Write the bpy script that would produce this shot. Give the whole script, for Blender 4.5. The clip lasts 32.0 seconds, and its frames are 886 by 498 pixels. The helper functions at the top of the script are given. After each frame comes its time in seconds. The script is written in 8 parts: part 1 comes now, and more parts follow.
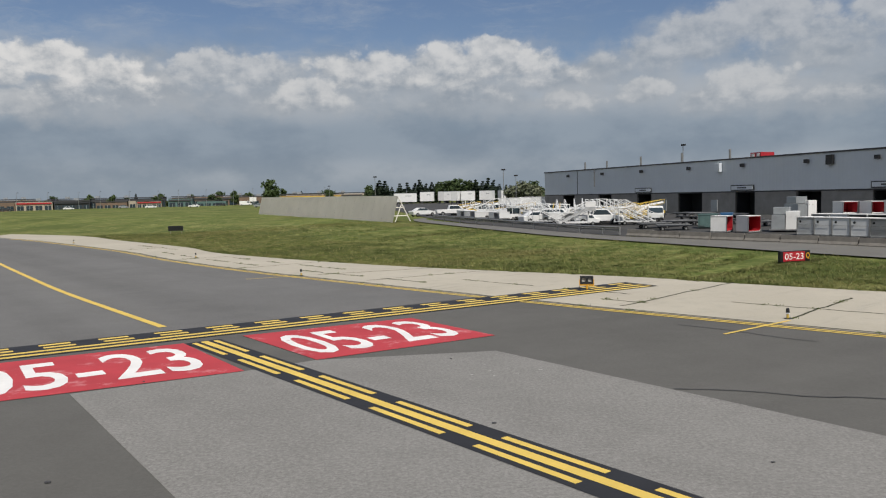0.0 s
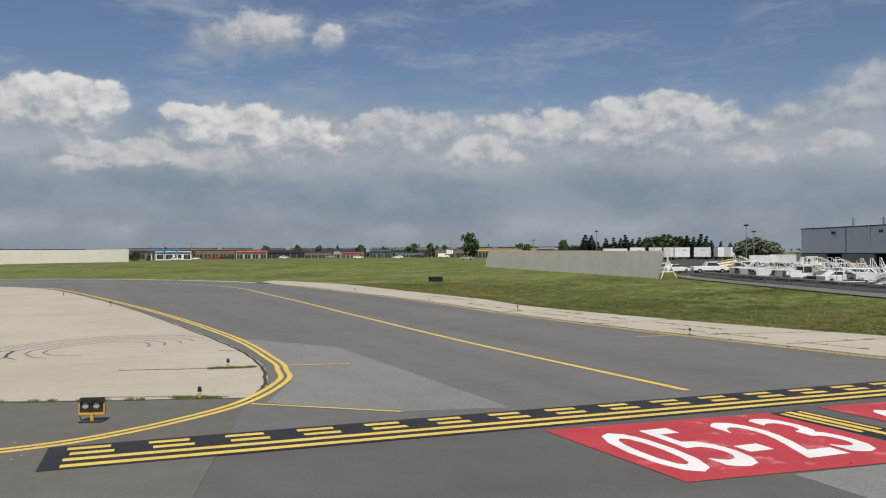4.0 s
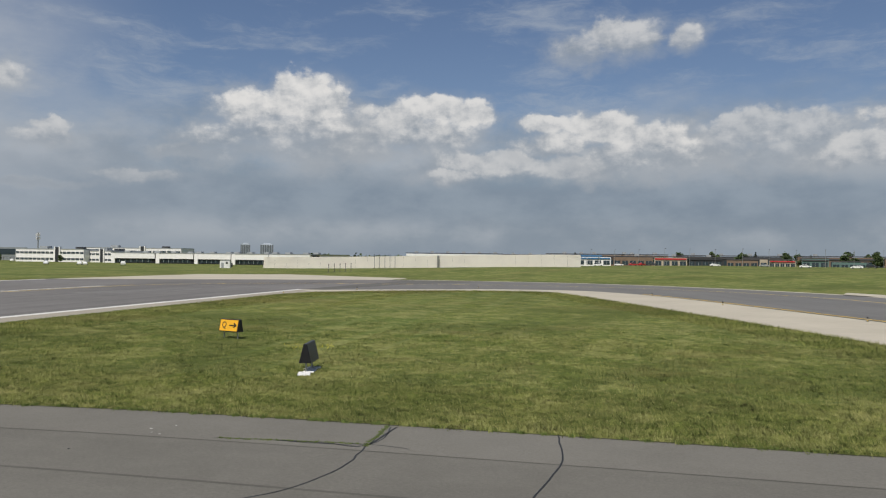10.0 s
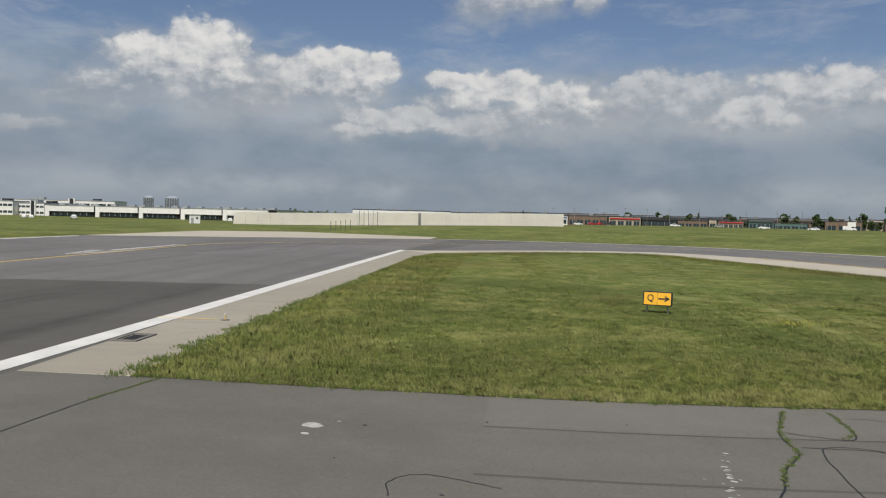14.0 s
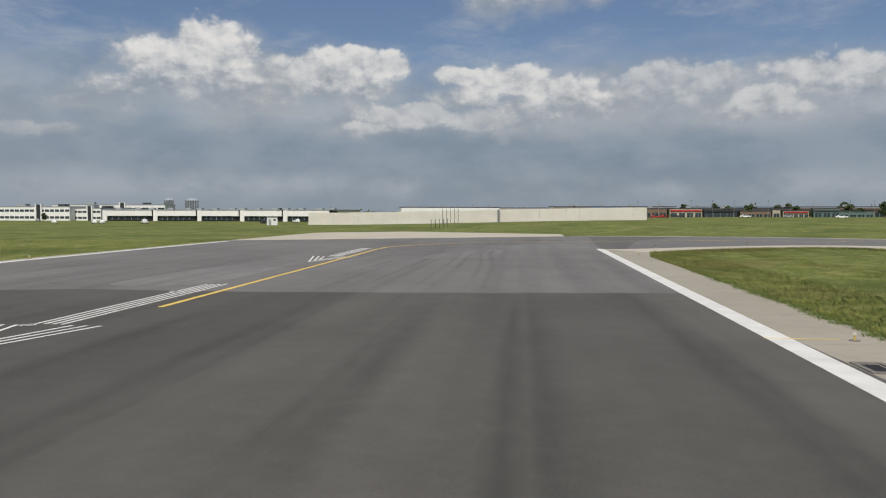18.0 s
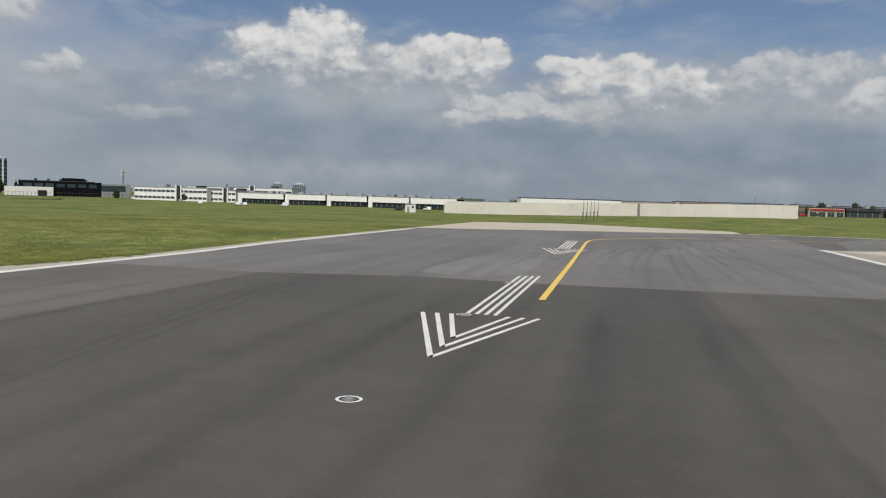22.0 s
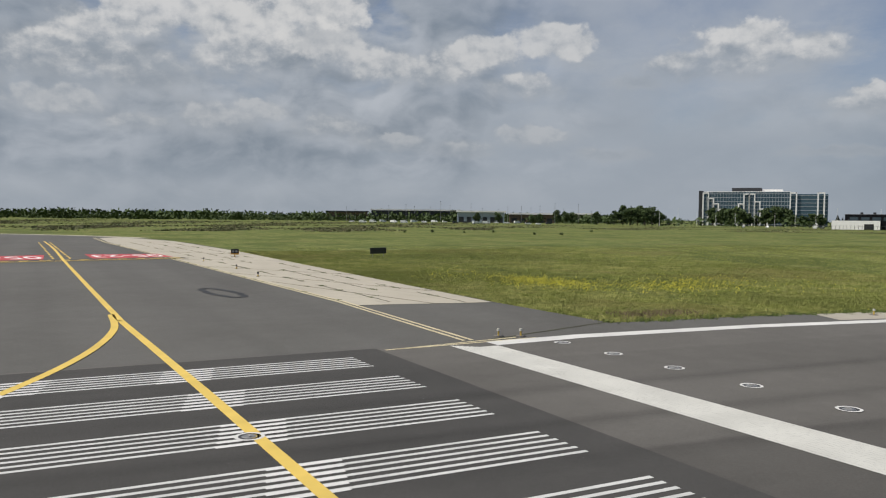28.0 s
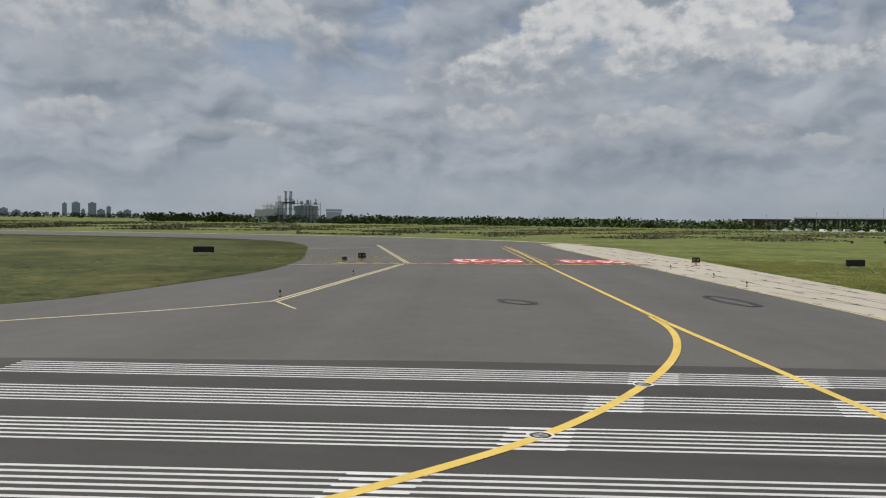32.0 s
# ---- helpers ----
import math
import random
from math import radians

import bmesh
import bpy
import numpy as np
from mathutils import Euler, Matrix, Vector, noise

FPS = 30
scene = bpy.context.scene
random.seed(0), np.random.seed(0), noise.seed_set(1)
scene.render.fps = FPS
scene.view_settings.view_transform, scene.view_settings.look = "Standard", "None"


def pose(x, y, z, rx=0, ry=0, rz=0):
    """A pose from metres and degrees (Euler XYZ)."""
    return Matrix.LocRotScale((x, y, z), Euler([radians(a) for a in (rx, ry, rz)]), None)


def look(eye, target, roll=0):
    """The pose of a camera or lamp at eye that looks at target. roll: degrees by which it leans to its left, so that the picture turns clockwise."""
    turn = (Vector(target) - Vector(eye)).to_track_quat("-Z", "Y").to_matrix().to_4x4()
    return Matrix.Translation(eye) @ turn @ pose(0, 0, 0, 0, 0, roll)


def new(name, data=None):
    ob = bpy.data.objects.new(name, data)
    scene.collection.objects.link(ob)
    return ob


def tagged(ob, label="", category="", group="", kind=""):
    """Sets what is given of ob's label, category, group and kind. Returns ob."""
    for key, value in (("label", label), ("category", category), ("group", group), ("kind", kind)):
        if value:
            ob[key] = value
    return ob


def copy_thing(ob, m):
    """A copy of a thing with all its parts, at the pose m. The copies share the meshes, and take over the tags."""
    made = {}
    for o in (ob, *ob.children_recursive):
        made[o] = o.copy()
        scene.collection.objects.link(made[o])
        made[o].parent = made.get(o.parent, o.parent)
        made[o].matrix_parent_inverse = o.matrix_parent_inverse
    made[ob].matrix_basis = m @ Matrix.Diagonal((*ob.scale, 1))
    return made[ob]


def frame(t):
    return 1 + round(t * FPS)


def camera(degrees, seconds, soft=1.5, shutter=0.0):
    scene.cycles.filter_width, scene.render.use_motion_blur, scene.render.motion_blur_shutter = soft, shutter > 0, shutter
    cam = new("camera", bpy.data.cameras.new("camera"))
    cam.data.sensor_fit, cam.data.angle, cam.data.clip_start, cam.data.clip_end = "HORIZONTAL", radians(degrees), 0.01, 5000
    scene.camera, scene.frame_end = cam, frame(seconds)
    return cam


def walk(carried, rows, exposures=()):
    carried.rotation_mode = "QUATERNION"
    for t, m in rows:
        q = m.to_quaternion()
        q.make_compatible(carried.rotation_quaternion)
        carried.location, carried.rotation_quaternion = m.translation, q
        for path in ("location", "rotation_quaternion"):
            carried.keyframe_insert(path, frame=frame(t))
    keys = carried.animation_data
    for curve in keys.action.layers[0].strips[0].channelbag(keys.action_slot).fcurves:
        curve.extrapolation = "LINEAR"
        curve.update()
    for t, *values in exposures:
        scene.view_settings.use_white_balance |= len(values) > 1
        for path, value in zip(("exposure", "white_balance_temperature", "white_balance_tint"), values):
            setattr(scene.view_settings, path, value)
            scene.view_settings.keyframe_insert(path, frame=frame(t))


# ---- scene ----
LENS = 58.76
PATH = [
    (0.0, -0.00, -0.00, 4.71, 86.17, 1.25, 0.00),
    (0.5, -1.18, 0.22, 4.74, 88.31, 0.82, 0.64),
    (1.0, -2.49, 0.38, 4.76, 89.49, -0.24, 2.27),
    (1.5, -3.81, 0.29, 4.82, 89.47, -0.44, 3.98),
    (2.0, -5.37, 0.60, 4.81, 89.60, -0.56, 6.04),
    (2.5, -7.14, 0.83, 4.82, 89.80, -0.29, 7.44),
    (4.5, -15.22, 1.26, 4.75, 90.46, 0.42, 13.86),
    (5.0, -17.37, 1.14, 4.74, 90.63, 0.57, 15.51),
    (5.5, -19.88, 1.05, 4.73, 90.77, 0.11, 17.61),
    (6.0, -22.62, 0.67, 4.75, 90.82, -0.39, 18.81),
    (6.5, -25.38, 0.24, 4.77, 90.78, -0.81, 24.54),
    (7.0, -28.04, -0.16, 4.78, 90.83, -0.50, 25.02),
    (7.5, -31.17, -0.87, 4.79, 90.64, 0.18, 27.20),
    (8.0, -34.25, -1.49, 4.78, 90.77, -0.05, 29.30),
    (8.5, -37.23, -2.24, 4.70, 90.95, -0.49, 30.85),
    (9.0, -40.33, -3.19, 4.77, 90.63, -0.42, 34.25),
    (9.5, -43.62, -4.33, 4.73, 90.60, -0.47, 34.08),
    (10.0, -46.88, -5.47, 4.72, 90.65, -0.67, 37.60),
    (10.5, -49.98, -6.57, 4.71, 90.49, -0.94, 39.87),
    (11.0, -52.91, -8.50, 4.79, 88.96, -0.25, 40.06),
    (11.5, -56.23, -9.95, 4.78, 87.92, -0.69, 40.11),
    (12.0, -59.18, -11.19, 4.76, 87.86, -1.19, 38.29),
    (12.5, -62.49, -12.92, 4.75, 87.94, -1.85, 35.94),
    (13.0, -66.00, -15.06, 4.84, 87.70, -3.26, 30.95),
    (13.5, -69.41, -16.54, 4.83, 87.74, -1.82, 29.74),
    (14.0, -72.66, -17.67, 4.73, 87.60, -1.37, 30.65),
    (14.5, -76.01, -19.14, 4.72, 87.72, -0.53, 31.24),
    (16.5, -88.19, -23.86, 4.74, 87.22, 1.27, 28.75),
    (17.0, -91.15, -24.37, 4.75, 87.26, 1.14, 29.14),
    (17.5, -93.34, -24.73, 4.74, 87.33, -0.66, 31.53),
    (18.0, -95.77, -25.94, 4.76, 87.30, -0.08, 31.51),
    (18.5, -97.76, -27.10, 4.76, 87.27, -1.07, 31.32),
    (19.0, -99.29, -28.00, 4.70, 87.27, -1.61, 32.36),
    (19.5, -101.24, -28.97, 4.76, 87.22, -1.68, 31.50),
    (20.0, -102.79, -29.50, 4.69, 87.04, -1.52, 33.15),
    (20.5, -104.34, -30.48, 4.69, 86.96, -1.52, 33.62),
    (21.0, -105.43, -31.51, 4.78, 86.79, -1.68, 34.42),
    (21.5, -106.59, -32.64, 4.82, 86.58, -1.53, 36.52),
    (22.0, -108.03, -33.35, 4.78, 86.43, -1.72, 38.53),
    (22.5, -109.34, -34.13, 4.75, 86.33, -1.90, 40.99),
    (23.0, -110.22, -35.10, 4.74, 86.11, -2.10, 44.31),
    (23.5, -110.99, -36.16, 4.75, 85.73, -1.86, 48.23),
    (24.0, -111.61, -37.23, 4.76, 85.46, -2.01, 51.98),
    (24.5, -111.95, -38.25, 4.79, 85.49, -1.95, 57.05),
    (25.0, -112.56, -39.33, 4.73, 85.67, -1.57, 62.54),
    (25.5, -112.72, -40.38, 4.74, 85.97, -1.38, 66.69),
    (26.0, -112.78, -41.36, 4.73, 85.86, -1.32, 72.82),
    (26.5, -112.68, -42.24, 4.75, 86.19, -1.20, 78.37),
    (28.5, -111.48, -45.32, 4.77, 87.91, -0.36, 97.31),
    (29.0, -111.12, -46.13, 4.78, 87.93, -0.16, 102.16),
    (29.5, -110.83, -46.88, 4.75, 88.02, -0.35, 106.74),
    (30.0, -110.45, -47.61, 4.74, 88.02, -0.39, 110.27),
    (30.5, -110.02, -48.19, 4.74, 87.99, -0.60, 113.54),
    (31.0, -109.57, -48.86, 4.74, 87.78, -0.68, 116.51),
    (31.5, -109.05, -49.48, 4.76, 87.82, -0.53, 119.21),
    (32.0, -108.70, -50.12, 4.72, 87.92, -0.81, 121.48),
]
cam = camera(LENS, 32.0, soft=1.15)
walk(cam, [(t, pose(*p)) for t, *p in PATH])
scene.view_settings.exposure = 0.0

# ---- light: high summer sun behind the camera's side, broken cloud all round ----
SUN_EL, SUN_AZ = 54.0, -71.0        # degrees; azimuth measured from +x, counter-clockwise


def sun_dir():
    e, a = radians(SUN_EL), radians(SUN_AZ)
    return Vector((math.cos(e) * math.cos(a), math.cos(e) * math.sin(a), math.sin(e)))


sun = new("sun", bpy.data.lights.new("sun", "SUN"))
sun.data.energy, sun.data.angle, sun.data.color = 4.2, radians(0.6), (1.0, 0.95, 0.87)
sun.matrix_world = look(sun_dir() * 100, (0, 0, 0))

# heap clouds, far ones first. Each: foot, top (degrees over the horizon), whiteness, puffs (bearing, height, half width, half height in degrees)
FAR_EAST = (6.4, 13.2, 0.52, [(67.5, 11.3, 3.4, 1.6), (72.0, 10.2, 3.0, 1.4), (74.8, 9.4, 2.4, 1.2), (64.0, 9.2, 3.6, 1.6), (78.0, 8.6, 2.2, 1.0), (58.0, 11.0, 4.0, 2.0)])
EAST_LOW = (4.6, 8.4, 0.6, [(68.4, 6.8, 2.6, 1.3), (71.6, 6.2, 1.8, 0.8), (63.5, 5.8, 2.2, 0.8), (75.6, 7.0, 1.7, 0.7), (80.8, 6.6, 1.8, 0.6)])
EAST = (5.4, 11.6, 0.8, [(85.5, 9.3, 3.2, 1.3), (89.6, 8.9, 3.2, 1.5), (93.4, 8.4, 3.0, 1.6), (96.6, 8.8, 2.4, 1.1), (88.0, 7.2, 3.2, 1.2), (81.8, 8.2, 2.4, 0.9), (86.2, 10.4, 1.8, 0.7)])
EAST_KNOB = (5.2, 8.4, 0.72, [(99.6, 7.2, 2.0, 1.1), (98.0, 6.6, 1.5, 0.8), (101.2, 6.6, 1.2, 0.7)])
MIDDLE_BACK = (5.8, 11.2, 0.68, [(105.8, 9.0, 2.8, 1.2), (102.4, 8.6, 2.6, 1.2), (108.4, 8.2, 2.2, 1.2), (104.0, 7.2, 3.4, 1.0)])
TOWERING = (6.7, 13.0, 1.0, [(138.0, 10.9, 2.1, 1.9), (136.2, 10.6, 1.5, 1.3), (140.8, 9.6, 2.6, 1.8), (143.2, 8.1, 2.6, 1.2), (137.0, 8.6, 3.4, 1.8), (146.0, 7.2, 1.6, 0.4)])
SECOND = (6.6, 12.0, 0.95, [(128.4, 10.7, 2.2, 1.0), (126.0, 10.4, 1.9, 0.8), (131.0, 9.6, 2.5, 1.3), (133.4, 8.4, 2.0, 1.2), (129.0, 8.8, 3.0, 1.2)])
MIDDLE = (5.4, 10.6, 0.92, [(116.4, 9.2, 2.2, 1.1), (120.4, 9.7, 1.5, 0.55), (113.0, 8.4, 2.2, 1.1), (110.8, 7.3, 2.0, 1.1), (119.6, 8.2, 2.4, 0.9), (114.8, 7.0, 3.2, 1.2)])
MIDDLE_LOW = (4.4, 7.6, 0.72, [(123.8, 6.9, 3.4, 0.8), (127.4, 5.9, 1.8, 0.5), (118.6, 6.4, 2.2, 0.8)])
HIGH = (13.4, 17.4, 0.74, [(115.2, 15.4, 2.3, 1.2), (117.8, 14.6, 2.0, 0.9), (110.5, 15.1, 1.1, 0.7), (113.4, 15.2, 1.2, 0.8)])
NORTH = (8.9, 14.0, 0.78, [(166.0, 10.4, 2.2, 0.9), (162.0, 11.7, 2.8, 1.3), (158.2, 11.2, 2.3, 0.8), (168.8, 9.6, 1.4, 0.4), (163.0, 10.4, 4.0, 0.8)])
NORTH_BIT = (7.0, 8.9, 0.7, [(154.6, 7.7, 1.9, 0.6), (154.2, 8.4, 1.2, 0.4)])
NORTH_LOW = (4.2, 6.4, 0.42, [(149.0, 5.3, 2.2, 0.35), (155.4, 4.6, 2.6, 0.3), (176.2, 5.9, 2.0, 0.6), (181.6, 5.0, 1.9, 0.5), (171.0, 4.5, 1.7, 0.4), (186.6, 5.4, 2.0, 0.4)])
NORTHWEST = (7.6, 12.4, 0.7, [(187.0, 10.8, 2.3, 1.0), (183.6, 10.2, 2.0, 0.8), (177.0, 9.4, 2.2, 0.7), (180.4, 11.6, 2.8, 1.0), (174.6, 12.4, 2.6, 1.0), (191.0, 12.2, 2.4, 1.2)])
WEST = (7.4, 15.6, 0.8, [(212.4, 9.4, 1.6, 1.1), (210.0, 10.3, 2.2, 1.2), (206.6, 11.7, 2.3, 1.4), (203.6, 13.3, 2.2, 1.6), (200.6, 14.4, 3.0, 1.8), (196.4, 13.0, 3.4, 1.4), (205.0, 9.6, 4.4, 1.3), (197.0, 11.0, 3.0, 1.2), (191.6, 14.4, 3.0, 1.2)])
WEST_LOW = (4.6, 8.6, 0.5, [(208.6, 7.4, 2.4, 0.8), (198.6, 6.6, 2.4, 0.9), (195.6, 7.4, 1.6, 0.7), (203.6, 6.2, 2.0, 0.5), (191.0, 6.4, 2.4, 0.6), (225.6, 6.3, 2.2, 0.5), (216.2, 5.6, 1.3, 0.4), (236.6, 7.0, 2.6, 0.7)])
SOUTHWEST = (9.6, 15.4, 0.55, [(226.0, 13.6, 3.6, 1.3), (221.0, 13.0, 2.2, 0.9), (231.4, 11.8, 3.6, 1.2), (236.0, 10.6, 3.2, 1.2), (240.0, 13.0, 4.0, 1.8)])
HEAPS = (FAR_EAST, EAST_LOW, MIDDLE_BACK, EAST, EAST_KNOB, HIGH, SECOND, TOWERING, MIDDLE_LOW, MIDDLE, NORTH, NORTH_BIT, NORTH_LOW, SOUTHWEST, NORTHWEST, WEST, WEST_LOW)


class Wires:
    """Shorthand for a node tree."""

    def __init__(self, tree):
        self.t = tree

    def node(self, kind, op=None, ins=(), out=0):
        n = self.t.nodes.new(kind)
        if op:
            n.operation = op
        for i, v in enumerate(ins):
            if hasattr(v, "is_output"):
                self.t.links.new(v, n.inputs[i])
            elif v is not None:
                n.inputs[i].default_value = v
        return n.outputs[out]

    def calc(self, op, *ins):
        return self.node("ShaderNodeMath", op, ins)

    def ramp(self, v, a, b, lo=0.0, hi=1.0):
        n = self.t.nodes.new("ShaderNodeMapRange")
        n.interpolation_type = "SMOOTHSTEP"
        for i, q in enumerate((v, a, b, lo, hi)):
            if hasattr(q, "is_output"):
                self.t.links.new(q, n.inputs[i])
            else:
                n.inputs[i].default_value = q
        return n.outputs[0]

    def noise(self, vec, scale, detail, rough, stretch=(1, 1, 1), colour=False):
        mp = self.t.nodes.new("ShaderNodeVectorMath")
        mp.operation = "MULTIPLY"
        self.t.links.new(vec, mp.inputs[0])
        mp.inputs[1].default_value = stretch
        n = self.t.nodes.new("ShaderNodeTexNoise")
        n.inputs["Scale"].default_value, n.inputs["Detail"].default_value, n.inputs["Roughness"].default_value = scale, detail, rough
        self.t.links.new(mp.outputs[0], n.inputs["Vector"])
        return n.outputs["Color" if colour else "Fac"]

    def mix(self, fac, a, b):
        n = self.t.nodes.new("ShaderNodeMix")
        n.data_type = "RGBA"
        for i, q in ((0, fac), (6, a), (7, b)):
            if hasattr(q, "is_output"):
                self.t.links.new(q, n.inputs[i])
            else:
                n.inputs[i].default_value = (*q, 1) if isinstance(q, tuple) else q
        return n.outputs[2]


world = bpy.data.worlds.new("sky")
scene.world = world
world.use_nodes = True
wt = world.node_tree
wt.nodes.clear()
W = Wires(wt)
wout = wt.nodes.new("ShaderNodeOutputWorld")
wbg = wt.nodes.new("ShaderNodeBackground")
wsky = wt.nodes.new("ShaderNodeTexSky")
wsky.sky_type, wsky.sun_disc = "NISHITA", False
wsky.sun_elevation, wsky.sun_rotation = radians(SUN_EL), radians(90 - SUN_AZ)
blue = W.node("ShaderNodeVectorMath", "MULTIPLY", (wsky.outputs[0], (0.0635, 0.0655, 0.0735)))
way = wt.nodes.new("ShaderNodeTexCoord").outputs["Generated"]
xyz = wt.nodes.new("ShaderNodeSeparateXYZ")
wt.links.new(way, xyz.inputs[0])
cz, sz = math.cos(radians(150)), math.sin(radians(150))
fx = W.calc("ADD", W.calc("MULTIPLY", xyz.outputs[0], cz), W.calc("MULTIPLY", xyz.outputs[1], sz))
fy = W.calc("SUBTRACT", W.calc("MULTIPLY", xyz.outputs[1], cz), W.calc("MULTIPLY", xyz.outputs[0], sz))
bearing = W.calc("ADD", W.calc("MULTIPLY", W.calc("ARCTAN2", fy, fx), 57.2958), 150.0)
height = W.calc("MULTIPLY", W.calc("ARCSINE", xyz.outputs[2]), 57.2958)
flat = wt.nodes.new("ShaderNodeCombineXYZ")
wt.links.new(bearing, flat.inputs[0])
wt.links.new(height, flat.inputs[1])
P = flat.outputs[0]
west = W.ramp(bearing, 162.0, 200.0)

# thin high cloud over the blue: long torn streaks
comb = W.noise(P, 0.5, 3, 0.6, (0.3, 1.0, 1), True)
bent = W.node("ShaderNodeVectorMath", "MULTIPLY_ADD", (comb, (3.0, 2.2, 0), P))
wisps = W.noise(bent, 0.12, 8, 0.68, (0.8, 3.0, 1))
wisps = W.ramp(W.calc("ADD", wisps, W.calc("MULTIPLY", west, 0.1)), 0.46, 0.78)
col = W.mix(W.calc("MULTIPLY", wisps, 0.6), blue, (0.40, 0.44, 0.49))

# pale haze to the north-west
haze = W.calc("MULTIPLY", W.calc("MULTIPLY", W.ramp(bearing, 146.0, 160.0), W.ramp(bearing, 192.0, 174.0)), W.ramp(W.noise(P, 0.13, 6, 0.55, (0.8, 1.2, 1)), 0.28, 0.62, 0.35, 1.0))
col = W.mix(W.calc("MULTIPLY", haze, 0.62), col, (0.45, 0.475, 0.51))

# grey veil in the low sky, ragged at its top
veil_noise = W.noise(P, 0.2, 6, 0.56, (0.65, 1.2, 1))
veil = W.ramp(W.calc("SUBTRACT", height, W.calc("MULTIPLY", W.calc("SUBTRACT", veil_noise, 0.5), 11.0)), W.calc("ADD", 12.6, W.calc("MULTIPLY", west, 4.0)), 5.0)
veil_col = W.mix(W.ramp(W.noise(P, 0.17, 6, 0.55, (0.75, 1.25, 1)), 0.36, 0.64), (0.23, 0.276, 0.332), (0.4, 0.43, 0.468))
veil_col = W.mix(W.calc("MULTIPLY", W.ramp(height, 7.0, 4.6), W.ramp(height, 1.2, 3.6)), veil_col, W.mix(W.ramp(veil_noise, 0.35, 0.62), (0.2, 0.249, 0.312), (0.268, 0.317, 0.376)))
veil_col = W.mix(W.ramp(height, 2.6, 0.4, 0.0, 0.75), veil_col, (0.24, 0.29, 0.348))
veil_col = W.mix(W.calc("MULTIPLY", W.ramp(bearing, 138.0, 168.0), 0.62), veil_col, (0.378, 0.412, 0.46))
col = W.mix(W.calc("MULTIPLY", veil, 0.94), col, veil_col)


def rough_sheet(p):
    """Uneven thickness of the broken cloud sheet in the west."""
    bend = W.node("ShaderNodeVectorMath", "MULTIPLY_ADD", (W.noise(p, 0.22, 2, 0.5, (1, 1, 1), True), (5.0, 2.6, 0), p))
    return W.noise(bend, 0.16, 8, 0.5, (0.75, 1.35, 1))


sheet = rough_sheet(P)
sheet_up = rough_sheet(W.node("ShaderNodeVectorMath", "ADD", (P, (0.7, 0.9, 0))))
cover = W.calc("MULTIPLY", W.ramp(sheet, 0.36, 0.5), W.ramp(bearing, 166.0, 186.0))
cover = W.calc("MULTIPLY", cover, W.ramp(height, 1.5, 5.0, 0.25, 1.0))
sheet_lit = W.ramp(W.calc("SUBTRACT", sheet, sheet_up), -0.15, 0.17)
sheet_lit = W.calc("MULTIPLY", sheet_lit, W.ramp(sheet, 0.8, 0.42, 0.45, 1.0))
col = W.mix(W.calc("MULTIPLY", cover, 0.9), col, W.mix(sheet_lit, (0.19, 0.23, 0.28), (0.475, 0.505, 0.55)))


def billow(p):
    """Cauliflower heads: round cells with creases between them, at several sizes."""
    bend = W.node("ShaderNodeVectorMath", "MULTIPLY_ADD", (W.noise(p, 0.8, 5, 0.6, (1, 1, 1), True), (1.5, 1.2, 0), p))
    v = wt.nodes.new("ShaderNodeTexVoronoi")
    v.voronoi_dimensions, v.feature, v.normalize = "2D", "SMOOTH_F1", True
    v.inputs["Smoothness"].default_value = 0.35
    v.inputs["Scale"].default_value, v.inputs["Detail"].default_value = 0.5, 3.0
    v.inputs["Roughness"].default_value, v.inputs["Lacunarity"].default_value = 0.4, 2.2
    wt.links.new(W.node("ShaderNodeVectorMath", "MULTIPLY", (bend, (1.0, 1.25, 1))), v.inputs["Vector"])
    return W.calc("SUBTRACT", 1.0, v.outputs["Distance"])


heads = billow(P)
heads_up = billow(W.node("ShaderNodeVectorMath", "ADD", (P, (-0.2, 0.42, 0))))
relief = W.calc("SUBTRACT", heads, heads_up)
broad = W.noise(P, 0.45, 5, 0.6, (1, 1.3, 1))
sway = W.node("ShaderNodeVectorMath", "SUBTRACT", (W.noise(P, 0.5, 3, 0.6, (1, 1, 1), True), (0.5, 0.5, 0.5)))
swayed = W.node("ShaderNodeVectorMath", "MULTIPLY_ADD", (sway, (1.9, 1.3, 0), P))
fringe = W.calc("ADD", W.calc("MULTIPLY", W.calc("SUBTRACT", heads, 0.62), 1.15), W.calc("MULTIPLY", W.calc("SUBTRACT", broad, 0.5), 0.9))
foot_noise = W.calc("MULTIPLY", W.calc("SUBTRACT", W.noise(P, 0.6, 5, 0.6, (0.7, 1.5, 1)), 0.5), 0.9)

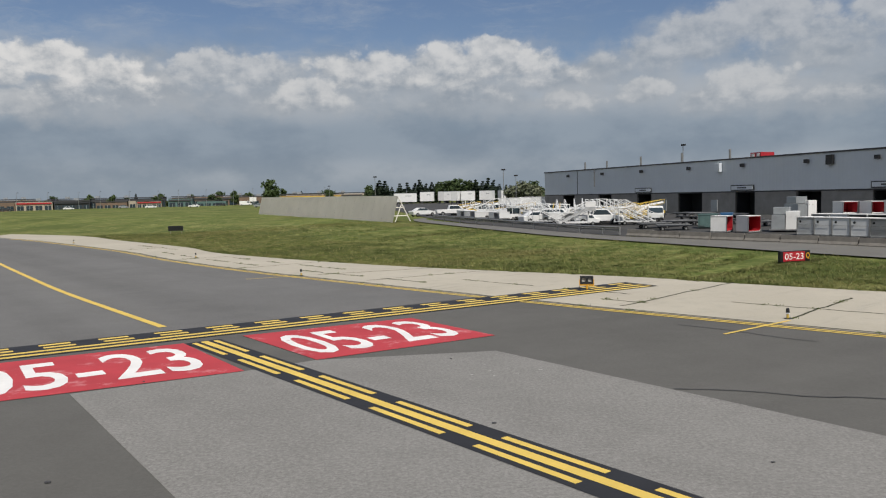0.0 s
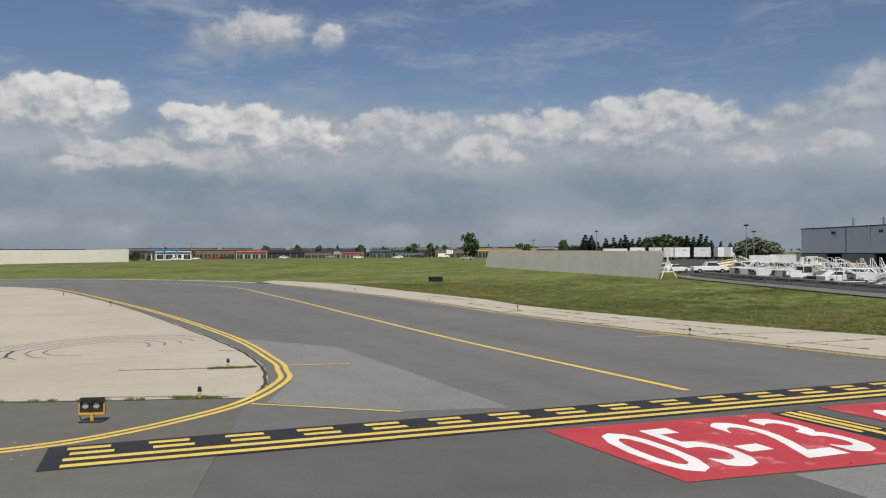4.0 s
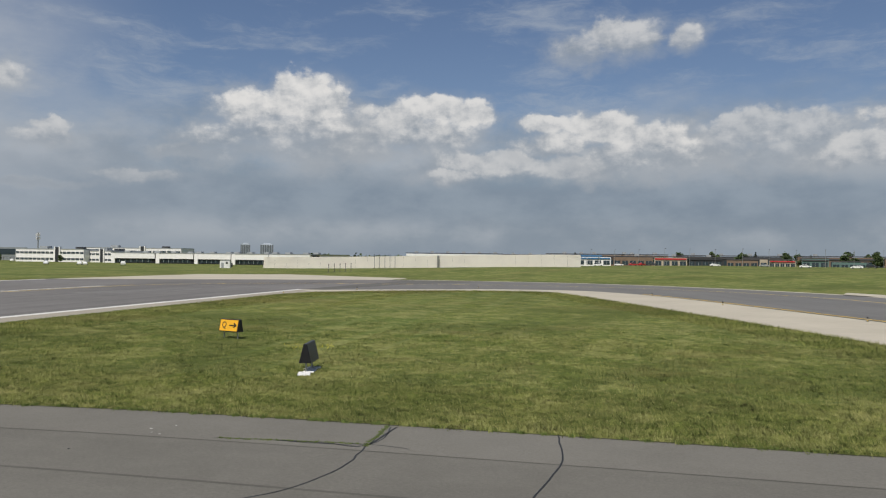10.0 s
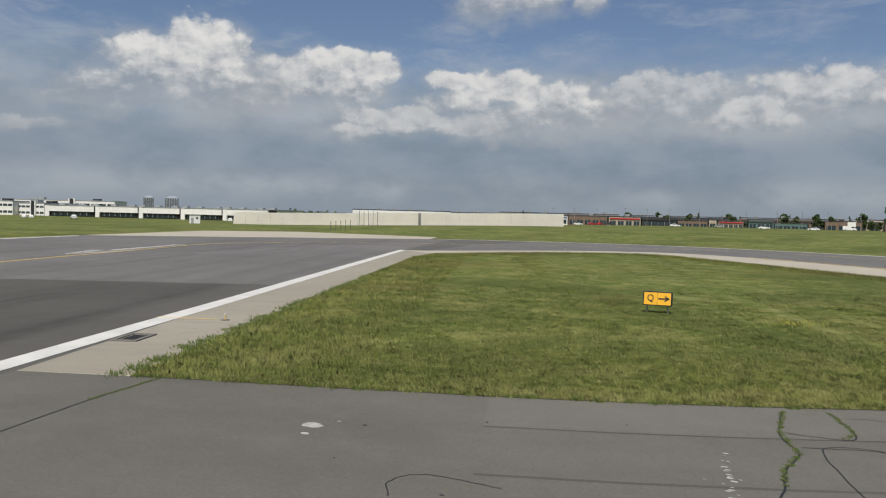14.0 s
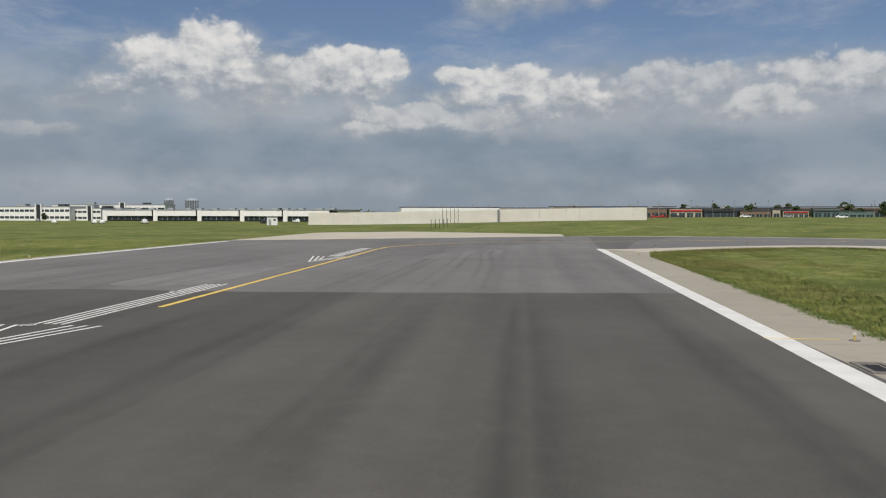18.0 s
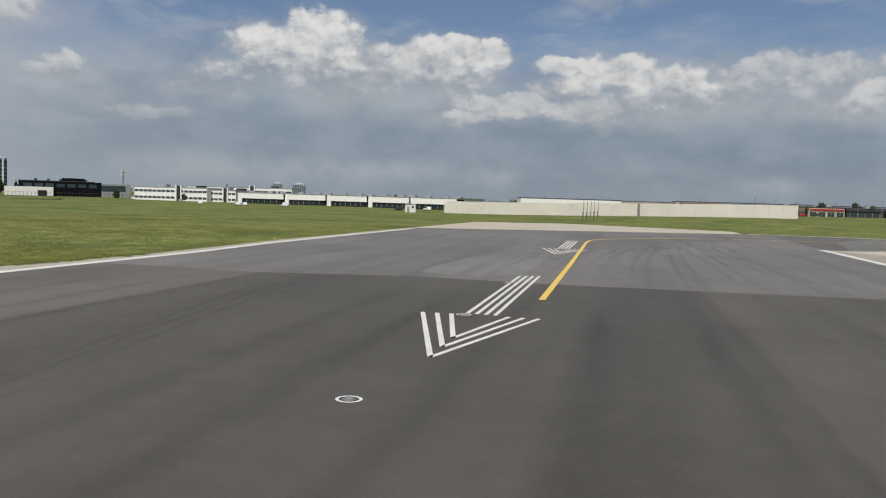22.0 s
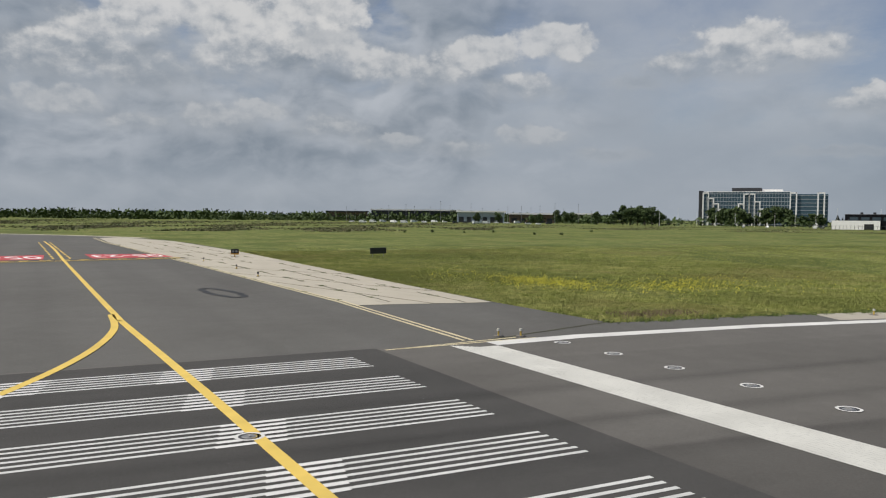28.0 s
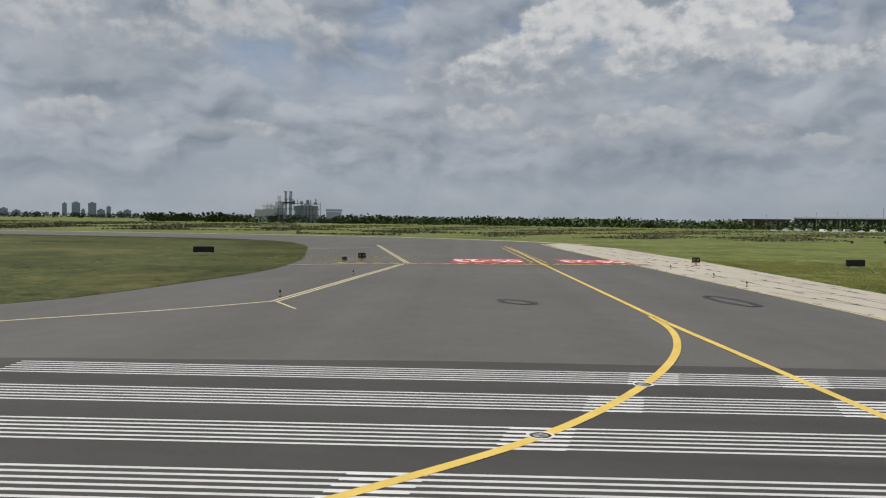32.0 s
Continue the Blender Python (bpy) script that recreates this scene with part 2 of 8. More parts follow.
for foot, top, white, puffs in HEAPS:
    least, q = None, swayed
    for az, el, ra, re in puffs:
        m = W.node("ShaderNodeVectorMath", "MULTIPLY_ADD", (q, (1 / ra, 1 / re, 0), (-az / ra, -el / re, 0)))
        r = W.node("ShaderNodeVectorMath", "LENGTH", (m,), out=1)
        least = r if least is None else W.node("ShaderNodeMath", "SMOOTH_MIN", (least, r, 0.25))
    inner = W.calc("SUBTRACT", 1.28, least)
    mist = W.ramp(W.calc("ADD", inner, W.calc("MULTIPLY", W.calc("SUBTRACT", broad, 0.5), 2.4)), -0.75, 0.5)
    mist = W.calc("MULTIPLY", mist, W.ramp(height, top + 1.2, top - 1.5))
    col = W.mix(W.calc("MULTIPLY", mist, 0.42 if white < 0.9 else 0.55), col, (0.37, 0.395, 0.425))
    depth = W.calc("ADD", inner, fringe)
    level = W.calc("DIVIDE", W.calc("SUBTRACT", height, foot), top - foot)
    level_n = W.calc("ADD", level, foot_noise)
    edge = W.ramp(level_n, 0.1, 0.9, 0.95, 0.42)
    dense = W.ramp(depth, 0.0, edge)
    dense = W.calc("MULTIPLY", dense, W.ramp(level_n, -0.2, 0.6))
    glow = W.calc("ADD", W.calc("MULTIPLY", W.ramp(level_n, -0.1, 0.9), 0.6), W.calc("MULTIPLY", relief, 0.9))
    glow = W.calc("ADD", glow, W.calc("MULTIPLY", W.calc("SUBTRACT", broad, 0.5), 1.3))
    glow = W.calc("MULTIPLY", W.ramp(glow, -0.08, 0.82), white)
    col = W.mix(W.calc("MULTIPLY", dense, 0.45 + 0.5 * white), col, W.mix(glow, (0.26, 0.3, 0.35), (0.75, 0.735, 0.715)))
wt.links.new(col, wbg.inputs[0])
wt.links.new(wbg.outputs[0], wout.inputs[0])


# ---- materials ----
def material(name, base, rough=0.85, metal=0.0):
    m = bpy.data.materials.new(name)
    m.use_nodes = True
    b = m.node_tree.nodes["Principled BSDF"]
    b.inputs["Base Color"].default_value = (*base, 1)
    b.inputs["Roughness"].default_value = rough
    b.inputs["Metallic"].default_value = metal
    return m


class Nodes:
    """Small shorthand for wiring one material."""

    def __init__(self, m):
        self.m, self.t = m, m.node_tree
        self.bsdf = self.t.nodes["Principled BSDF"]
        self.geo = self.t.nodes.new("ShaderNodeNewGeometry")
        self.pos = self.geo.outputs["Position"]

    def put(self, kind, **sockets):
        n = self.t.nodes.new(kind)
        for k, v in sockets.items():
            self.set(n.inputs[k.replace("_", " ")], v)
        return n

    def set(self, sock, v):
        if hasattr(v, "is_output"):
            self.t.links.new(v, sock)
        else:
            sock.default_value = v

    def noise(self, scale, detail=4.0, rough=0.6, vec=None, stretch=None):
        v = vec or self.pos
        if stretch:
            mp = self.t.nodes.new("ShaderNodeMapping")
            mp.inputs["Scale"].default_value = stretch[:3]
            if len(stretch) > 3:
                mp.inputs["Rotation"].default_value = (0, 0, radians(stretch[3]))
                mp.vector_type = "TEXTURE"
                mp.inputs["Scale"].default_value = [1 / s for s in stretch[:3]]
            self.t.links.new(v, mp.inputs["Vector"])
            v = mp.outputs[0]
        n = self.t.nodes.new("ShaderNodeTexNoise")
        n.inputs["Scale"].default_value, n.inputs["Detail"].default_value, n.inputs["Roughness"].default_value = scale, detail, rough
        self.t.links.new(v, n.inputs["Vector"])
        return n.outputs["Fac"]

    def ramp(self, fac, *stops):
        r = self.t.nodes.new("ShaderNodeValToRGB")
        e = r.color_ramp.elements
        while len(e) < len(stops):
            e.new(0.5)
        for el, (p, c) in zip(e, stops):
            el.position = p
            el.color = (*c, 1) if isinstance(c, tuple) else (c, c, c, 1)
        self.t.links.new(fac, r.inputs[0])
        return r.outputs[0]

    def mix(self, fac, a, b, mode="MIX"):
        n = self.t.nodes.new("ShaderNodeMix")
        n.data_type, n.blend_type = "RGBA", mode
        self.set(n.inputs[0], fac)
        self.set(n.inputs[6], (*a, 1) if isinstance(a, tuple) else a)
        self.set(n.inputs[7], (*b, 1) if isinstance(b, tuple) else b)
        return n.outputs[2]

    def math(self, op, a, b=0.0):
        n = self.t.nodes.new("ShaderNodeMath")
        n.operation = op
        self.set(n.inputs[0], a)
        self.set(n.inputs[1], b)
        return n.outputs[0]

    def bump(self, height, strength=0.3, distance=0.02):
        n = self.t.nodes.new("ShaderNodeBump")
        n.inputs["Strength"].default_value, n.inputs["Distance"].default_value = strength, distance
        self.t.links.new(height, n.inputs["Height"])
        self.t.links.new(n.outputs[0], self.bsdf.inputs["Normal"])

    def color(self, c):
        self.t.links.new(c, self.bsdf.inputs["Base Color"])
        return self.m


def asphalt(name, dark, light, axis=115.0, rub=0.35, width=0.6, speck=0.35, lanes=()):
    """Asphalt with broad patches, streaks along an axis (degrees) and stone grain; lanes: paver lanes (metres from the east edge line, tone)."""
    n = Nodes(material(name, dark, 0.88))
    n.bsdf.inputs["Specular IOR Level"].default_value = 0.25
    big = n.noise(0.06, 4, 0.6)
    streak = n.noise(width, 3, 0.55, stretch=(0.03, 1, 1, axis))
    fine = n.noise(11, 5, 0.8)
    c = n.mix(n.ramp(big, (0.35, 0.0), (0.66, 1.0)), dark, light)
    c = n.mix(n.math("MULTIPLY", n.ramp(streak, (0.44, 0.0), (0.7, 1.0)), rub), c, tuple(v * 0.55 for v in dark))
    c = n.mix(n.math("MULTIPLY", n.ramp(n.noise(0.9, 5, 0.7), (0.45, 0.0), (0.75, 1.0)), 0.3), c, tuple(v * 1.25 for v in light))
    c = n.mix(n.math("MULTIPLY", n.ramp(fine, (0.42, 0.0), (0.7, 1.0)), speck), c, tuple(v * 1.7 for v in light))
    c = n.mix(n.math("MULTIPLY", n.ramp(n.noise(17, 4, 0.8), (0.5, 0.0), (0.72, 1.0)), speck), c, tuple(v * 0.5 for v in dark))
    c = n.mix(n.math("MULTIPLY", n.ramp(n.noise(0.33, 6, 0.66), (0.42, 0.0), (0.7, 1.0)), 0.22), c, tuple(v * 0.72 for v in dark))
    if lanes:
        dot = n.t.nodes.new("ShaderNodeVectorMath")
        dot.operation = "DOT_PRODUCT"
        n.t.links.new(n.pos, dot.inputs[0])
        dot.inputs[1].default_value = (-0.9, -0.436, 0)
        across = n.math("ADD", n.math("SUBTRACT", dot.outputs["Value"], 88.0), n.math("MULTIPLY", n.math("SUBTRACT", n.noise(0.4, 3, 0.6), 0.5), 0.5))
        stops = []
        for w, tone in lanes:
            if stops:
                stops.append(((w - 0.1) / 70, stops[-1][1]))
            stops.append((w / 70, tone * 0.5))
        tone = n.math("MULTIPLY", n.ramp(n.math("DIVIDE", across, 70.0), *stops), 2.0)
        scaled = n.t.nodes.new("ShaderNodeVectorMath")
        scaled.operation = "SCALE"
        n.t.links.new(c, scaled.inputs[0])
        n.t.links.new(tone, scaled.inputs["Scale"])
        c = scaled.outputs[0]
    n.bump(n.noise(45, 4, 0.75), 0.4, 0.012)
    return n.color(c)


def plain(name, base, rough=0.7, metal=0.0, vary=0.25, scale=1.5):
    """Painted or solid surface with soft dirt and grain."""
    n = Nodes(material(name, base, rough, metal))
    c = n.mix(n.ramp(n.noise(scale, 5, 0.65), (0.35, 0.0), (0.7, 1.0)), base, tuple(v * (1 - vary) for v in base))
    c = n.mix(n.math("MULTIPLY", n.ramp(n.noise(scale * 14, 3, 0.7), (0.4, 0.0), (0.7, 1.0)), 0.3), c, tuple(v * (1 - vary) for v in base))
    return n.color(c)


def worn_paint(name, base, under, wear=0.6, scale=3.0):
    """Road paint that has rubbed through to the asphalt in places."""
    n = Nodes(material(name, base, 0.75))
    gap = n.ramp(n.noise(scale, 6, 0.75), (wear, 0.0), (wear + 0.1, 1.0))
    dirt = n.mix(n.ramp(n.noise(0.7, 4, 0.6), (0.35, 0.0), (0.75, 0.45)), base, tuple(v * 0.55 for v in base))
    return n.color(n.mix(gap, dirt, under))


def grass_mat(name, a, b, c, blades=False):
    n = Nodes(material(name, a, 0.95))
    n.bsdf.inputs["Specular IOR Level"].default_value = 0.15
    big = n.noise(0.03, 4, 0.6)
    mid = n.noise(0.22, 5, 0.65)
    fine = n.noise(4, 5, 0.75)
    col = n.mix(n.ramp(big, (0.36, 0.0), (0.62, 1.0)), a, b)
    col = n.mix(n.ramp(mid, (0.46, 0.0), (0.74, 0.85)), col, c)
    col = n.mix(n.math("MULTIPLY", n.ramp(n.noise(0.09, 5, 0.65), (0.5, 0.0), (0.66, 1.0)), 0.75), col, tuple(v * 0.62 for v in a))
    col = n.mix(n.math("MULTIPLY", n.ramp(n.noise(0.62, 6, 0.7), (0.45, 0.0), (0.64, 1.0)), 0.75), col, tuple(v * 0.55 for v in a))
    col = n.mix(n.math("MULTIPLY", n.ramp(n.noise(2.4, 4, 0.7), (0.46, 0.0), (0.62, 1.0)), 0.65), col, tuple(v * 0.55 for v in a))
    col = n.mix(n.math("MULTIPLY", n.ramp(n.noise(0.34, 6, 0.7), (0.47, 0.0), (0.66, 1.0)), 0.72), col, tuple(v * 1.25 for v in c))
    col = n.mix(n.math("MULTIPLY", n.ramp(n.noise(1.7, 5, 0.7), (0.53, 0.0), (0.64, 1.0)), 0.65), col, tuple(v * 1.3 for v in c))
    col = n.mix(n.math("MULTIPLY", n.ramp(n.noise(0.8, 6, 0.72), (0.56, 0.0), (0.66, 1.0)), 0.6), col, tuple(v * 0.42 for v in a))
    col = n.mix(n.math("MULTIPLY", n.ramp(n.noise(0.055, 5, 0.68), (0.48, 0.0), (0.6, 1.0)), 0.62), col, tuple(v * 0.5 for v in a))
    col = n.mix(n.math("MULTIPLY", n.ramp(n.noise(0.04, 6, 0.7, stretch=(1.0, 1.4, 1, 60)), (0.54, 0.0), (0.64, 1.0)), 0.5), col, (0.2, 0.165, 0.065))
    if blades:
        r = n.geo.outputs["Random Per Island"]
        col = n.mix(n.ramp(r, (0.0, 0.0), (1.0, 0.3)), col, tuple(v * 1.2 for v in c))
        col = n.mix(n.ramp(r, (0.0, 0.2), (0.4, 0.0)), col, tuple(v * 0.7 for v in a))
        up = n.put("ShaderNodeCombineXYZ", X=n.math("MULTIPLY", n.math("SUBTRACT", r, 0.5), 1.2), Y=n.math("MULTIPLY", n.math("SUBTRACT", n.noise(2.2, 4, 0.65), 0.5), 2.2), Z=1.0)
        n.t.links.new(up.outputs[0], n.bsdf.inputs["Normal"])
    else:
        col = n.mix(n.math("MULTIPLY", n.ramp(fine, (0.35, 0.0), (0.7, 1.0)), 0.6), col, tuple(v * 0.6 for v in a))
        n.bump(fine, 0.2, 0.06)
    return n.color(col)


ASPH_TAXI = asphalt("taxiway_asphalt", (0.115, 0.109, 0.095), (0.145, 0.138, 0.122), 205, 0.25, 0.35, 0.25)
ASPH_LIGHT = asphalt("old_pale_asphalt", (0.175, 0.169, 0.158), (0.215, 0.208, 0.197), 128, 0.15, 1.2, 0.6)
LANES = [(0, 1.08), (2.8, 0.98), (9.1, 1.12), (14.1, 1.1), (19.0, 0.9), (24.4, 0.91), (31.5, 0.95), (38.6, 0.93), (45.3, 1.3), (51.0, 1.22), (55.5, 1.32)]
ASPH_RUN = asphalt("runway_asphalt", (0.077, 0.072, 0.065), (0.1, 0.094, 0.086), 116, 0.5, 0.22, 0.2, LANES)
ASPH_OLD = asphalt("runway_end_asphalt", (0.122, 0.116, 0.112), (0.168, 0.161, 0.156), 116, 0.5, 0.35, 0.3)
ASPH_PALE = asphalt("scoured_asphalt", (0.135, 0.13, 0.126), (0.2, 0.194, 0.188), 116, 0.6, 0.5, 0.3)
ASPH_SOUTH = asphalt("south_taxiway_asphalt", (0.098, 0.094, 0.086), (0.12, 0.116, 0.108), 210, 0.3, 0.3, 0.25)


def concrete(name, tone=1.0):
    n = Nodes(material(name, (0.47, 0.44, 0.38), 0.9))
    c = n.mix(n.ramp(n.noise(0.12, 4, 0.6), (0.35, 0.0), (0.65, 1.0)), (0.48, 0.436, 0.352), (0.418, 0.377, 0.3))
    c = n.mix(n.math("MULTIPLY", n.ramp(n.noise(1.1, 6, 0.75), (0.5, 0.0), (0.72, 1.0)), 0.55), c, (0.33, 0.305, 0.26))
    c = n.mix(n.math("MULTIPLY", n.ramp(n.noise(0.5, 6, 0.7, stretch=(0.2, 2.0, 1, 40)), (0.58, 0.0), (0.66, 1.0)), 0.3), c, (0.24, 0.225, 0.2))
    c = n.mix(n.math("MULTIPLY", n.ramp(n.noise(9, 4, 0.8), (0.45, 0.0), (0.7, 1.0)), 0.25), c, (0.58, 0.545, 0.48))
    n.bump(n.noise(30, 4, 0.7), 0.3, 0.01)
    return n.color(n.mix(1.0, c, (tone, tone, tone), "MULTIPLY"))


CONC_OLD = concrete("weathered_runway_concrete", 0.66)
CONCRETE = concrete("shoulder_concrete", 0.93)
GRASS = grass_mat("grass_ground", (0.108, 0.15, 0.032), (0.17, 0.195, 0.046), (0.26, 0.25, 0.095))
# southern island: brownish weeds, with backlit shade put into the darker colour
GRASS_S = grass_mat("shaded_weedy_ground", (0.06, 0.084, 0.02), (0.09, 0.105, 0.028), (0.135, 0.12, 0.05))
WHITE = worn_paint("white_runway_paint", (0.66, 0.65, 0.62), (0.16, 0.16, 0.16), 0.64, 4.0)
YELLOW = worn_paint("yellow_taxi_paint", (0.72, 0.51, 0.11), (0.16, 0.14, 0.1), 0.67, 4.0)
PALEYEL = worn_paint("faded_yellow_paint", (0.62, 0.54, 0.34), (0.14, 0.13, 0.12), 0.58, 2.5)
RED = worn_paint("red_sign_paint", (0.47, 0.045, 0.055), (0.55, 0.2, 0.21), 0.56, 0.8)
BLACK = plain("black_marking_paint", (0.024, 0.024, 0.027), 0.7, vary=0.35)


# ---- building helpers ----
def mesh_of(name, bm, mat):
    me = bpy.data.meshes.new(name)
    bm.to_mesh(me)
    bm.free()
    if mat:
        me.materials.append(mat)
    return me


def thing(name, label, category, x=0.0, y=0.0, z=0.0, turn=0.0, group="", kind=""):
    ob = new(name)
    ob.matrix_world = pose(x, y, z, 0, 0, turn)
    return tagged(ob, label, category, group, kind)


def part(name, bm, mat, parent=None, label="", m=None):
    ob = new(name, mesh_of(name, bm, mat))
    ob.parent = parent
    if m is not None:
        ob.matrix_basis = m
    if label:
        ob["label"] = label
    return ob


def box(sx, sy, sz, x=0.0, y=0.0, z=0.0, bevel=0.0, bm=None, turn=0.0):
    """A box whose base centre is at x, y, z."""
    out = bm or bmesh.new()
    g = bmesh.ops.create_cube(out, size=1.0, matrix=Matrix.Translation((x, y, z + sz / 2)) @ Matrix.Rotation(radians(turn), 4, "Z") @ Matrix.Diagonal((sx, sy, sz, 1)))
    if bevel:
        edges = {e for v in g["verts"] for e in v.link_edges}
        bmesh.ops.bevel(out, geom=list(edges), offset=bevel, segments=2, affect="EDGES", profile=0.7)
    return out


def tube(r, h, x=0.0, y=0.0, z=0.0, seg=12, r2=None, bm=None):
    out = bm or bmesh.new()
    bmesh.ops.create_cone(out, cap_ends=True, segments=seg, radius1=r, radius2=r if r2 is None else r2, depth=h, matrix=Matrix.Translation((x, y, z + h / 2)))
    return out


def rod(a, b, r, bm=None, seg=6):
    """A round bar from a to b."""
    out = bm or bmesh.new()
    a, b = Vector(a), Vector(b)
    m = Matrix.Translation((a + b) / 2) @ (b - a).to_track_quat("Z", "Y").to_matrix().to_4x4()
    bmesh.ops.create_cone(out, cap_ends=True, segments=seg, radius1=r, radius2=r, depth=(b - a).length, matrix=m)
    return out


def smooth(pts, n=8, closed=False):
    """Catmull-Rom curve through pts."""
    p = [Vector((*q, 0)).to_2d() for q in pts]
    k = len(p)
    out = []
    for i in range(k if closed else k - 1):
        if closed:
            a, b, c, d = p[i - 1], p[i], p[(i + 1) % k], p[(i + 2) % k]
        else:
            a, b, c, d = p[max(i - 1, 0)], p[i], p[i + 1], p[min(i + 2, k - 1)]
        for j in range(n):
            t = j / n
            out.append(0.5 * (2 * b + (c - a) * t + (2 * a - 5 * b + 4 * c - d) * t * t + (3 * b - a - 3 * c + d) * t ** 3))
    if not closed:
        out.append(p[-1])
    return [(v.x, v.y) for v in out]


def slab(name, outline, top, mat, label, category, deep=0.25, kind="structure"):
    """A flat sheet of paving or turf with real edges."""
    bm = bmesh.new()
    vs = [bm.verts.new((x, y, top)) for x, y in outline]
    f = bm.faces.new(vs)
    if f.normal.z < 0:
        f.normal_flip()
    f.normal_update()
    if f.normal.z < 0:
        bmesh.ops.reverse_faces(bm, faces=[f])
    low = [bm.verts.new((x, y, top - deep)) for x, y in outline]
    k = len(vs)
    for i in range(k):
        bm.faces.new((vs[i], vs[(i + 1) % k], low[(i + 1) % k], low[i]))
    bmesh.ops.triangulate(bm, faces=[f])
    bmesh.ops.recalc_face_normals(bm, faces=bm.faces)
    ob = part(name, bm, mat)
    return tagged(ob, label, category, kind=kind)


def ribbon(bm, pts, width, z):
    """A painted band along pts."""
    k = len(pts)
    left, right = [], []
    for i, (x, y) in enumerate(pts):
        ax, ay = pts[max(i - 1, 0)]
        bx, by = pts[min(i + 1, k - 1)]
        d = Vector((bx - ax, by - ay)).normalized()
        left.append(bm.verts.new((x - d.y * width / 2, y + d.x * width / 2, z)))
        right.append(bm.verts.new((x + d.y * width / 2, y - d.x * width / 2, z)))
    for i in range(k - 1):
        bm.faces.new((right[i], right[i + 1], left[i + 1], left[i]))


def marking(name, mat, label, bands, z=0.012, category="marking"):
    """Painted bands (points, width) as one marking on the paving."""
    bm = bmesh.new()
    for pts, width in bands:
        ribbon(bm, pts, width, z)
    return tagged(part(name, bm, mat), label, category, kind="structure")


def shift(pts, d):
    """The same line moved d metres to its left."""
    out = []
    for i, (x, y) in enumerate(pts):
        ax, ay = pts[max(i - 1, 0)]
        bx, by = pts[min(i + 1, len(pts) - 1)]
        v = Vector((bx - ax, by - ay)).normalized()
        out.append((x - v.y * d, y + v.x * d))
    return out


def lerp(a, b, t):
    return (a[0] + (b[0] - a[0]) * t, a[1] + (b[1] - a[1]) * t)


# ---- ground, paving ----
NB_X = [-150, -118, -95, -72, -53.5, -41, -27, -20.4, -9.2, -0.5, 11, 18, 62, 400]
NB_Y = [125, 138, 137, 131, 116.2, 99.7, 82, 71.2, 59.2, 51.6, 43.2, 36.6, 0, -300]


def ground_height(x, y):
    """The airfield is level; north of the taxiway the turf climbs to the apron road."""
    x, y = np.asarray(x, float), np.asarray(y, float)
    slope = np.interp(x, NB_X, NB_Y)
    d = np.clip((y - slope) * 0.72 / 55.0, 0, 1)
    rise = d * d * (3 - 2 * d) * (1.42 + 0.006 * np.clip(y - 150, 0, 150))
    west = np.clip((x + 290) / 110.0, 0, 1)
    return rise * west * west * (3 - 2 * west)


def ground_sheet():
    near_x, near_y = np.arange(-360, 141, 5.0), np.arange(-330, 361, 5.0)
    xs = np.unique(np.concatenate([near_x, -360 - np.cumsum([20, 60, 150, 400, 900, 2600.0]), 140 + np.cumsum([20, 60, 150, 400, 900, 2600.0])]))
    ys = np.unique(np.concatenate([near_y, -330 - np.cumsum([20, 60, 150, 400, 900, 2600.0]), 360 + np.cumsum([20, 60, 150, 400, 900, 2600.0])]))
    gx, gy = np.meshgrid(xs, ys)
    gz = ground_height(gx, gy) - 0.03
    k = len(xs)
    verts = np.stack([gx, gy, gz], -1).reshape(-1, 3)
    i, j = np.meshgrid(np.arange(len(xs) - 1), np.arange(len(ys) - 1))
    q = (j * k + i).ravel()
    me = bpy.data.meshes.new("ground")
    me.from_pydata(verts.tolist(), [], np.stack([q, q + 1, q + k + 1, q + k], -1).tolist())
    me.materials.append(GRASS)
    return tagged(new("ground", me), "wide airfield grass running to the horizon", "grass", kind="structure")


ground_sheet()
N_EDGE = smooth([(60, -18), (14.1, 24.9), (4, 34.6), (-6.2, 45.3), (-13.1, 52.8), (-22, 63.8), (-31, 76.5), (-43.3, 91.6), (-58, 108.5), (-74, 122), (-95, 131), (-118, 133.5), (-140, 127), (-155, 119)], 5)
W_EDGE = [(-194, 66), (-173.6, 20.5), (-162.3, -1), (-152.3, -29.5), (-148.2, -38.4), (-156, -43.4), (-184, -59.3), (-213, -75.6)]
S_EDGE = smooth([(-213, -75.6), (-250, -99), (-270, -120), (-281, -148), (-282, -175), (-272, -212), (-250, -256), (-225, -310)], 5)
slab("taxiway", N_EDGE + W_EDGE + S_EDGE[1:] + [(-60, -310), (60, -200)], 0.0, ASPH_SOUTH, "grey asphalt taxiway, patched and stained", "taxiway")

N_GRASS = smooth([(62, 0), (18, 36.6), (11, 43.2), (-0.5, 51.6), (-9.2, 59.2), (-20.4, 71.2), (-27, 82), (-41, 99.7), (-53.5, 116.2), (-72, 131)], 5)
slab("concrete_shoulder_1", N_EDGE[:45] + N_GRASS[::-1], 0.006, CONCRETE, "pale concrete taxiway shoulder with weedy joints", "shoulder")

FAR_SIDE = N_EDGE[43:]
slab("concrete_shoulder_4", FAR_SIDE + shift(FAR_SIDE, -1.8)[::-1], 0.006, CONCRETE, "narrow pale concrete edge of the taxiway", "shoulder")

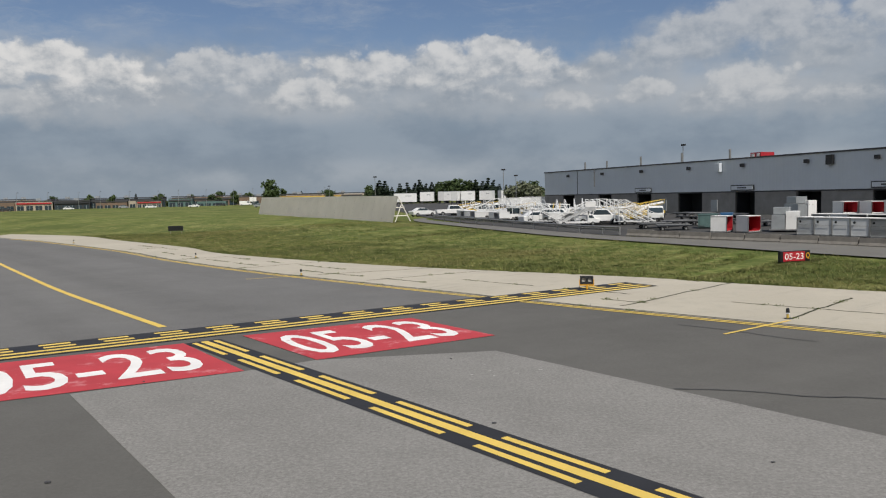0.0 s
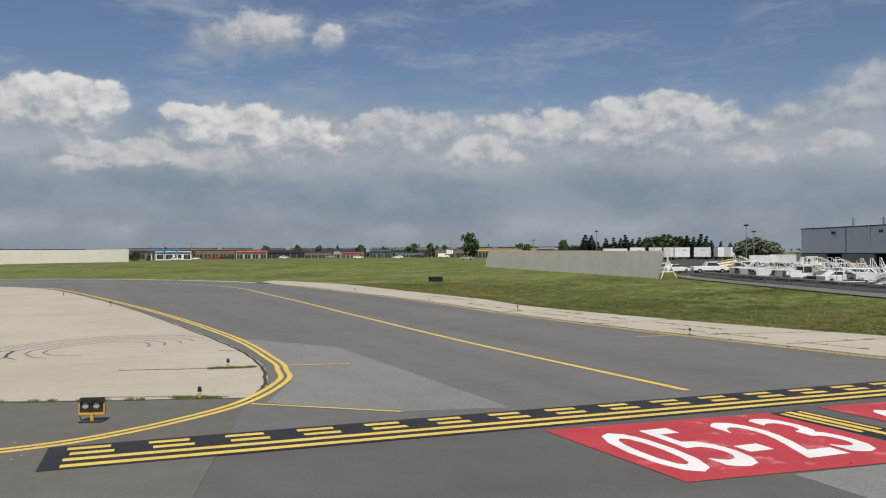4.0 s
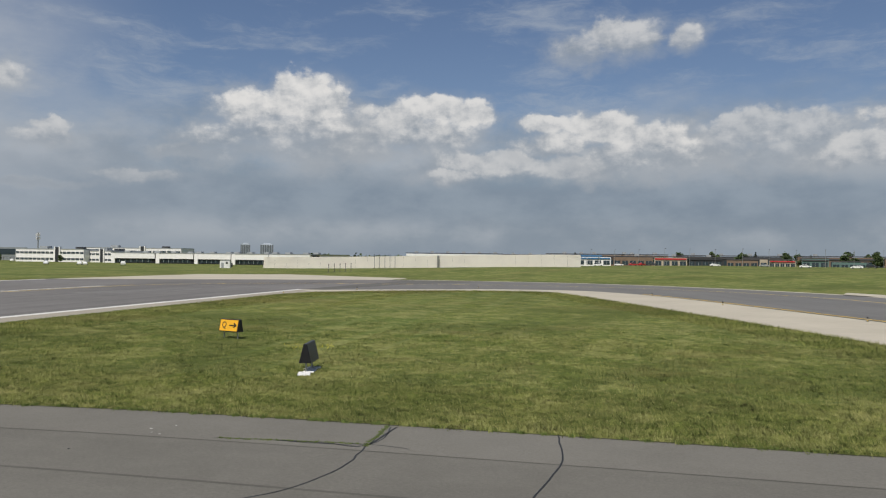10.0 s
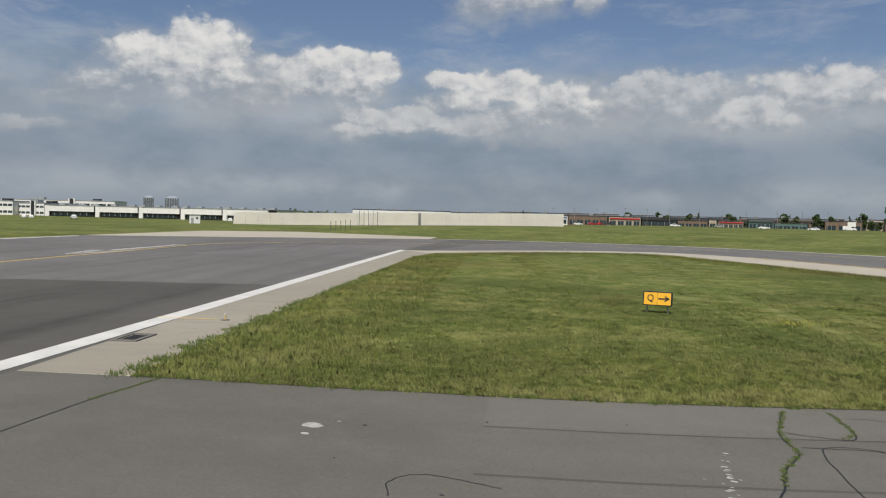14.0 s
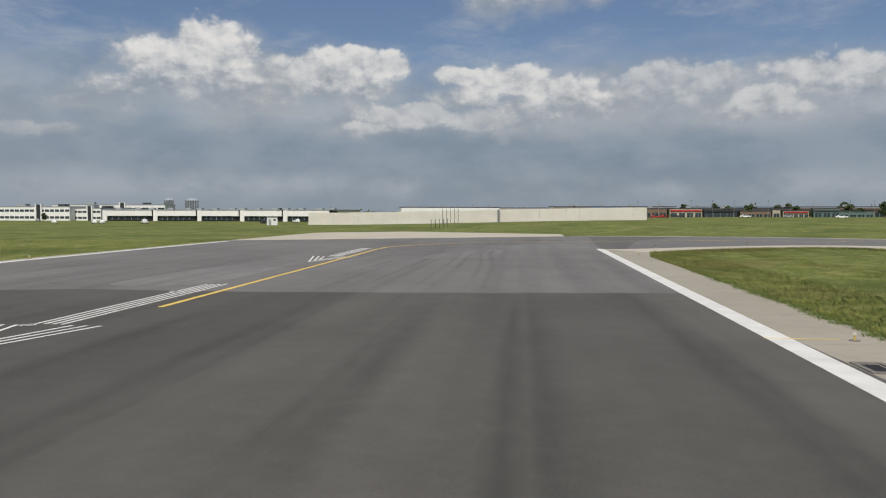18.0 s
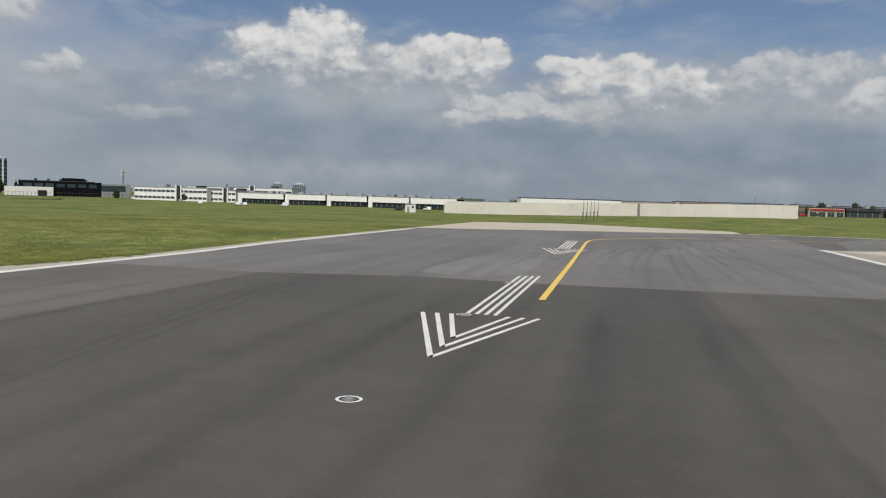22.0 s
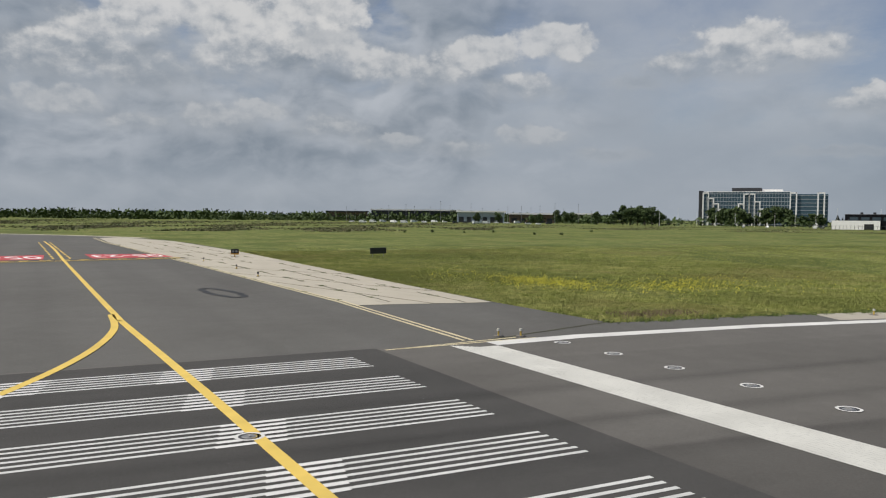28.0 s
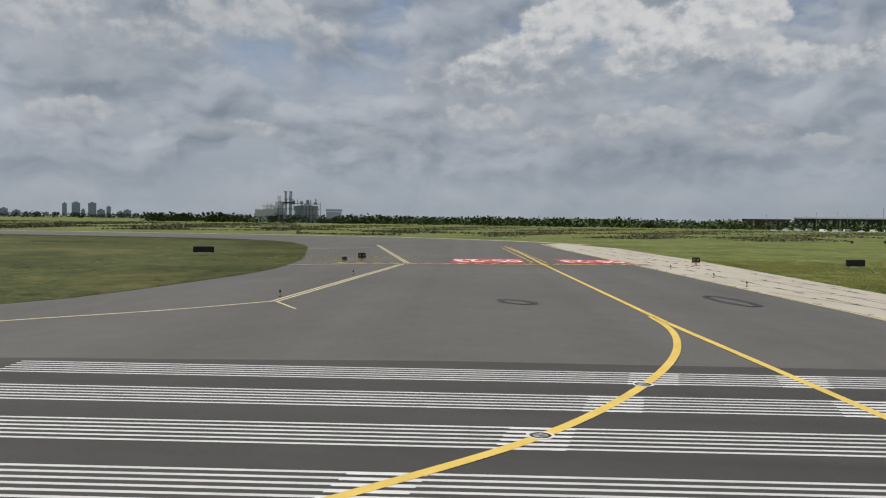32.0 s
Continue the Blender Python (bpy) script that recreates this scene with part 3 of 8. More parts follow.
ISL_OUT = smooth([(-24.7, 25.2), (-26, 29), (-29.3, 34.6), (-36.3, 43), (-56.6, 64.9), (-80, 87.5), (-92, 97), (-104, 101), (-116, 93), (-128.6, 72.5)], 6)
slab("concrete_shoulder_2", ISL_OUT + [(-131.4, 71.2), (-106.9, 19.8), (-98.4, 3), (-94.5, -4.6), (-91.6, -3.2), (-80, -2), (-36.3, 22), (-29.8, 23.6)], 0.006, CONCRETE, "pale concrete shoulder round the grass island", "shoulder")
ISL_S = smooth([(-91.4, -3.1), (-79.5, 1.9), (-68.6, 7.9), (-57.2, 13.2), (-49.6, 16.5), (-42.5, 19.6), (-37.1, 21.95)], 5)
ISL_N = smooth([(-36.7, 22.9), (-38.0, 26.5), (-41.2, 31), (-47.8, 38.6), (-58.5, 50), (-70, 61.5), (-86, 77), (-98, 88.5), (-104, 91.5), (-111, 88), (-118, 79), (-123.5, 66)], 5)
ISL_W = [(-120.5, 56.5), (-110, 35), (-100.3, 15.3), (-97.6, 9.4)]
ISLAND = ISL_S + ISL_N + ISL_W
slab("runway_shoulder", [(-94.5, -4.6), (-98.4, 3), (-106.9, 19.8), (-131.4, 71.2), (-123.5, 66)] + ISL_W + [(-91.6, -3.1)], 0.0095, CONC_OLD, "weathered grey concrete runway shoulder", "shoulder")
slab("grass_island", ISLAND, 0.02, GRASS, "grass island between taxiway and runway, long and seeding", "grass")
slab("taxiway_strip", [(-94.5, -4.6)] + ISL_S[1:] + [(-24.9, 25.1), (-20, 12), (-60, -14), (-90, -20)], 0.011, ASPH_TAXI, "grey asphalt in front of the grass island", "taxiway")

ASPH_NORTH = asphalt("north_taxiway_asphalt", (0.128, 0.125, 0.121), (0.158, 0.155, 0.15), 128, 0.35, 0.3, 0.3)
slab("taxiway_north", N_EDGE[11:60] + [(-136, 100)] + ISL_OUT[::-1] + [(-23.5, 19.5)], 0.003, ASPH_NORTH, "paler grey asphalt taxiway past the holding line", "taxiway", 0.1)

slab("concrete_blast_pad", [(-156, 118), (-181, 170), (-214, 112), (-194, 66)], 0.004, CONCRETE, "pale concrete pad past the runway's end", "pad")
slab("concrete_shoulder_3", [(-156.2, -43.7), (-184, -59.3), (-213, -75.6), (-250, -99), (-268, -117.5), (-262, -118.5), (-240, -106), (-194.4, -77), (-153.6, -51.2)], 0.006, CONCRETE, "broken concrete shoulder with weeds in its joints", "shoulder")
SISL = smooth([(-60, -86), (-105, -90), (-131.8, -91.4), (-137, -91.9), (-149, -95.8), (-161.5, -101), (-177, -111), (-195, -126), (-214, -143), (-229, -164), (-232, -188), (-222, -216), (-200, -255), (-150, -285), (-60, -285)], 5)
slab("grass_island_south", SISL, 0.02, GRASS_S, "second grass island beside the taxiway", "grass")

S_FAR = S_EDGE[8:]
slab("concrete_shoulder_5", S_FAR + shift(S_FAR, -2.6)[::-1], 0.006, CONCRETE, "narrow pale concrete edge of the far taxiway", "shoulder")
# runway: dark new asphalt, older grey asphalt past the change of surface
slab("runway", [(-91.6, -11.6), (-107.4, 21.0), (-120.5, 13.0), (-131.0, 7.2), (-139.6, 3.6), (-146.7, -2.4), (-156.8, -6.7), (-158.5, -10), (-143.9, -40), (-141.2, -45.7), (-131.4, -63.9), (-123.2, -76.1), (-80, -130), (-60, -110)], 0.008, ASPH_RUN, "dark new asphalt runway with tyre rubber", "runway")
slab("runway_shoulder_west", [(-150.6, -27.0), (-154.0, -17.0), (-163.3, 3.9), (-170.6, 17.3), (-192.1, 64.3), (-194, 66), (-173.6, 20.5), (-162.3, -1), (-153.0, -27.3)], 0.009, concrete("pale_runway_shoulder", 0.78), "pale concrete runway shoulder by the infield", "shoulder")
# darker tone than the runway over the striped area
ASPH_KEY = asphalt("threshold_asphalt", (0.053, 0.051, 0.048), (0.068, 0.065, 0.061), 116, 0.4, 0.3, 0.15)
slab("runway_threshold", [(-139.9, -48.2), (-87.5, -16.2), (-71.5, -43.6), (-107, -96), (-123.4, -75.4), (-131.1, -63.8)], 0.0105, ASPH_KEY, "darker asphalt round the threshold stripes", "runway")
slab("runway_end", [(-107.4, 21.0), (-131.5, 71.5), (-150, 115), (-156, 118), (-194, 66), (-158.5, -10), (-156.8, -6.7), (-146.7, -2.4), (-139.6, 3.6), (-131.0, 7.2), (-120.5, 13.0)], 0.008, ASPH_OLD, "old brownish grey asphalt at the runway's end", "runway")

# ---- painted markings ----
def along(a, b, s, w=0.0):
    """The point s metres from a towards b, and w metres to the left of that way."""
    d = Vector((b[0] - a[0], b[1] - a[1])).normalized()
    return (a[0] + d.x * s - d.y * w, a[1] + d.y * s + d.x * w)


marking("runway_edge_line", WHITE, "broad white runway edge line", [([(-82, -33), (-92.8, -10.2), (-103.6, 12.6), (-107, 19.7), (-131.6, 71.3)], 0.95)], 0.016)
marking("runway_edge_line", WHITE, "broad white runway edge line", [([(-141.5, -44.0), (-143.8, -40.4), (-147.8, -32), (-153.4, -17.2), (-162.8, 3.7), (-170, 17), (-191.5, 64)], 0.85)], 0.016)

# threshold bar: thin lengthwise stripes of paint side by side
THR_A, THR_B = (-141.35, -44.65), (-93.0, -14.5)
STRIATED = worn_paint("striated_white_paint", (0.6, 0.59, 0.54), (0.36, 0.36, 0.34), 0.57, 9.0)
thr = thing("threshold_bar", "wide white threshold bar painted as thin stripes", "marking", kind="structure")
for k in range(12):
    bm = bmesh.new()
    ribbon(bm, [along(THR_A, THR_B, s, -1.0 + k * 0.14) for s in (0.12 * k if k < 6 else 0.7, 57)], 0.136, 0.016)
    part("stripe", bm, STRIATED, thr)

# piano-key stripes, each of six thin bars
KEYWHITE = worn_paint("fresh_white_paint", (0.6, 0.6, 0.58), (0.3, 0.3, 0.3), 0.7, 3.0)
REPAINT = worn_paint("bright_white_paint", (0.7, 0.69, 0.67), (0.6, 0.6, 0.58), 0.72, 3.0)
STEP = Vector((2.9, 1.855))
KEY_STRIPES = []
for k in range(16):
    key = thing("threshold_stripe", "white threshold stripe of six thin painted bars", "marking", group="threshold stripes", kind="structure")
    a = Vector((-138.05, -48.75)) + STEP * k + (Vector((2.6, 1.6)) if k > 7 else Vector((0, 0)))
    side, run = Vector((0.843, 0.538)), Vector((0.496, -0.868))
    for j in range(6):
        bm = bmesh.new()
        p = a + side * (j * 0.325 + 0.08)
        ribbon(bm, [tuple(p), tuple(p + run * 30)], 0.125, 0.016)
        part("bar", bm, KEYWHITE, key)
    KEY_STRIPES.append((key, a, side, run))

# arrows to the displaced threshold
def chevron_arrow(tip, left, right, tails, name_label):
    ob = thing("runway_arrow", name_label, "marking", group="runway arrows", kind="structure")
    tip, left, right = Vector(tip), Vector(left), Vector(right)
    back = ((left + right) / 2 - tip).normalized()
    for j in range(3):
        for end in (left, right):
            inn = (((left + right) / 2) - end).normalized() * 0.62 * j
            bm = bmesh.new()
            a, b = tip + back * 1.75 * j, end + inn
            ribbon(bm, [tuple(a), tuple(b)], 0.19, 0.016)
            part("arm", bm, WHITE, ob)
    a0, a1, b0, b1 = [Vector(v) for v in tails]
    for j in range(4):
        bm = bmesh.new()
        ribbon(bm, [tuple(a0.lerp(a1, j / 3)), tuple(b0.lerp(b1, j / 3))], 0.18, 0.016)
        part("shaft_bar", bm, WHITE, ob)


chevron_arrow((-122.95, -15.0), (-129.25, -7.85), (-124.85, -5.65), ((-127.75, -6.7), (-126.6, -6.3), (-135.7, 9.7), (-134.8, 10.6)), "white striped arrow pointing to the threshold")
chevron_arrow((-145.6, 31.0), (-151.6, 38.6), (-147.2, 40.3), ((-149.9, 38.9), (-148.9, 39.3), (-158.5, 56.2), (-157.4, 56.6)), "white striped arrow pointing to the threshold")
LEAD = [(-128.1, -0.1), (-139.2, 22.6), (-155.2, 55)]
marking("lead_off_line", YELLOW, "yellow line leading off the runway's end", [(LEAD + smooth([(-155.2, 55), (-158, 63), (-157.2, 72.6), (-152, 86), (-138, 100)], 6)[1:], 0.34)], 0.02)

# taxiway centre and edge lines
CL = smooth([(-10.7, 29.5), (-20.3, 41.8), (-28.3, 52.8), (-33.6, 60.2), (-50, 83), (-69, 106.5), (-95, 119), (-122, 113), (-138, 100)], 8)
marking("taxi_centre_line", YELLOW, "yellow taxiway centre line", [(CL[k:k + 4], 0.3) for k in range(0, len(CL) - 1, 3)], 0.014)
EDGE_N = N_EDGE[3:42]
for d in (0.35, 0.62):
    marking("taxi_edge_line", YELLOW, "thin yellow taxiway edge line", [(shift(EDGE_N, d), 0.14)], 0.014)
CURVE = smooth([(-34.6, 12.9), (-32.5, 13.9), (-30, 15.75), (-28.4, 16.95), (-26.6, 18.8), (-25.4, 21.4), (-24.75, 24.6), (-25.3, 28.8), (-26.4, 31.2), (-28.2, 34.2), (-35.4, 43.6), (-52, 61.4), (-80, 88.5), (-92, 98.4)], 8)
for d in (-0.17, 0.17):
    marking("taxi_edge_line", YELLOW, "double yellow taxiway edge line round the corner", [(shift(CURVE, d), 0.2)], 0.018)
for a, b in (((-26.9, 32.5), (-24.3, 33.5)), ((-24.4, 24.3), (-19.4, 24.05)), ((9.1, 25.5), (12.3, 27.9)), ((-11.9, 46.9), (-9.3, 48.3)), ((-29.5, 18.0), (-26.0, 14.7)), ((-100.9, 5.6), (-98.4, 6.7))):
    marking("tick_line", YELLOW, "short thin yellow tick line", [([a, b], 0.13)], 0.017)

# holding position lines
def holding_line(a, b, label, flip=1):
    ob = thing("holding_line", label, "marking", kind="structure")
    length = math.dist(a, b)
    bm = bmesh.new()
    ribbon(bm, [along(a, b, -0.45), along(a, b, length + 0.3)], 2.3, 0.018)
    part("black_ground", bm, BLACK, ob)
    for w in (-0.86, -0.28):
        bm = bmesh.new()
        ribbon(bm, [along(a, b, 0, w * flip), along(a, b, length, w * flip)], 0.27, 0.023)
        part("solid_line", bm, YELLOW, ob)
    for w, off in ((0.28, 0.1), (0.8, 0.0)):
        s = off
        while s + 0.95 < length:
            bm = bmesh.new()
            ribbon(bm, [along(a, b, s, w * flip), along(a, b, s + 0.98, w * flip)], 0.26, 0.023)
            part("dash", bm, YELLOW, ob)
            s += 1.86
    return ob


holding_line((-25.75, 17.35), (9.8, 39.9), "yellow holding line on a black ground")
holding_line((-36.1, 18.45), (-31.0, 6.5), "yellow holding line on black, in front of the grass", -1)
holding_line((-196.6, -77.0), (-174.0, -104.0), "faded yellow holding line across the far taxiway", -1)

# enhanced centre line up to the holding line
ENH_A, ENH_B = (-8.15, 26.2), (6.5, 7.5)
enh = thing("enhanced_centre_line", "yellow centre line with dashes beside it on black", "marking", kind="structure")
bm = bmesh.new()
ribbon(bm, [along(ENH_A, ENH_B, s) for s in (-0.1, 26)], 1.2, 0.014)
part("black_ground", bm, BLACK, enh)
bm = bmesh.new()
ribbon(bm, [along(ENH_A, ENH_B, s) for s in (0, 26)], 0.26, 0.019)
part("centre_line", bm, YELLOW, enh)
for k in range(7):
    for w in (-0.36, 0.36):
        bm = bmesh.new()
        ribbon(bm, [along(ENH_A, ENH_B, 0.1 + k * 3.6 + s, w) for s in (0, 2.6)], 0.17, 0.019)
        part("dash", bm, YELLOW, enh)


def lettering(text, size=1.0):
    """Mesh of a word in the built-in font, 1 m tall and centred, lying in its own xy plane."""
    cu = bpy.data.curves.new("lettering", "FONT")
    cu.body, cu.align_x, cu.align_y, cu.size, cu.resolution_u, cu.offset = text, "CENTER", "CENTER", size, 3, 0.009
    ob = new("lettering", cu)
    bpy.context.view_layer.update()
    me = bpy.data.meshes.new_from_object(ob.evaluated_get(bpy.context.evaluated_depsgraph_get()))
    bpy.data.objects.remove(ob)
    co = np.empty(len(me.vertices) * 3)
    me.vertices.foreach_get("co", co)
    co = co.reshape(-1, 3)
    lo, hi = co.min(0), co.max(0)
    co[:, :2] = (co[:, :2] - (lo + hi)[:2] / 2) / (hi - lo)[:2]
    me.vertices.foreach_set("co", co.ravel())
    me.update()
    return me


def words(name, text, mat, parent, m, width, height):
    me = lettering(text)
    me.materials.append(mat)
    ob = new(name, me)
    ob.parent = parent
    ob.matrix_basis = m @ Matrix.Diagonal((width, height, 1, 1))
    return ob


def surface_sign(corners, label, scale=(0.86, 0.72)):
    """Red painted runway sign on the paving; corners far left, near left, near right, far right as read."""
    fl, nl, nr, fr = [Vector((*c, 0)) for c in corners]
    ob = thing("surface_sign", label, "marking", kind="structure")
    bm = bmesh.new()
    bm.faces.new([bm.verts.new((v.x, v.y, 0.015)) for v in (nl, nr, fr, fl)])
    part("red_ground", bm, RED, ob)
    c = (fl + nl + nr + fr) / 4
    ux = ((nr - nl) + (fr - fl)) / 2
    uy = ((fl - nl) + (fr - nr)) / 2
    m = Matrix(((ux.x, uy.x, 0, c.x), (ux.y, uy.y, 0, c.y), (0, 0, 1, 0.021), (0, 0, 0, 1)))
    words("number", "05-23", WHITE_SIGN, ob, m, *scale)


WHITE_SIGN = worn_paint("white_sign_paint", (0.82, 0.8, 0.78), (0.5, 0.12, 0.12), 0.64, 1.6)
surface_sign(((-15.0, 22.4), (-11.7, 18.2), (-5.6, 21.5), (-8.75, 25.95)), "red painted 05-23 runway sign on the asphalt")
surface_sign(((-7.1, 27.2), (-3.8, 22.8), (1.65, 26.2), (-1.35, 30.4)), "red painted 05-23 runway sign on the asphalt")
surface_sign(((-198.6, -78.8), (-204.5, -83.0), (-201.0, -90.2), (-193.0, -85.2)), "faded red painted 05-23 runway sign", (0.9, 0.62))
surface_sign(((-190.2, -89.0), (-198.6, -93.6), (-191.5, -99.3), (-184.3, -95.2)), "faded red painted 05-23 runway sign", (0.9, 0.62))

# yellow lines from the runway to the southern taxiway
YL_B = smooth([(-104, -34.0), (-124.8, -47.0), (-134.5, -53.1), (-145.2, -59.9), (-148, -61.6), (-170, -74.8), (-190.4, -87), (-215, -101.6), (-240, -117)], 6)
YL_A = smooth([(-96, -66.5), (-108, -61.6), (-119.2, -58.4), (-125, -57.1), (-131.2, -56.95), (-137.4, -57.7), (-143.2, -59.4), (-148, -61.8)], 8)
marking("lead_on_line", YELLOW, "thick yellow lead-on line curving on to the runway", [(YL_A, 0.3)], 0.022)
marking("taxi_centre_line", YELLOW, "thick yellow taxiway centre line", [(YL_B, 0.3)], 0.022)
for w in (-0.8, 0.8):
    marking("taxi_centre_line", YELLOW, "dashed yellow line beside the centre line", [([along((-191, -87.4), (-240, -117.2), 1 + 4 * k + s, w) for s in (0, 2.6)], 0.22) for k in range(13)], 0.022)
# stripes repainted beside the yellow lines
for key, a, side, run in KEY_STRIPES:
    mid = a + side * 0.9
    for line in (YL_A, YL_B):
        for (ax, ay), (bx, by) in zip(line, line[1:]):
            u, v = Vector((bx - ax, by - ay)), Vector((ax, ay)) - mid
            cross = run.x * u.y - run.y * u.x
            s_ = (v.x * u.y - v.y * u.x) / cross
            k_ = (v.x * run.y - v.y * run.x) / cross
            if 0 <= k_ < 1 and 1 < s_ < 28:
                for j in range(6):
                    bm = bmesh.new()
                    p = a + side * (j * 0.325 + 0.13)
                    ribbon(bm, [tuple(p + run * (s_ - 1.0 + 0.1 * j)), tuple(p + run * (s_ + 0.5 + 0.1 * j))], 0.145, 0.0185)
                    part("repainted_bar", bm, REPAINT, key, "brighter repainted length")
S_L = smooth([(-118, -87.5), (-128, -84.8), (-135.2, -82.6), (-141.8, -81.5)], 5)
marking("taxi_edge_line", PALEYEL, "pale yellow taxiway edge line", [(S_L, 0.22)], 0.014)
for d in (-0.3, 0.3):
    marking("taxi_edge_line", PALEYEL, "pale double yellow edge line", [(shift([(-141.8, -81.5), (-180.4, -98.6), (-226, -136)], d * 0.6), 0.2)], 0.014)
    marking("taxi_edge_line", PALEYEL, "pale double yellow edge line", [(shift([(-142.2, -44.9), (-155.1, -52.1), (-194.6, -77.2), (-240, -106.6), (-262, -119.5)], d * 0.6), 0.17)], 0.014)
marking("tick_line", PALEYEL, "short pale tick line", [([(-141.8, -81.5), (-139.6, -78)], 0.16), ([(-179.2, -98.2), (-173.5, -104.6)], 0.3), ([(-202.4, -133.3), (-214.2, -128.4)], 0.3), ([(-173.0, -102.0), (-158.0, -112.0)], 0.25)], 0.015)
for y in (0.0, 0.8):
    marking("tick_line", PALEYEL, "thin pale line at the runway's corner", [([(-139.6 - y * .3, -47.8 + y * .5), (-143.2, -43.0 + y)], 0.14)], 0.015)

# patches of other asphalt
slab("pale_patch", smooth([(-136.5, 9.0), (-137.8, 14.5), (-143.5, 25.5), (-147.5, 33.5), (-150.5, 33.0), (-148.0, 22.0), (-143.5, 10.5), (-140.5, 6.0)], 3, True), 0.0095, ASPH_PALE, "pale scoured asphalt beside the runway arrow", "runway", 0.05)
slab("pale_patch", smooth([(-136.0, 46.0), (-138.5, 58.0), (-143.5, 62.0), (-143.0, 50.0), (-139.5, 42.0)], 3, True), 0.0095, ASPH_PALE, "pale scoured asphalt near the runway's end", "runway", 0.05)
slab("pale_patch", [(-9.4, 19.3), (-4.4, 12.3), (6, -2.5), (22, -4), (8.3, 14.6), (1.5, 23.6), (-3.8, 22.8), (-5.6, 21.5)], 0.006, ASPH_LIGHT, "paler coarse asphalt lane along the centre line", "taxiway", 0.1)
slab("pale_patch", [(-27.0, 39.3), (-16.3, 25.4), (-19.8, 24.0), (-24.0, 24.6), (-25.0, 28.9), (-28.0, 34.2), (-34, 42)], 0.005, ASPH_LIGHT, "paler worn asphalt beside the corner", "taxiway", 0.1)
# ---- materials of buildings and vehicles ----
CLAD = plain("grey_metal_cladding", (0.62, 0.66, 0.7), 0.5, 0.0, 0.08, 0.3)
BLOCK = plain("brown_grey_block", (0.29, 0.278, 0.26), 0.9, vary=0.25, scale=0.8)
# near-black fill; the shade of openings and gaps is put into its colour
DARKIN = plain("interior_shade", (0.012, 0.013, 0.015), 0.8)
STEEL = plain("galvanised_steel", (0.38, 0.38, 0.37), 0.45, 0.7, 0.3, 2)
BEIGE = plain("beige_painted_panel", (0.8, 0.76, 0.69), 0.8, vary=0.12, scale=0.4)
CREAM = plain("cream_panel", (0.88, 0.84, 0.76), 0.8, vary=0.08, scale=0.2)
OFFWHITE = plain("off_white_paint", (0.8, 0.79, 0.77), 0.6, vary=0.12, scale=0.7)
WHITEP = plain("white_vehicle_paint", (0.78, 0.78, 0.77), 0.3, vary=0.12, scale=1.2)
GREYP = plain("grey_container_aluminium", (0.4, 0.42, 0.43), 0.4, 0.4, 0.2, 1.5)
REDP = plain("red_plastic_lining", (0.45, 0.02, 0.03), 0.5)
BLUEP = plain("blue_paint", (0.05, 0.16, 0.33), 0.5)
YELP = plain("yellow_machine_paint", (0.7, 0.48, 0.08), 0.5)
ORANGE = plain("orange_lamp_paint", (0.72, 0.36, 0.03), 0.5)
BLACKP = plain("black_plastic", (0.015, 0.015, 0.016), 0.45)
RUBBER = plain("tyre_rubber", (0.02, 0.02, 0.02), 0.85)
BROWN = plain("brown_brick", (0.2, 0.14, 0.1), 0.9, vary=0.3, scale=0.6)
TAN = plain("tan_render", (0.42, 0.36, 0.28), 0.9, vary=0.15, scale=0.3)
DARKROOF = plain("dark_roofing", (0.06, 0.06, 0.065), 0.8)
CHAR = plain("charcoal_cladding", (0.03, 0.032, 0.036), 0.5)
GREENM = plain("teal_metal", (0.1, 0.17, 0.16), 0.6)
CONC2 = plain("barrier_concrete", (0.2, 0.185, 0.165), 0.9, vary=0.35, scale=1.5)
ROADM = plain("apron_road_asphalt", (0.155, 0.148, 0.134), 0.9, vary=0.2, scale=0.5)
YARDM = plain("yard_asphalt", (0.058, 0.056, 0.054), 0.9, vary=0.35, scale=0.4)
# paler and bluer than bare concrete: distance haze put into the colour
FARGREY = plain("hazed_concrete", (0.46, 0.51, 0.57), 0.9, vary=0.15, scale=0.02)
LAMPG = plain("lamp_glass", (0.6, 0.58, 0.5), 0.15)
GLASS = material("window_glass", (0.03, 0.045, 0.055), 0.08)
GLASS.node_tree.nodes["Principled BSDF"].inputs["Specular IOR Level"].default_value = 0.8
CURTAIN = material("blue_curtain_glass", (0.07, 0.12, 0.15), 0.1, 0.35)
BARK = plain("bark", (0.09, 0.07, 0.05), 0.95, vary=0.4, scale=3)


def leaves_mat(name, a, b):
    n = Nodes(material(name, a, 0.85))
    return n.color(n.mix(n.geo.outputs["Random Per Island"], a, b))


LEAF = leaves_mat("broad_leaves", (0.028, 0.05, 0.014), (0.07, 0.105, 0.03))
NEEDLE = leaves_mat("conifer_needles", (0.012, 0.025, 0.014), (0.03, 0.048, 0.024))
PALELEAF = leaves_mat("silvery_leaves", (0.09, 0.11, 0.06), (0.18, 0.19, 0.12))


def gz(x, y):
    return float(ground_height(x, y))


def spot(ref, az, dist):
    return ref[0] + math.cos(radians(az)) * dist, ref[1] + math.sin(radians(az)) * dist


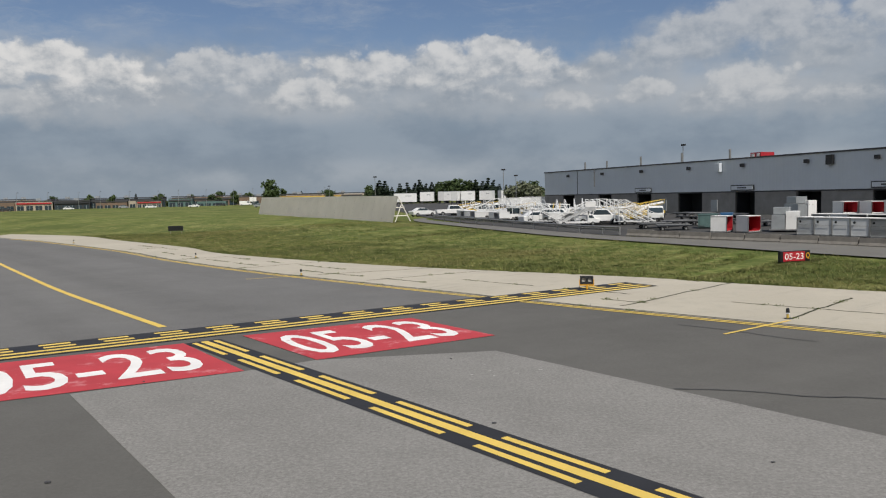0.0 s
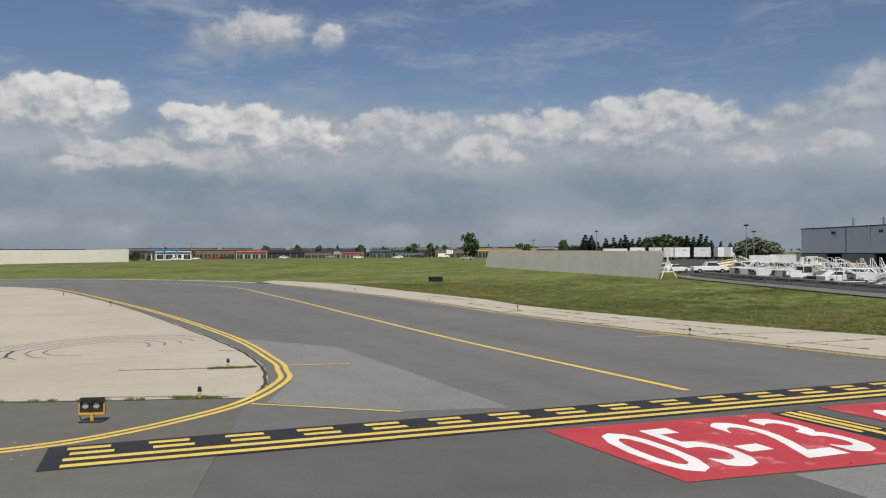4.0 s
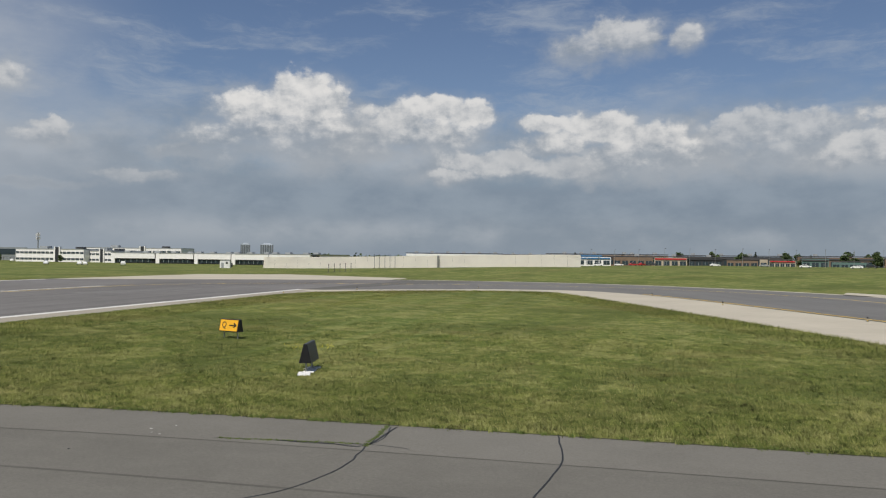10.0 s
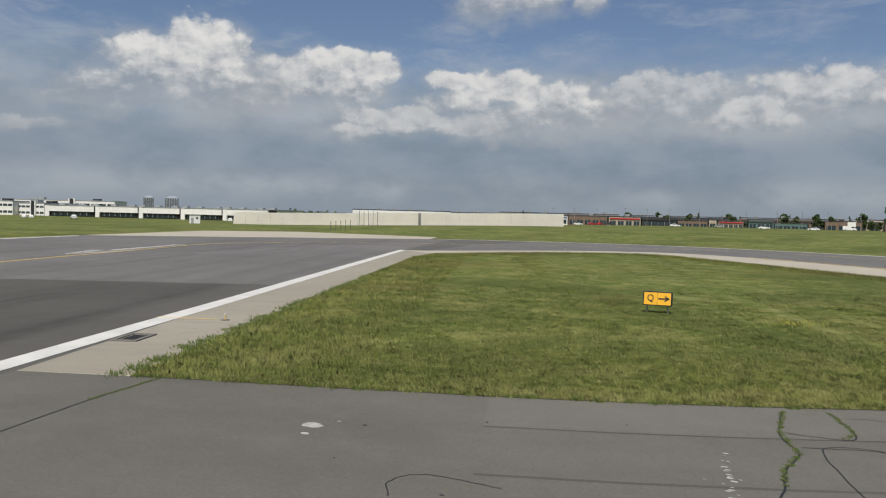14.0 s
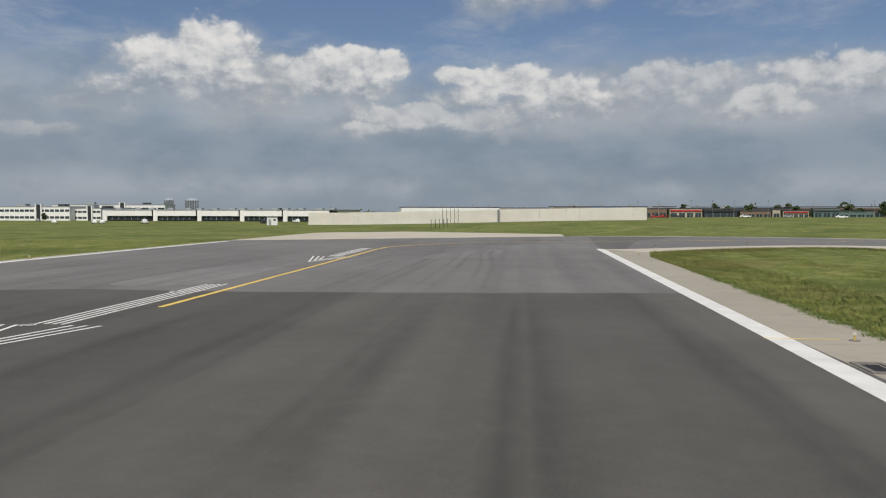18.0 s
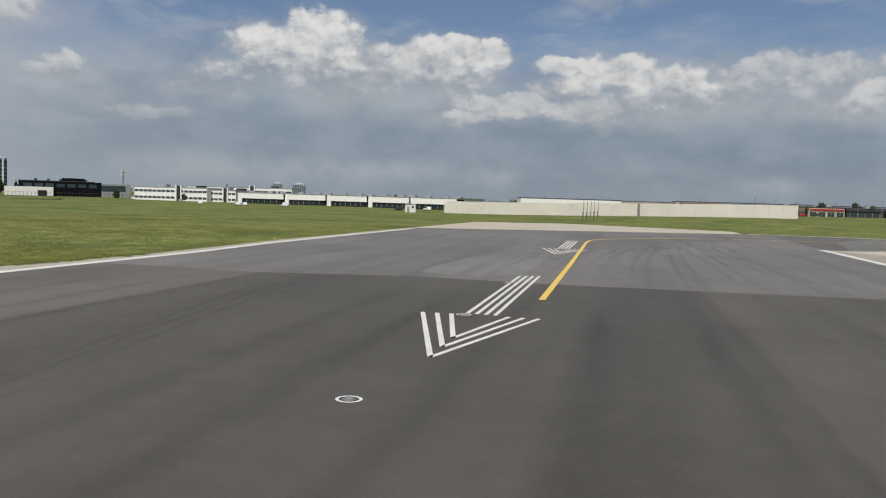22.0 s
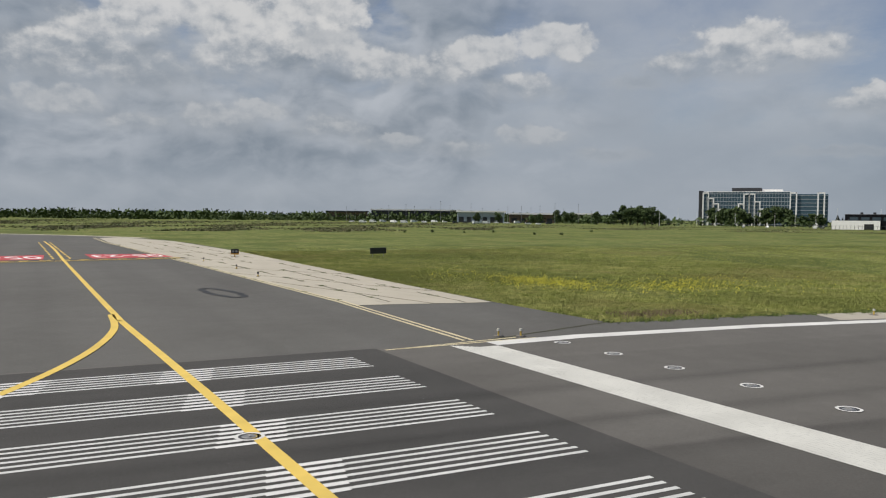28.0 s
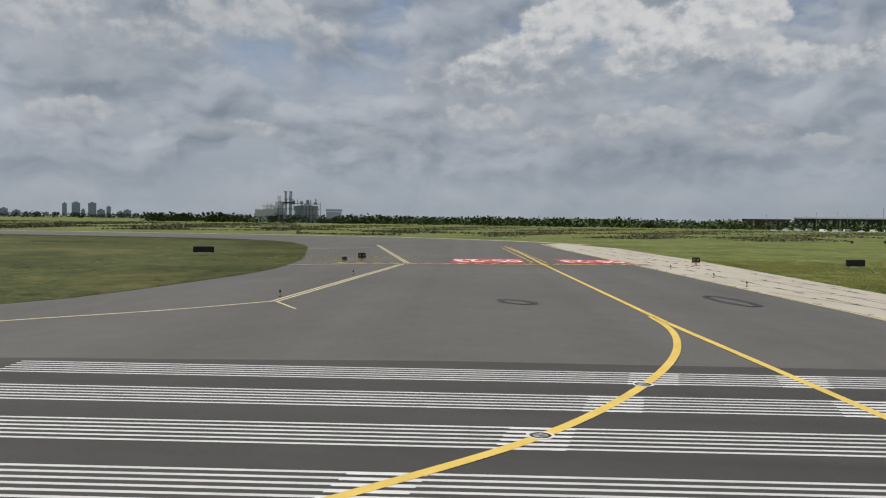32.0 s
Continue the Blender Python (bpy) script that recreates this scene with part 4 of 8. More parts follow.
# ---- trees ----
def tree_meshes(kind, seed):
    rnd = random.Random(seed)
    trunk = bmesh.new()
    tube(0.028, 0.55, seg=7, r2=0.012, bm=trunk)
    blobs = []
    if kind == "conifer":
        for k in range(9):
            t = k / 8
            for j in range(6 if k < 6 else 3):
                a = rnd.uniform(0, 6.28)
                r = (1 - t) * 0.2 + 0.01
                blobs.append((math.cos(a) * r, math.sin(a) * r, 0.12 + t * 0.84, 0.09 * (1.1 - t)))
    else:
        for k in range(32):
            a, e = rnd.uniform(0, 6.28), rnd.uniform(-1.15, 1.4)
            r = rnd.uniform(0.12, 0.34)
            blobs.append((math.cos(a) * r * math.cos(e), math.sin(a) * r * math.cos(e), 0.52 + math.sin(e) * rnd.uniform(0.18, 0.4), rnd.uniform(0.09, 0.15)))
        for k in range(6):
            b = blobs[k]
            rod((0, 0, 0.3 + 0.03 * k), (b[0] * 0.8, b[1] * 0.8, b[2]), 0.008, trunk, 5)
    verts, faces = [], []
    for x, y, z, r in blobs:
        for k in range(34 if kind == "conifer" else 42):
            d = Vector((rnd.gauss(0, 1), rnd.gauss(0, 1), rnd.gauss(0, 0.8))).normalized() * r * rnd.uniform(0.5, 1.15)
            c = Vector((x, y, z)) + d
            u = Vector((rnd.gauss(0, 1), rnd.gauss(0, 1), rnd.gauss(0, 1))).normalized()
            v = u.cross(Vector((rnd.gauss(0, 1), rnd.gauss(0, 1), rnd.gauss(0, 1)))).normalized()
            s = rnd.uniform(0.028, 0.058)
            i = len(verts)
            verts += [c - u * s, c + v * s * 0.7, c + u * s, c - v * s * 0.7]
            faces.append((i, i + 1, i + 2, i + 3))
    crown = bpy.data.meshes.new("crown")
    crown.from_pydata([tuple(v) for v in verts], [], faces)
    me = bpy.data.meshes.new("trunk")
    trunk.to_mesh(me)
    trunk.free()
    me.materials.append(BARK)
    return me, crown


TREES = {}
for kind, mat, count in (("broad", LEAF, 4), ("conifer", NEEDLE, 3), ("pale", PALELEAF, 1)):
    TREES[kind] = []
    for k in range(count):
        t, c = tree_meshes(kind, k * 7 + len(kind))
        c.materials.append(mat)
        TREES[kind].append((t, c))
tree_rnd = random.Random(5)
TREE_TEXT = {"broad": "leafy green broadleaf tree with a ragged crown", "conifer": "dark pointed conifer with drooping boughs", "pale": "low silvery green bushy tree"}


def tree(x, y, h, kind="broad", wide=1.0, group=""):
    t, c = tree_rnd.choice(TREES[kind])
    ob = thing("tree", TREE_TEXT[kind], "tree", x, y, gz(x, y) - 0.05, tree_rnd.uniform(0, 360), group)
    for name, me in (("trunk", t), ("crown", c)):
        p = new(name, me)
        p.parent = ob
        p.matrix_basis = Matrix.Diagonal((h * wide, h * wide, h, 1))
    return ob


# ---- vehicles ----
def profile_body(pts, width, inset=0.0):
    """A vehicle body: side outline in x, z drawn out across y, upper points drawn in."""
    bm = bmesh.new()
    top = max(p[1] for p in pts)
    rows = []
    for side in (-1, 1):
        rows.append([bm.verts.new((x, side * (width / 2 - inset * max(0, (z - 0.9)) / max(top - 0.9, 0.1)), z)) for x, z in pts])
    k = len(pts)
    for i in range(k):
        j = (i + 1) % k
        bm.faces.new((rows[0][i], rows[0][j], rows[1][j], rows[1][i]))
    bm.faces.new(rows[0][::-1])
    bm.faces.new(rows[1])
    bmesh.ops.recalc_face_normals(bm, faces=bm.faces)
    bmesh.ops.bevel(bm, geom=[e for e in bm.edges], offset=0.05, segments=1, affect="EDGES")
    return bm


def wheel_mesh(r=0.33, w=0.22):
    bm = bmesh.new()
    bmesh.ops.create_cone(bm, cap_ends=True, segments=16, radius1=r, radius2=r, depth=w, matrix=Matrix.Rotation(radians(90), 4, "X"))
    bmesh.ops.bevel(bm, geom=[e for e in bm.edges if abs(e.verts[0].co.y - e.verts[1].co.y) < 1e-4], offset=0.03, segments=1, affect="EDGES")
    return bm


def add_wheels(ob, xs, track, r=0.33):
    for x in xs:
        for s in (-1, 1):
            wl = part("wheel", wheel_mesh(r), RUBBER, ob, m=pose(x, s * track / 2, r))
            hub = bmesh.new()
            bmesh.ops.create_cone(hub, cap_ends=True, segments=10, radius1=r * 0.55, radius2=r * 0.5, depth=0.25, matrix=Matrix.Rotation(radians(90), 4, "X"))
            part("rim", hub, STEEL, wl)


def glass_band(ob, pts, width):
    part("window_band", profile_body(pts, width), GLASS, ob)


def car(kind, mat, label):
    ob = thing("car", label, "car")
    if kind == "sedan":
        part("body", profile_body([(-2.2, 0.3), (2.2, 0.3), (2.25, 0.75), (1.2, 0.95), (-1.6, 1.0), (-2.25, 0.9)], 1.75), mat, ob)
        part("roof", profile_body([(0.9, 0.98), (0.2, 1.42), (-0.95, 1.45), (-1.65, 1.0)], 1.5, 0.15), mat, ob)
        glass_band(ob, [(0.8, 1.0), (0.22, 1.36), (-0.9, 1.38), (-1.5, 1.02)], 1.56)
        add_wheels(ob, (-1.4, 1.4), 1.6, 0.32)
    elif kind == "suv":
        part("body", profile_body([(-2.3, 0.4), (2.3, 0.4), (2.35, 0.95), (1.3, 1.1), (-2.3, 1.1)], 1.9), mat, ob)
        part("roof", profile_body([(1.2, 1.08), (0.5, 1.7), (-2.0, 1.72), (-2.3, 1.1)], 1.7, 0.12), mat, ob)
        glass_band(ob, [(1.05, 1.12), (0.5, 1.62), (-1.9, 1.63), (-2.15, 1.14)], 1.76)
        add_wheels(ob, (-1.45, 1.45), 1.7, 0.37)
    elif kind == "pickup":
        part("body", profile_body([(-2.7, 0.45), (2.7, 0.45), (2.75, 0.95), (1.6, 1.15), (-2.75, 1.1)], 1.95), mat, ob)
        part("cab", profile_body([(1.6, 1.13), (0.9, 1.8), (-0.5, 1.82), (-0.75, 1.12)], 1.75, 0.15), mat, ob)
        glass_band(ob, [(1.42, 1.18), (0.88, 1.7), (-0.45, 1.72), (-0.62, 1.18)], 1.8)
        part("load_bed", box(1.75, 1.6, 0.04, -1.75, 0, 1.09), BLACKP, ob)
        add_wheels(ob, (-1.75, 1.75), 1.75, 0.38)
    else:
        part("body", profile_body([(-2.8, 0.4), (2.8, 0.4), (2.85, 1.0), (2.2, 1.3), (1.6, 2.2), (-2.8, 2.25)], 2.0, 0.1), mat, ob)
        glass_band(ob, [(2.05, 1.35), (1.6, 2.0), (0.7, 2.0), (0.7, 1.35)], 2.03)
        add_wheels(ob, (-1.8, 1.8), 1.8, 0.36)
    for s in (-1, 1):
        front = {"sedan": 2.24, "suv": 2.33, "pickup": 2.73, "van": 2.83}[kind]
        part("headlight", box(0.06, 0.28, 0.14, front, s * 0.62, 0.68, 0.02), LAMPG, ob)
    return ob


CARS = {}
for key, kind, mat, label in (("white_sedan", "sedan", WHITEP, "white saloon car on the perimeter road"), ("white_suv", "suv", WHITEP, "white sport utility car on the road"), ("dark_suv", "suv", CHAR, "black sport utility car on the road"), ("white_pickup", "pickup", WHITEP, "white pickup truck with open load bed"), ("white_van", "van", WHITEP, "white panel van parked in the yard"), ("red_sedan", "sedan", plain("red_car_paint", (0.4, 0.03, 0.03), 0.3), "red saloon car in a parking lot"), ("grey_sedan", "sedan", GREYP, "silver grey saloon car in a parking lot")):
    CARS[key] = car(kind, mat, label)
used_cars = set()


def park(key, x, y, turn, group=""):
    m = pose(x, y, gz(x, y), 0, 0, turn)
    if key in used_cars:
        ob = copy_thing(CARS[key], m)
    else:
        ob = CARS[key]
        ob.matrix_world = m
        used_cars.add(key)
    if group:
        ob["group"] = group
    return ob


# ---- near blast fence ----
def blast_fence(a, b, height, lean, bays, mat, name_label, strut=True):
    ob = thing("blast_fence", name_label, "fence")
    d = Vector((b[0] - a[0], b[1] - a[1]))
    length, d = d.length, d.normalized()
    n = Vector((-d.y, d.x))
    for k in range(bays):
        bm = bmesh.new()
        p0, p1 = (Vector(a) + d * length * t for t in (k / bays + 0.0001, (k + 1) / bays - 0.0001))
        corners = []
        for p in (p0, p1):
            z = gz(p.x, p.y) - 0.25
            q = p + n * lean
            corners.append(((p.x, p.y, z), (q.x, q.y, z + 0.25 + height)))
        (l0, l1), (r0, r1) = corners
        f = [bm.verts.new(c) for c in (l0, r0, r1, l1)]
        face = bm.faces.new(f)
        bmesh.ops.solidify(bm, geom=[face], thickness=0.12)
        part("panel", bm, mat, ob)
        if strut and k % 2 == 0 or k == bays - 1:
            t = p1 if k == bays - 1 else p0
            z = gz(t.x, t.y)
            g = -1 if lean < 0 else 1
            q, foot = t + n * lean, t + n * (lean + 1.9 * g)
            bm = bmesh.new()
            rod((q.x, q.y, z + height - 0.15), (foot.x, foot.y, z - 0.1), 0.1, bm)
            rod((t.x + n.x * .3 * g, t.y + n.y * .3 * g, z + 0.9), (t.x + n.x * (lean + 1.4 * g), t.y + n.y * (lean + 1.4 * g), z + 0.9), 0.07, bm)
            rod((t.x + n.x * lean * .6, t.y + n.y * lean * .6, z + 2.1), (t.x + n.x * (lean + .9 * g), t.y + n.y * (lean + .9 * g), z + 2.1), 0.07, bm)
            rod((t.x + n.x * (lean + .5 * g), t.y + n.y * (lean + .5 * g), z + 2.6), (t.x + n.x * (lean * .4), t.y + n.y * (lean * .4), z - 0.1), 0.07, bm)
            part("strut", bm, BEIGE, ob)
    return ob


blast_fence((-7.3, 112.5), (-42.2, 179.5), 3.75, -1.0, 18, BEIGE, "beige leaning blast fence of steel panels")
blast_fence((-179.0, 246.5), (-288.5, 194.0), 4.4, -0.7, 26, CREAM, "long cream blast fence past the runway's end", False)
seam = thing("fence_post", "grey post in the cream blast fence", "post", -225.5, 223.6, gz(-225, 223))
part("post", box(0.7, 0.5, 4.6, 0, 0, -0.2), STEEL, seam)
for row, (ax, ay, bx, by, h) in enumerate(((-207.6, 150.5, -208.6, 160.5, 2.2), (-232, 196, -233, 208, 4.6))):
    for k in range(5):
        x, y = ax + (bx - ax) * k / 4, ay + (by - ay) * k / 4
        ob = thing("approach_light", "thin dark pole of the approach lights", "light", x, y, gz(x, y), group="approach lights")
        part("pole", tube(0.07, h, z=-0.1, seg=6), CHAR, ob)
        part("lamp", tube(0.14, 0.25, z=h - 0.1, seg=8, r2=0.1), BLACKP, ob)
        part("base", box(0.6, 0.6, 0.12, z=-0.06), CONC2, ob)

# ---- cargo hangar ----
HA, HB = Vector((19.9, 154.0)), Vector((47.2, 84.0))
H_LEN = (HB - HA).length + 34
h_turn = math.degrees(math.atan2((HB - HA).y, (HB - HA).x))
hangar = thing("hangar", "long grey metal hangar over a brown block base", "building", HA.x, HA.y, 1.2, h_turn)
BAYS = [(9.1, 4.1, 3.0), (21.0, 4.2, 3.2), (32.2, 3.8, 3.1), (43.2, 5.3, 3.15), (54.2, 3.6, 3.2), (64.7, 3.8, 3.2), (76.0, 5.0, 3.2), (90.0, 5.5, 3.2)]
x0 = 0.0
for cx, w, h in BAYS + [(H_LEN + 0.01, 0.0, 0)]:
    if cx - w / 2 - x0 > 0.05:
        part("wall", box(cx - w / 2 - x0, 0.4, 3.2, (x0 + cx - w / 2) / 2, 0.2, 0), BLOCK, hangar)
    if w:
        # near-black sheet stands in for the shade inside the doorway
        part("door_opening", box(w, 0.15, 3.2, cx, 2.6, 0), DARKIN, hangar)
        part("door_reveal", box(0.2, 2.4, 3.2, cx - w / 2 - 0.1, 1.4, 0), CHAR, hangar)
        part("door_reveal", box(0.2, 2.4, 3.2, cx + w / 2 + 0.1, 1.4, 0), CHAR, hangar)
        part("door_lintel", box(w, 2.2, 0.1, cx, 1.5, 3.1), CHAR, hangar)
    x0 = cx + w / 2
part("ledge", box(H_LEN, 0.5, 0.14, H_LEN / 2, 0.16, 3.2), CHAR, hangar)
bm = bmesh.new()
k, rib = 0.0, []
while k < H_LEN:
    rib += [(k, 0.0), (k + 0.36, 0.0), (k + 0.39, -0.008), (k + 0.44, -0.008)]
    k += 0.58
lo = [bm.verts.new((x, y, 3.34)) for x, y in rib]
hi = [bm.verts.new((x, y, 7.6)) for x, y in rib]
for i in range(len(rib) - 1):
    bm.faces.new((lo[i], lo[i + 1], hi[i + 1], hi[i]))
part("cladding", bm, CLAD, hangar)
part("upper_wall", box(H_LEN, 30, 4.2, H_LEN / 2, 15.1, 3.34), CLAD, hangar)
part("end_wall", box(0.4, 29, 3.2, 0.2, 15, 0), BLOCK, hangar)
part("back_wall", box(H_LEN, 0.4, 3.3, H_LEN / 2, 29.9, 0), BLOCK, hangar)
part("parapet", box(H_LEN, 0.35, 0.18, H_LEN / 2, 0.05, 7.55), DARKROOF, hangar)
part("roof", box(H_LEN, 29.5, 0.2, H_LEN / 2, 15.2, 7.54), DARKROOF, hangar)
for x in (9.3, 20.7, 31.8, 43.2, 54.0, 64.6, 74.2):
    part("wall_lamp", box(0.55, 0.35, 0.45, x, -0.28, 6.5, 0.05), BLACKP, hangar)
for x, h in ((10.0, 1.5), (17.2, 1.4), (27.2, 1.6), (37.6, 1.6), (48.0, 1.5)):
    part("flue", tube(0.16, h, x, 3.0, 7.7, 8), STEEL, hangar)
part("floodlight_pole", tube(0.06, 2.6, 39.8, 1.5, 7.7, 6), STEEL, hangar)
part("floodlight", box(0.7, 0.3, 0.25, 40.0, 1.4, 10.2), BLACKP, hangar)
part("down_pipe", tube(0.09, 3.0, 18.0, -0.12, 4.6, 8), STEEL, hangar)
part("panel_seam", box(0.12, 0.06, 4.3, 12.2, -0.02, 3.34), CHAR, hangar)
for x in (32.2, 53.9, 75.5):
    part("sign_board", box(4.2, 0.12, 0.75, x, -0.15, 3.4), CHAR, hangar, "dark-framed pale door sign board")
    part("sign_face", box(3.9, 0.05, 0.5, x, -0.22, 3.53), CLAD, hangar)
    part("sign_mark", box(1.6, 0.03, 0.16, x, -0.26, 3.7), CHAR, hangar)
part("duct_box", box(0.9, 0.5, 1.2, 49.5, -0.3, 6.0, 0.05), CLAD, hangar)
part("vent_box", box(0.9, 0.4, 1.1, 68.0, -0.25, 6.2, 0.04), BLACKP, hangar)
part("roof_box", box(2.0, 2.4, 1.0, 48.8, 8, 7.7), REDP, hangar, "red box with pale marks")
part("roof_mark", box(0.5, 0.06, 0.6, 48.3, 6.76, 7.95), OFFWHITE, hangar)
part("roof_mark", box(0.5, 0.06, 0.6, 49.3, 6.76, 7.95), OFFWHITE, hangar)
for x in (15.5, 37.4, 48.5):
    part("wall_panel", box(1.3, 0.12, 1.6, x, -0.12, 0.6), GREYP, hangar)

# ---- apron: yard, road, barriers ----
def draped(name, left, right, lift, mat, label, category):
    """A strip of paving laid over the turf between two edges."""
    a, b = smooth(left, 6), smooth(right, 6)
    bm = bmesh.new()
    rows = []
    for p, q in zip(a, b):
        rows.append([bm.verts.new((*lerp(p, q, t), gz(*lerp(p, q, t)) + lift)) for t in (0, 0.25, 0.5, 0.75, 1)])
    for r, s in zip(rows, rows[1:]):
        for i in range(4):
            bm.faces.new((r[i], r[i + 1], s[i + 1], s[i]))
    bmesh.ops.recalc_face_normals(bm, faces=bm.faces)
    if bm.faces[:][0].normal.z < 0:
        bmesh.ops.reverse_faces(bm, faces=bm.faces)
    return tagged(part(name, bm, mat), label, category, kind="structure")


draped("yard", [(-6, 150), (-1, 116), (11, 83), (23.6, 63.2), (32, 52.5), (60, 16)], [(10, 200), (19, 156), (30, 128), (40, 102), (50, 78), (80, 20)], 0.06, YARDM, "dark stained asphalt equipment yard", "yard")
draped("rear_yard", [(-6, 150), (-12, 190), (-17, 230), (-22, 290)], [(19, 157), (24, 190), (28, 230), (34, 290)], 0.05, YARDM, "dark trailer yard behind the hangar", "yard")
ROAD_N = [(-4.5, 118), (-3.2, 109), (5.5, 88), (10.5, 77), (15.6, 68), (22.5, 56.4), (27.3, 48.6), (52, 10)]
ROAD_F = [(-2.5, 121), (-1.6, 111.7), (7.5, 90.7), (12.3, 80.1), (16.7, 71.9), (24.7, 62), (30.6, 54.5), (57, 14)]
draped("apron_road", ROAD_N, ROAD_F, 0.09, ROADM, "pale grey apron road behind the turf", "road")

RAIL = smooth([(-1.4, 113.2), (3.2, 102), (8.0, 91.3), (12.8, 80.7), (16.6, 74.2)], 5)
rail = thing("guard_rail", "low grey steel guard rail along the apron road", "rail")
for i, (x, y) in enumerate(RAIL):
    if i % 2 == 0:
        part("post", box(0.14, 0.14, 0.85, x, y, gz(x, y)), STEEL, rail)
for (ax, ay), (bx, by) in zip(RAIL, RAIL[1:]):
    bm = bmesh.new()
    for z, r in ((0.74, 0.11), (0.5, 0.07)):
        rod((ax, ay, gz(ax, ay) + z), (bx, by, gz(bx, by) + z), r, bm, 5)
    part("beam", bm, STEEL, rail)


def jersey_barrier():
    ob = thing("road_barrier", "weathered grey concrete road barrier", "barrier", group="concrete barriers")
    bm = bmesh.new()
    prof = [(-0.28, 0), (0.28, 0), (0.28, 0.1), (0.13, 0.28), (0.09, 0.62), (-0.09, 0.62), (-0.13, 0.28), (-0.28, 0.1)]
    ends = [[bm.verts.new((s * 1.45, y, z)) for y, z in prof] for s in (-1, 1)]
    for i in range(8):
        j = (i + 1) % 8
        bm.faces.new((ends[0][i], ends[0][j], ends[1][j], ends[1][i]))
    bm.faces.new(ends[0])
    bm.faces.new(ends[1][::-1])
    bmesh.ops.recalc_face_normals(bm, faces=bm.faces)
    part("block", bm, CONC2, ob)
    return ob


barrier = jersey_barrier()
first = True
brnd = random.Random(2)
BARS = smooth([(17.9, 71.6), (20.6, 67.6), (24.2, 63.4), (27.2, 59.5), (29.8, 55.8), (42, 37)], 6)
dist_left = 0.0
for (ax, ay), (bx, by) in zip(BARS, BARS[1:]):
    L = math.dist((ax, ay), (bx, by))
    while dist_left < L:
        x, y = lerp((ax, ay), (bx, by), dist_left / L)
        turn = math.degrees(math.atan2(by - ay, bx - ax)) + brnd.uniform(-3, 3)
        m = pose(x, y, gz(x, y) + 0.05, 0, 0, turn)
        if first:
            barrier.matrix_world, first = m, False
        else:
            copy_thing(barrier, m)
        dist_left += 3.0
    dist_left -= L


# ---- ground equipment ----
def air_container(mat, label, opened=False):
    """Air cargo container, 1.45 m wide, with one lower edge cut away."""
    ob = thing("cargo_container", label, "container", group="cargo containers")
    prof = [(-0.71, 0.1), (0.6, 0.1), (0.71, 0.28), (0.71, 1.45), (-0.71, 1.45)]

    def shell(name, m, inset, back):
        bm = bmesh.new()
        p = [(x * (1 - inset), 0.775 + (z - 0.775) * (1 - inset)) for x, z in prof]
        for (ax, az), (bx, bz) in zip(p, p[1:] + p[:1]):
            bm.faces.new([bm.verts.new(c) for c in ((ax, -0.74, az), (bx, -0.74, bz), (bx, back, bz), (ax, back, az))])
        bm.faces.new([bm.verts.new((x, back, z)) for x, z in p])
        bmesh.ops.remove_doubles(bm, verts=bm.verts[:], dist=0.001)
        bmesh.ops.recalc_face_normals(bm, faces=bm.faces)
        bmesh.ops.solidify(bm, geom=bm.faces[:], thickness=0.02)
        part(name, bm, m, ob)

    shell("shell", mat, 0.0, 0.74)
    if opened:
        shell("lining", REDP, 0.06, 0.68)
    else:
        bm = bmesh.new()
        f = bm.faces.new([bm.verts.new((px * 0.97, -0.72, pz)) for px, pz in prof])
        bmesh.ops.solidify(bm, geom=[f], thickness=0.04)
        part("front_panel", bm, mat, ob)
        part("emblem", tube(0.1, 0.02, seg=12), BLACKP, ob, m=pose(-0.4, -0.775, 1.12, 90, 0, 0))
        part("line", box(1.2, 0.02, 0.02, 0.02, -0.785, 0.85), STEEL, ob)
    part("base", box(1.42, 1.5, 0.1), STEEL, ob)
    part("roof", box(1.48, 1.54, 0.05, 0, 0, 1.45), OFFWHITE, ob)
    for x in (-0.71, 0.71):
        part("corner_post", box(0.06, 0.06, 1.36, x, -0.75, 0.1), STEEL, ob)
    return ob


def put(ob, x, y, turn, lift=0.05):
    ob.matrix_world = pose(x, y, gz(x, y) + lift, 0, 0, turn)
    return ob


PALEBOX = plain("pale_container_skin", (0.62, 0.63, 0.63), 0.5, 0.0, 0.12, 1.5)
grey_box = put(air_container(PALEBOX, "pale grey air cargo container on rollers"), 30.5, 65.5, -54, 0.12)
for k in range(1, 9):
    x, y = 30.5 + 0.87 * k, 65.5 - 1.2 * k
    copy_thing(grey_box, pose(x, y, gz(x, y) + 0.12, 0, 0, -54))
for k in range(6):
    x, y = 32.6 + 0.95 * k, 67.4 - 1.25 * k
    copy_thing(grey_box, pose(x, y, gz(x, y) + 0.2, 0, 0, -54 + brnd.uniform(-3, 3)))
red_box = put(air_container(OFFWHITE, "open air cargo container with red lining", True), 25.4, 71.9, 48, 0.1)
copy_thing(red_box, pose(27.3, 70.5, gz(27.3, 70.5) + 0.1, 0, 0, 22))
copy_thing(red_box, pose(37.6, 69.0, gz(37.6, 69) + 1.0, 0, 0, 10))
copy_thing(red_box, pose(36.0, 70.6, gz(36, 70.6) + 1.0, 0, 0, 8))
for x, y in ((37.6, 69.0), (36.0, 70.6)):
    copy_thing(grey_box, pose(x, y, gz(x, y), 0, 0, 10))
copy_thing(grey_box, pose(40.5, 66.5, gz(40, 66) + 0.4, 0, 0, -20))


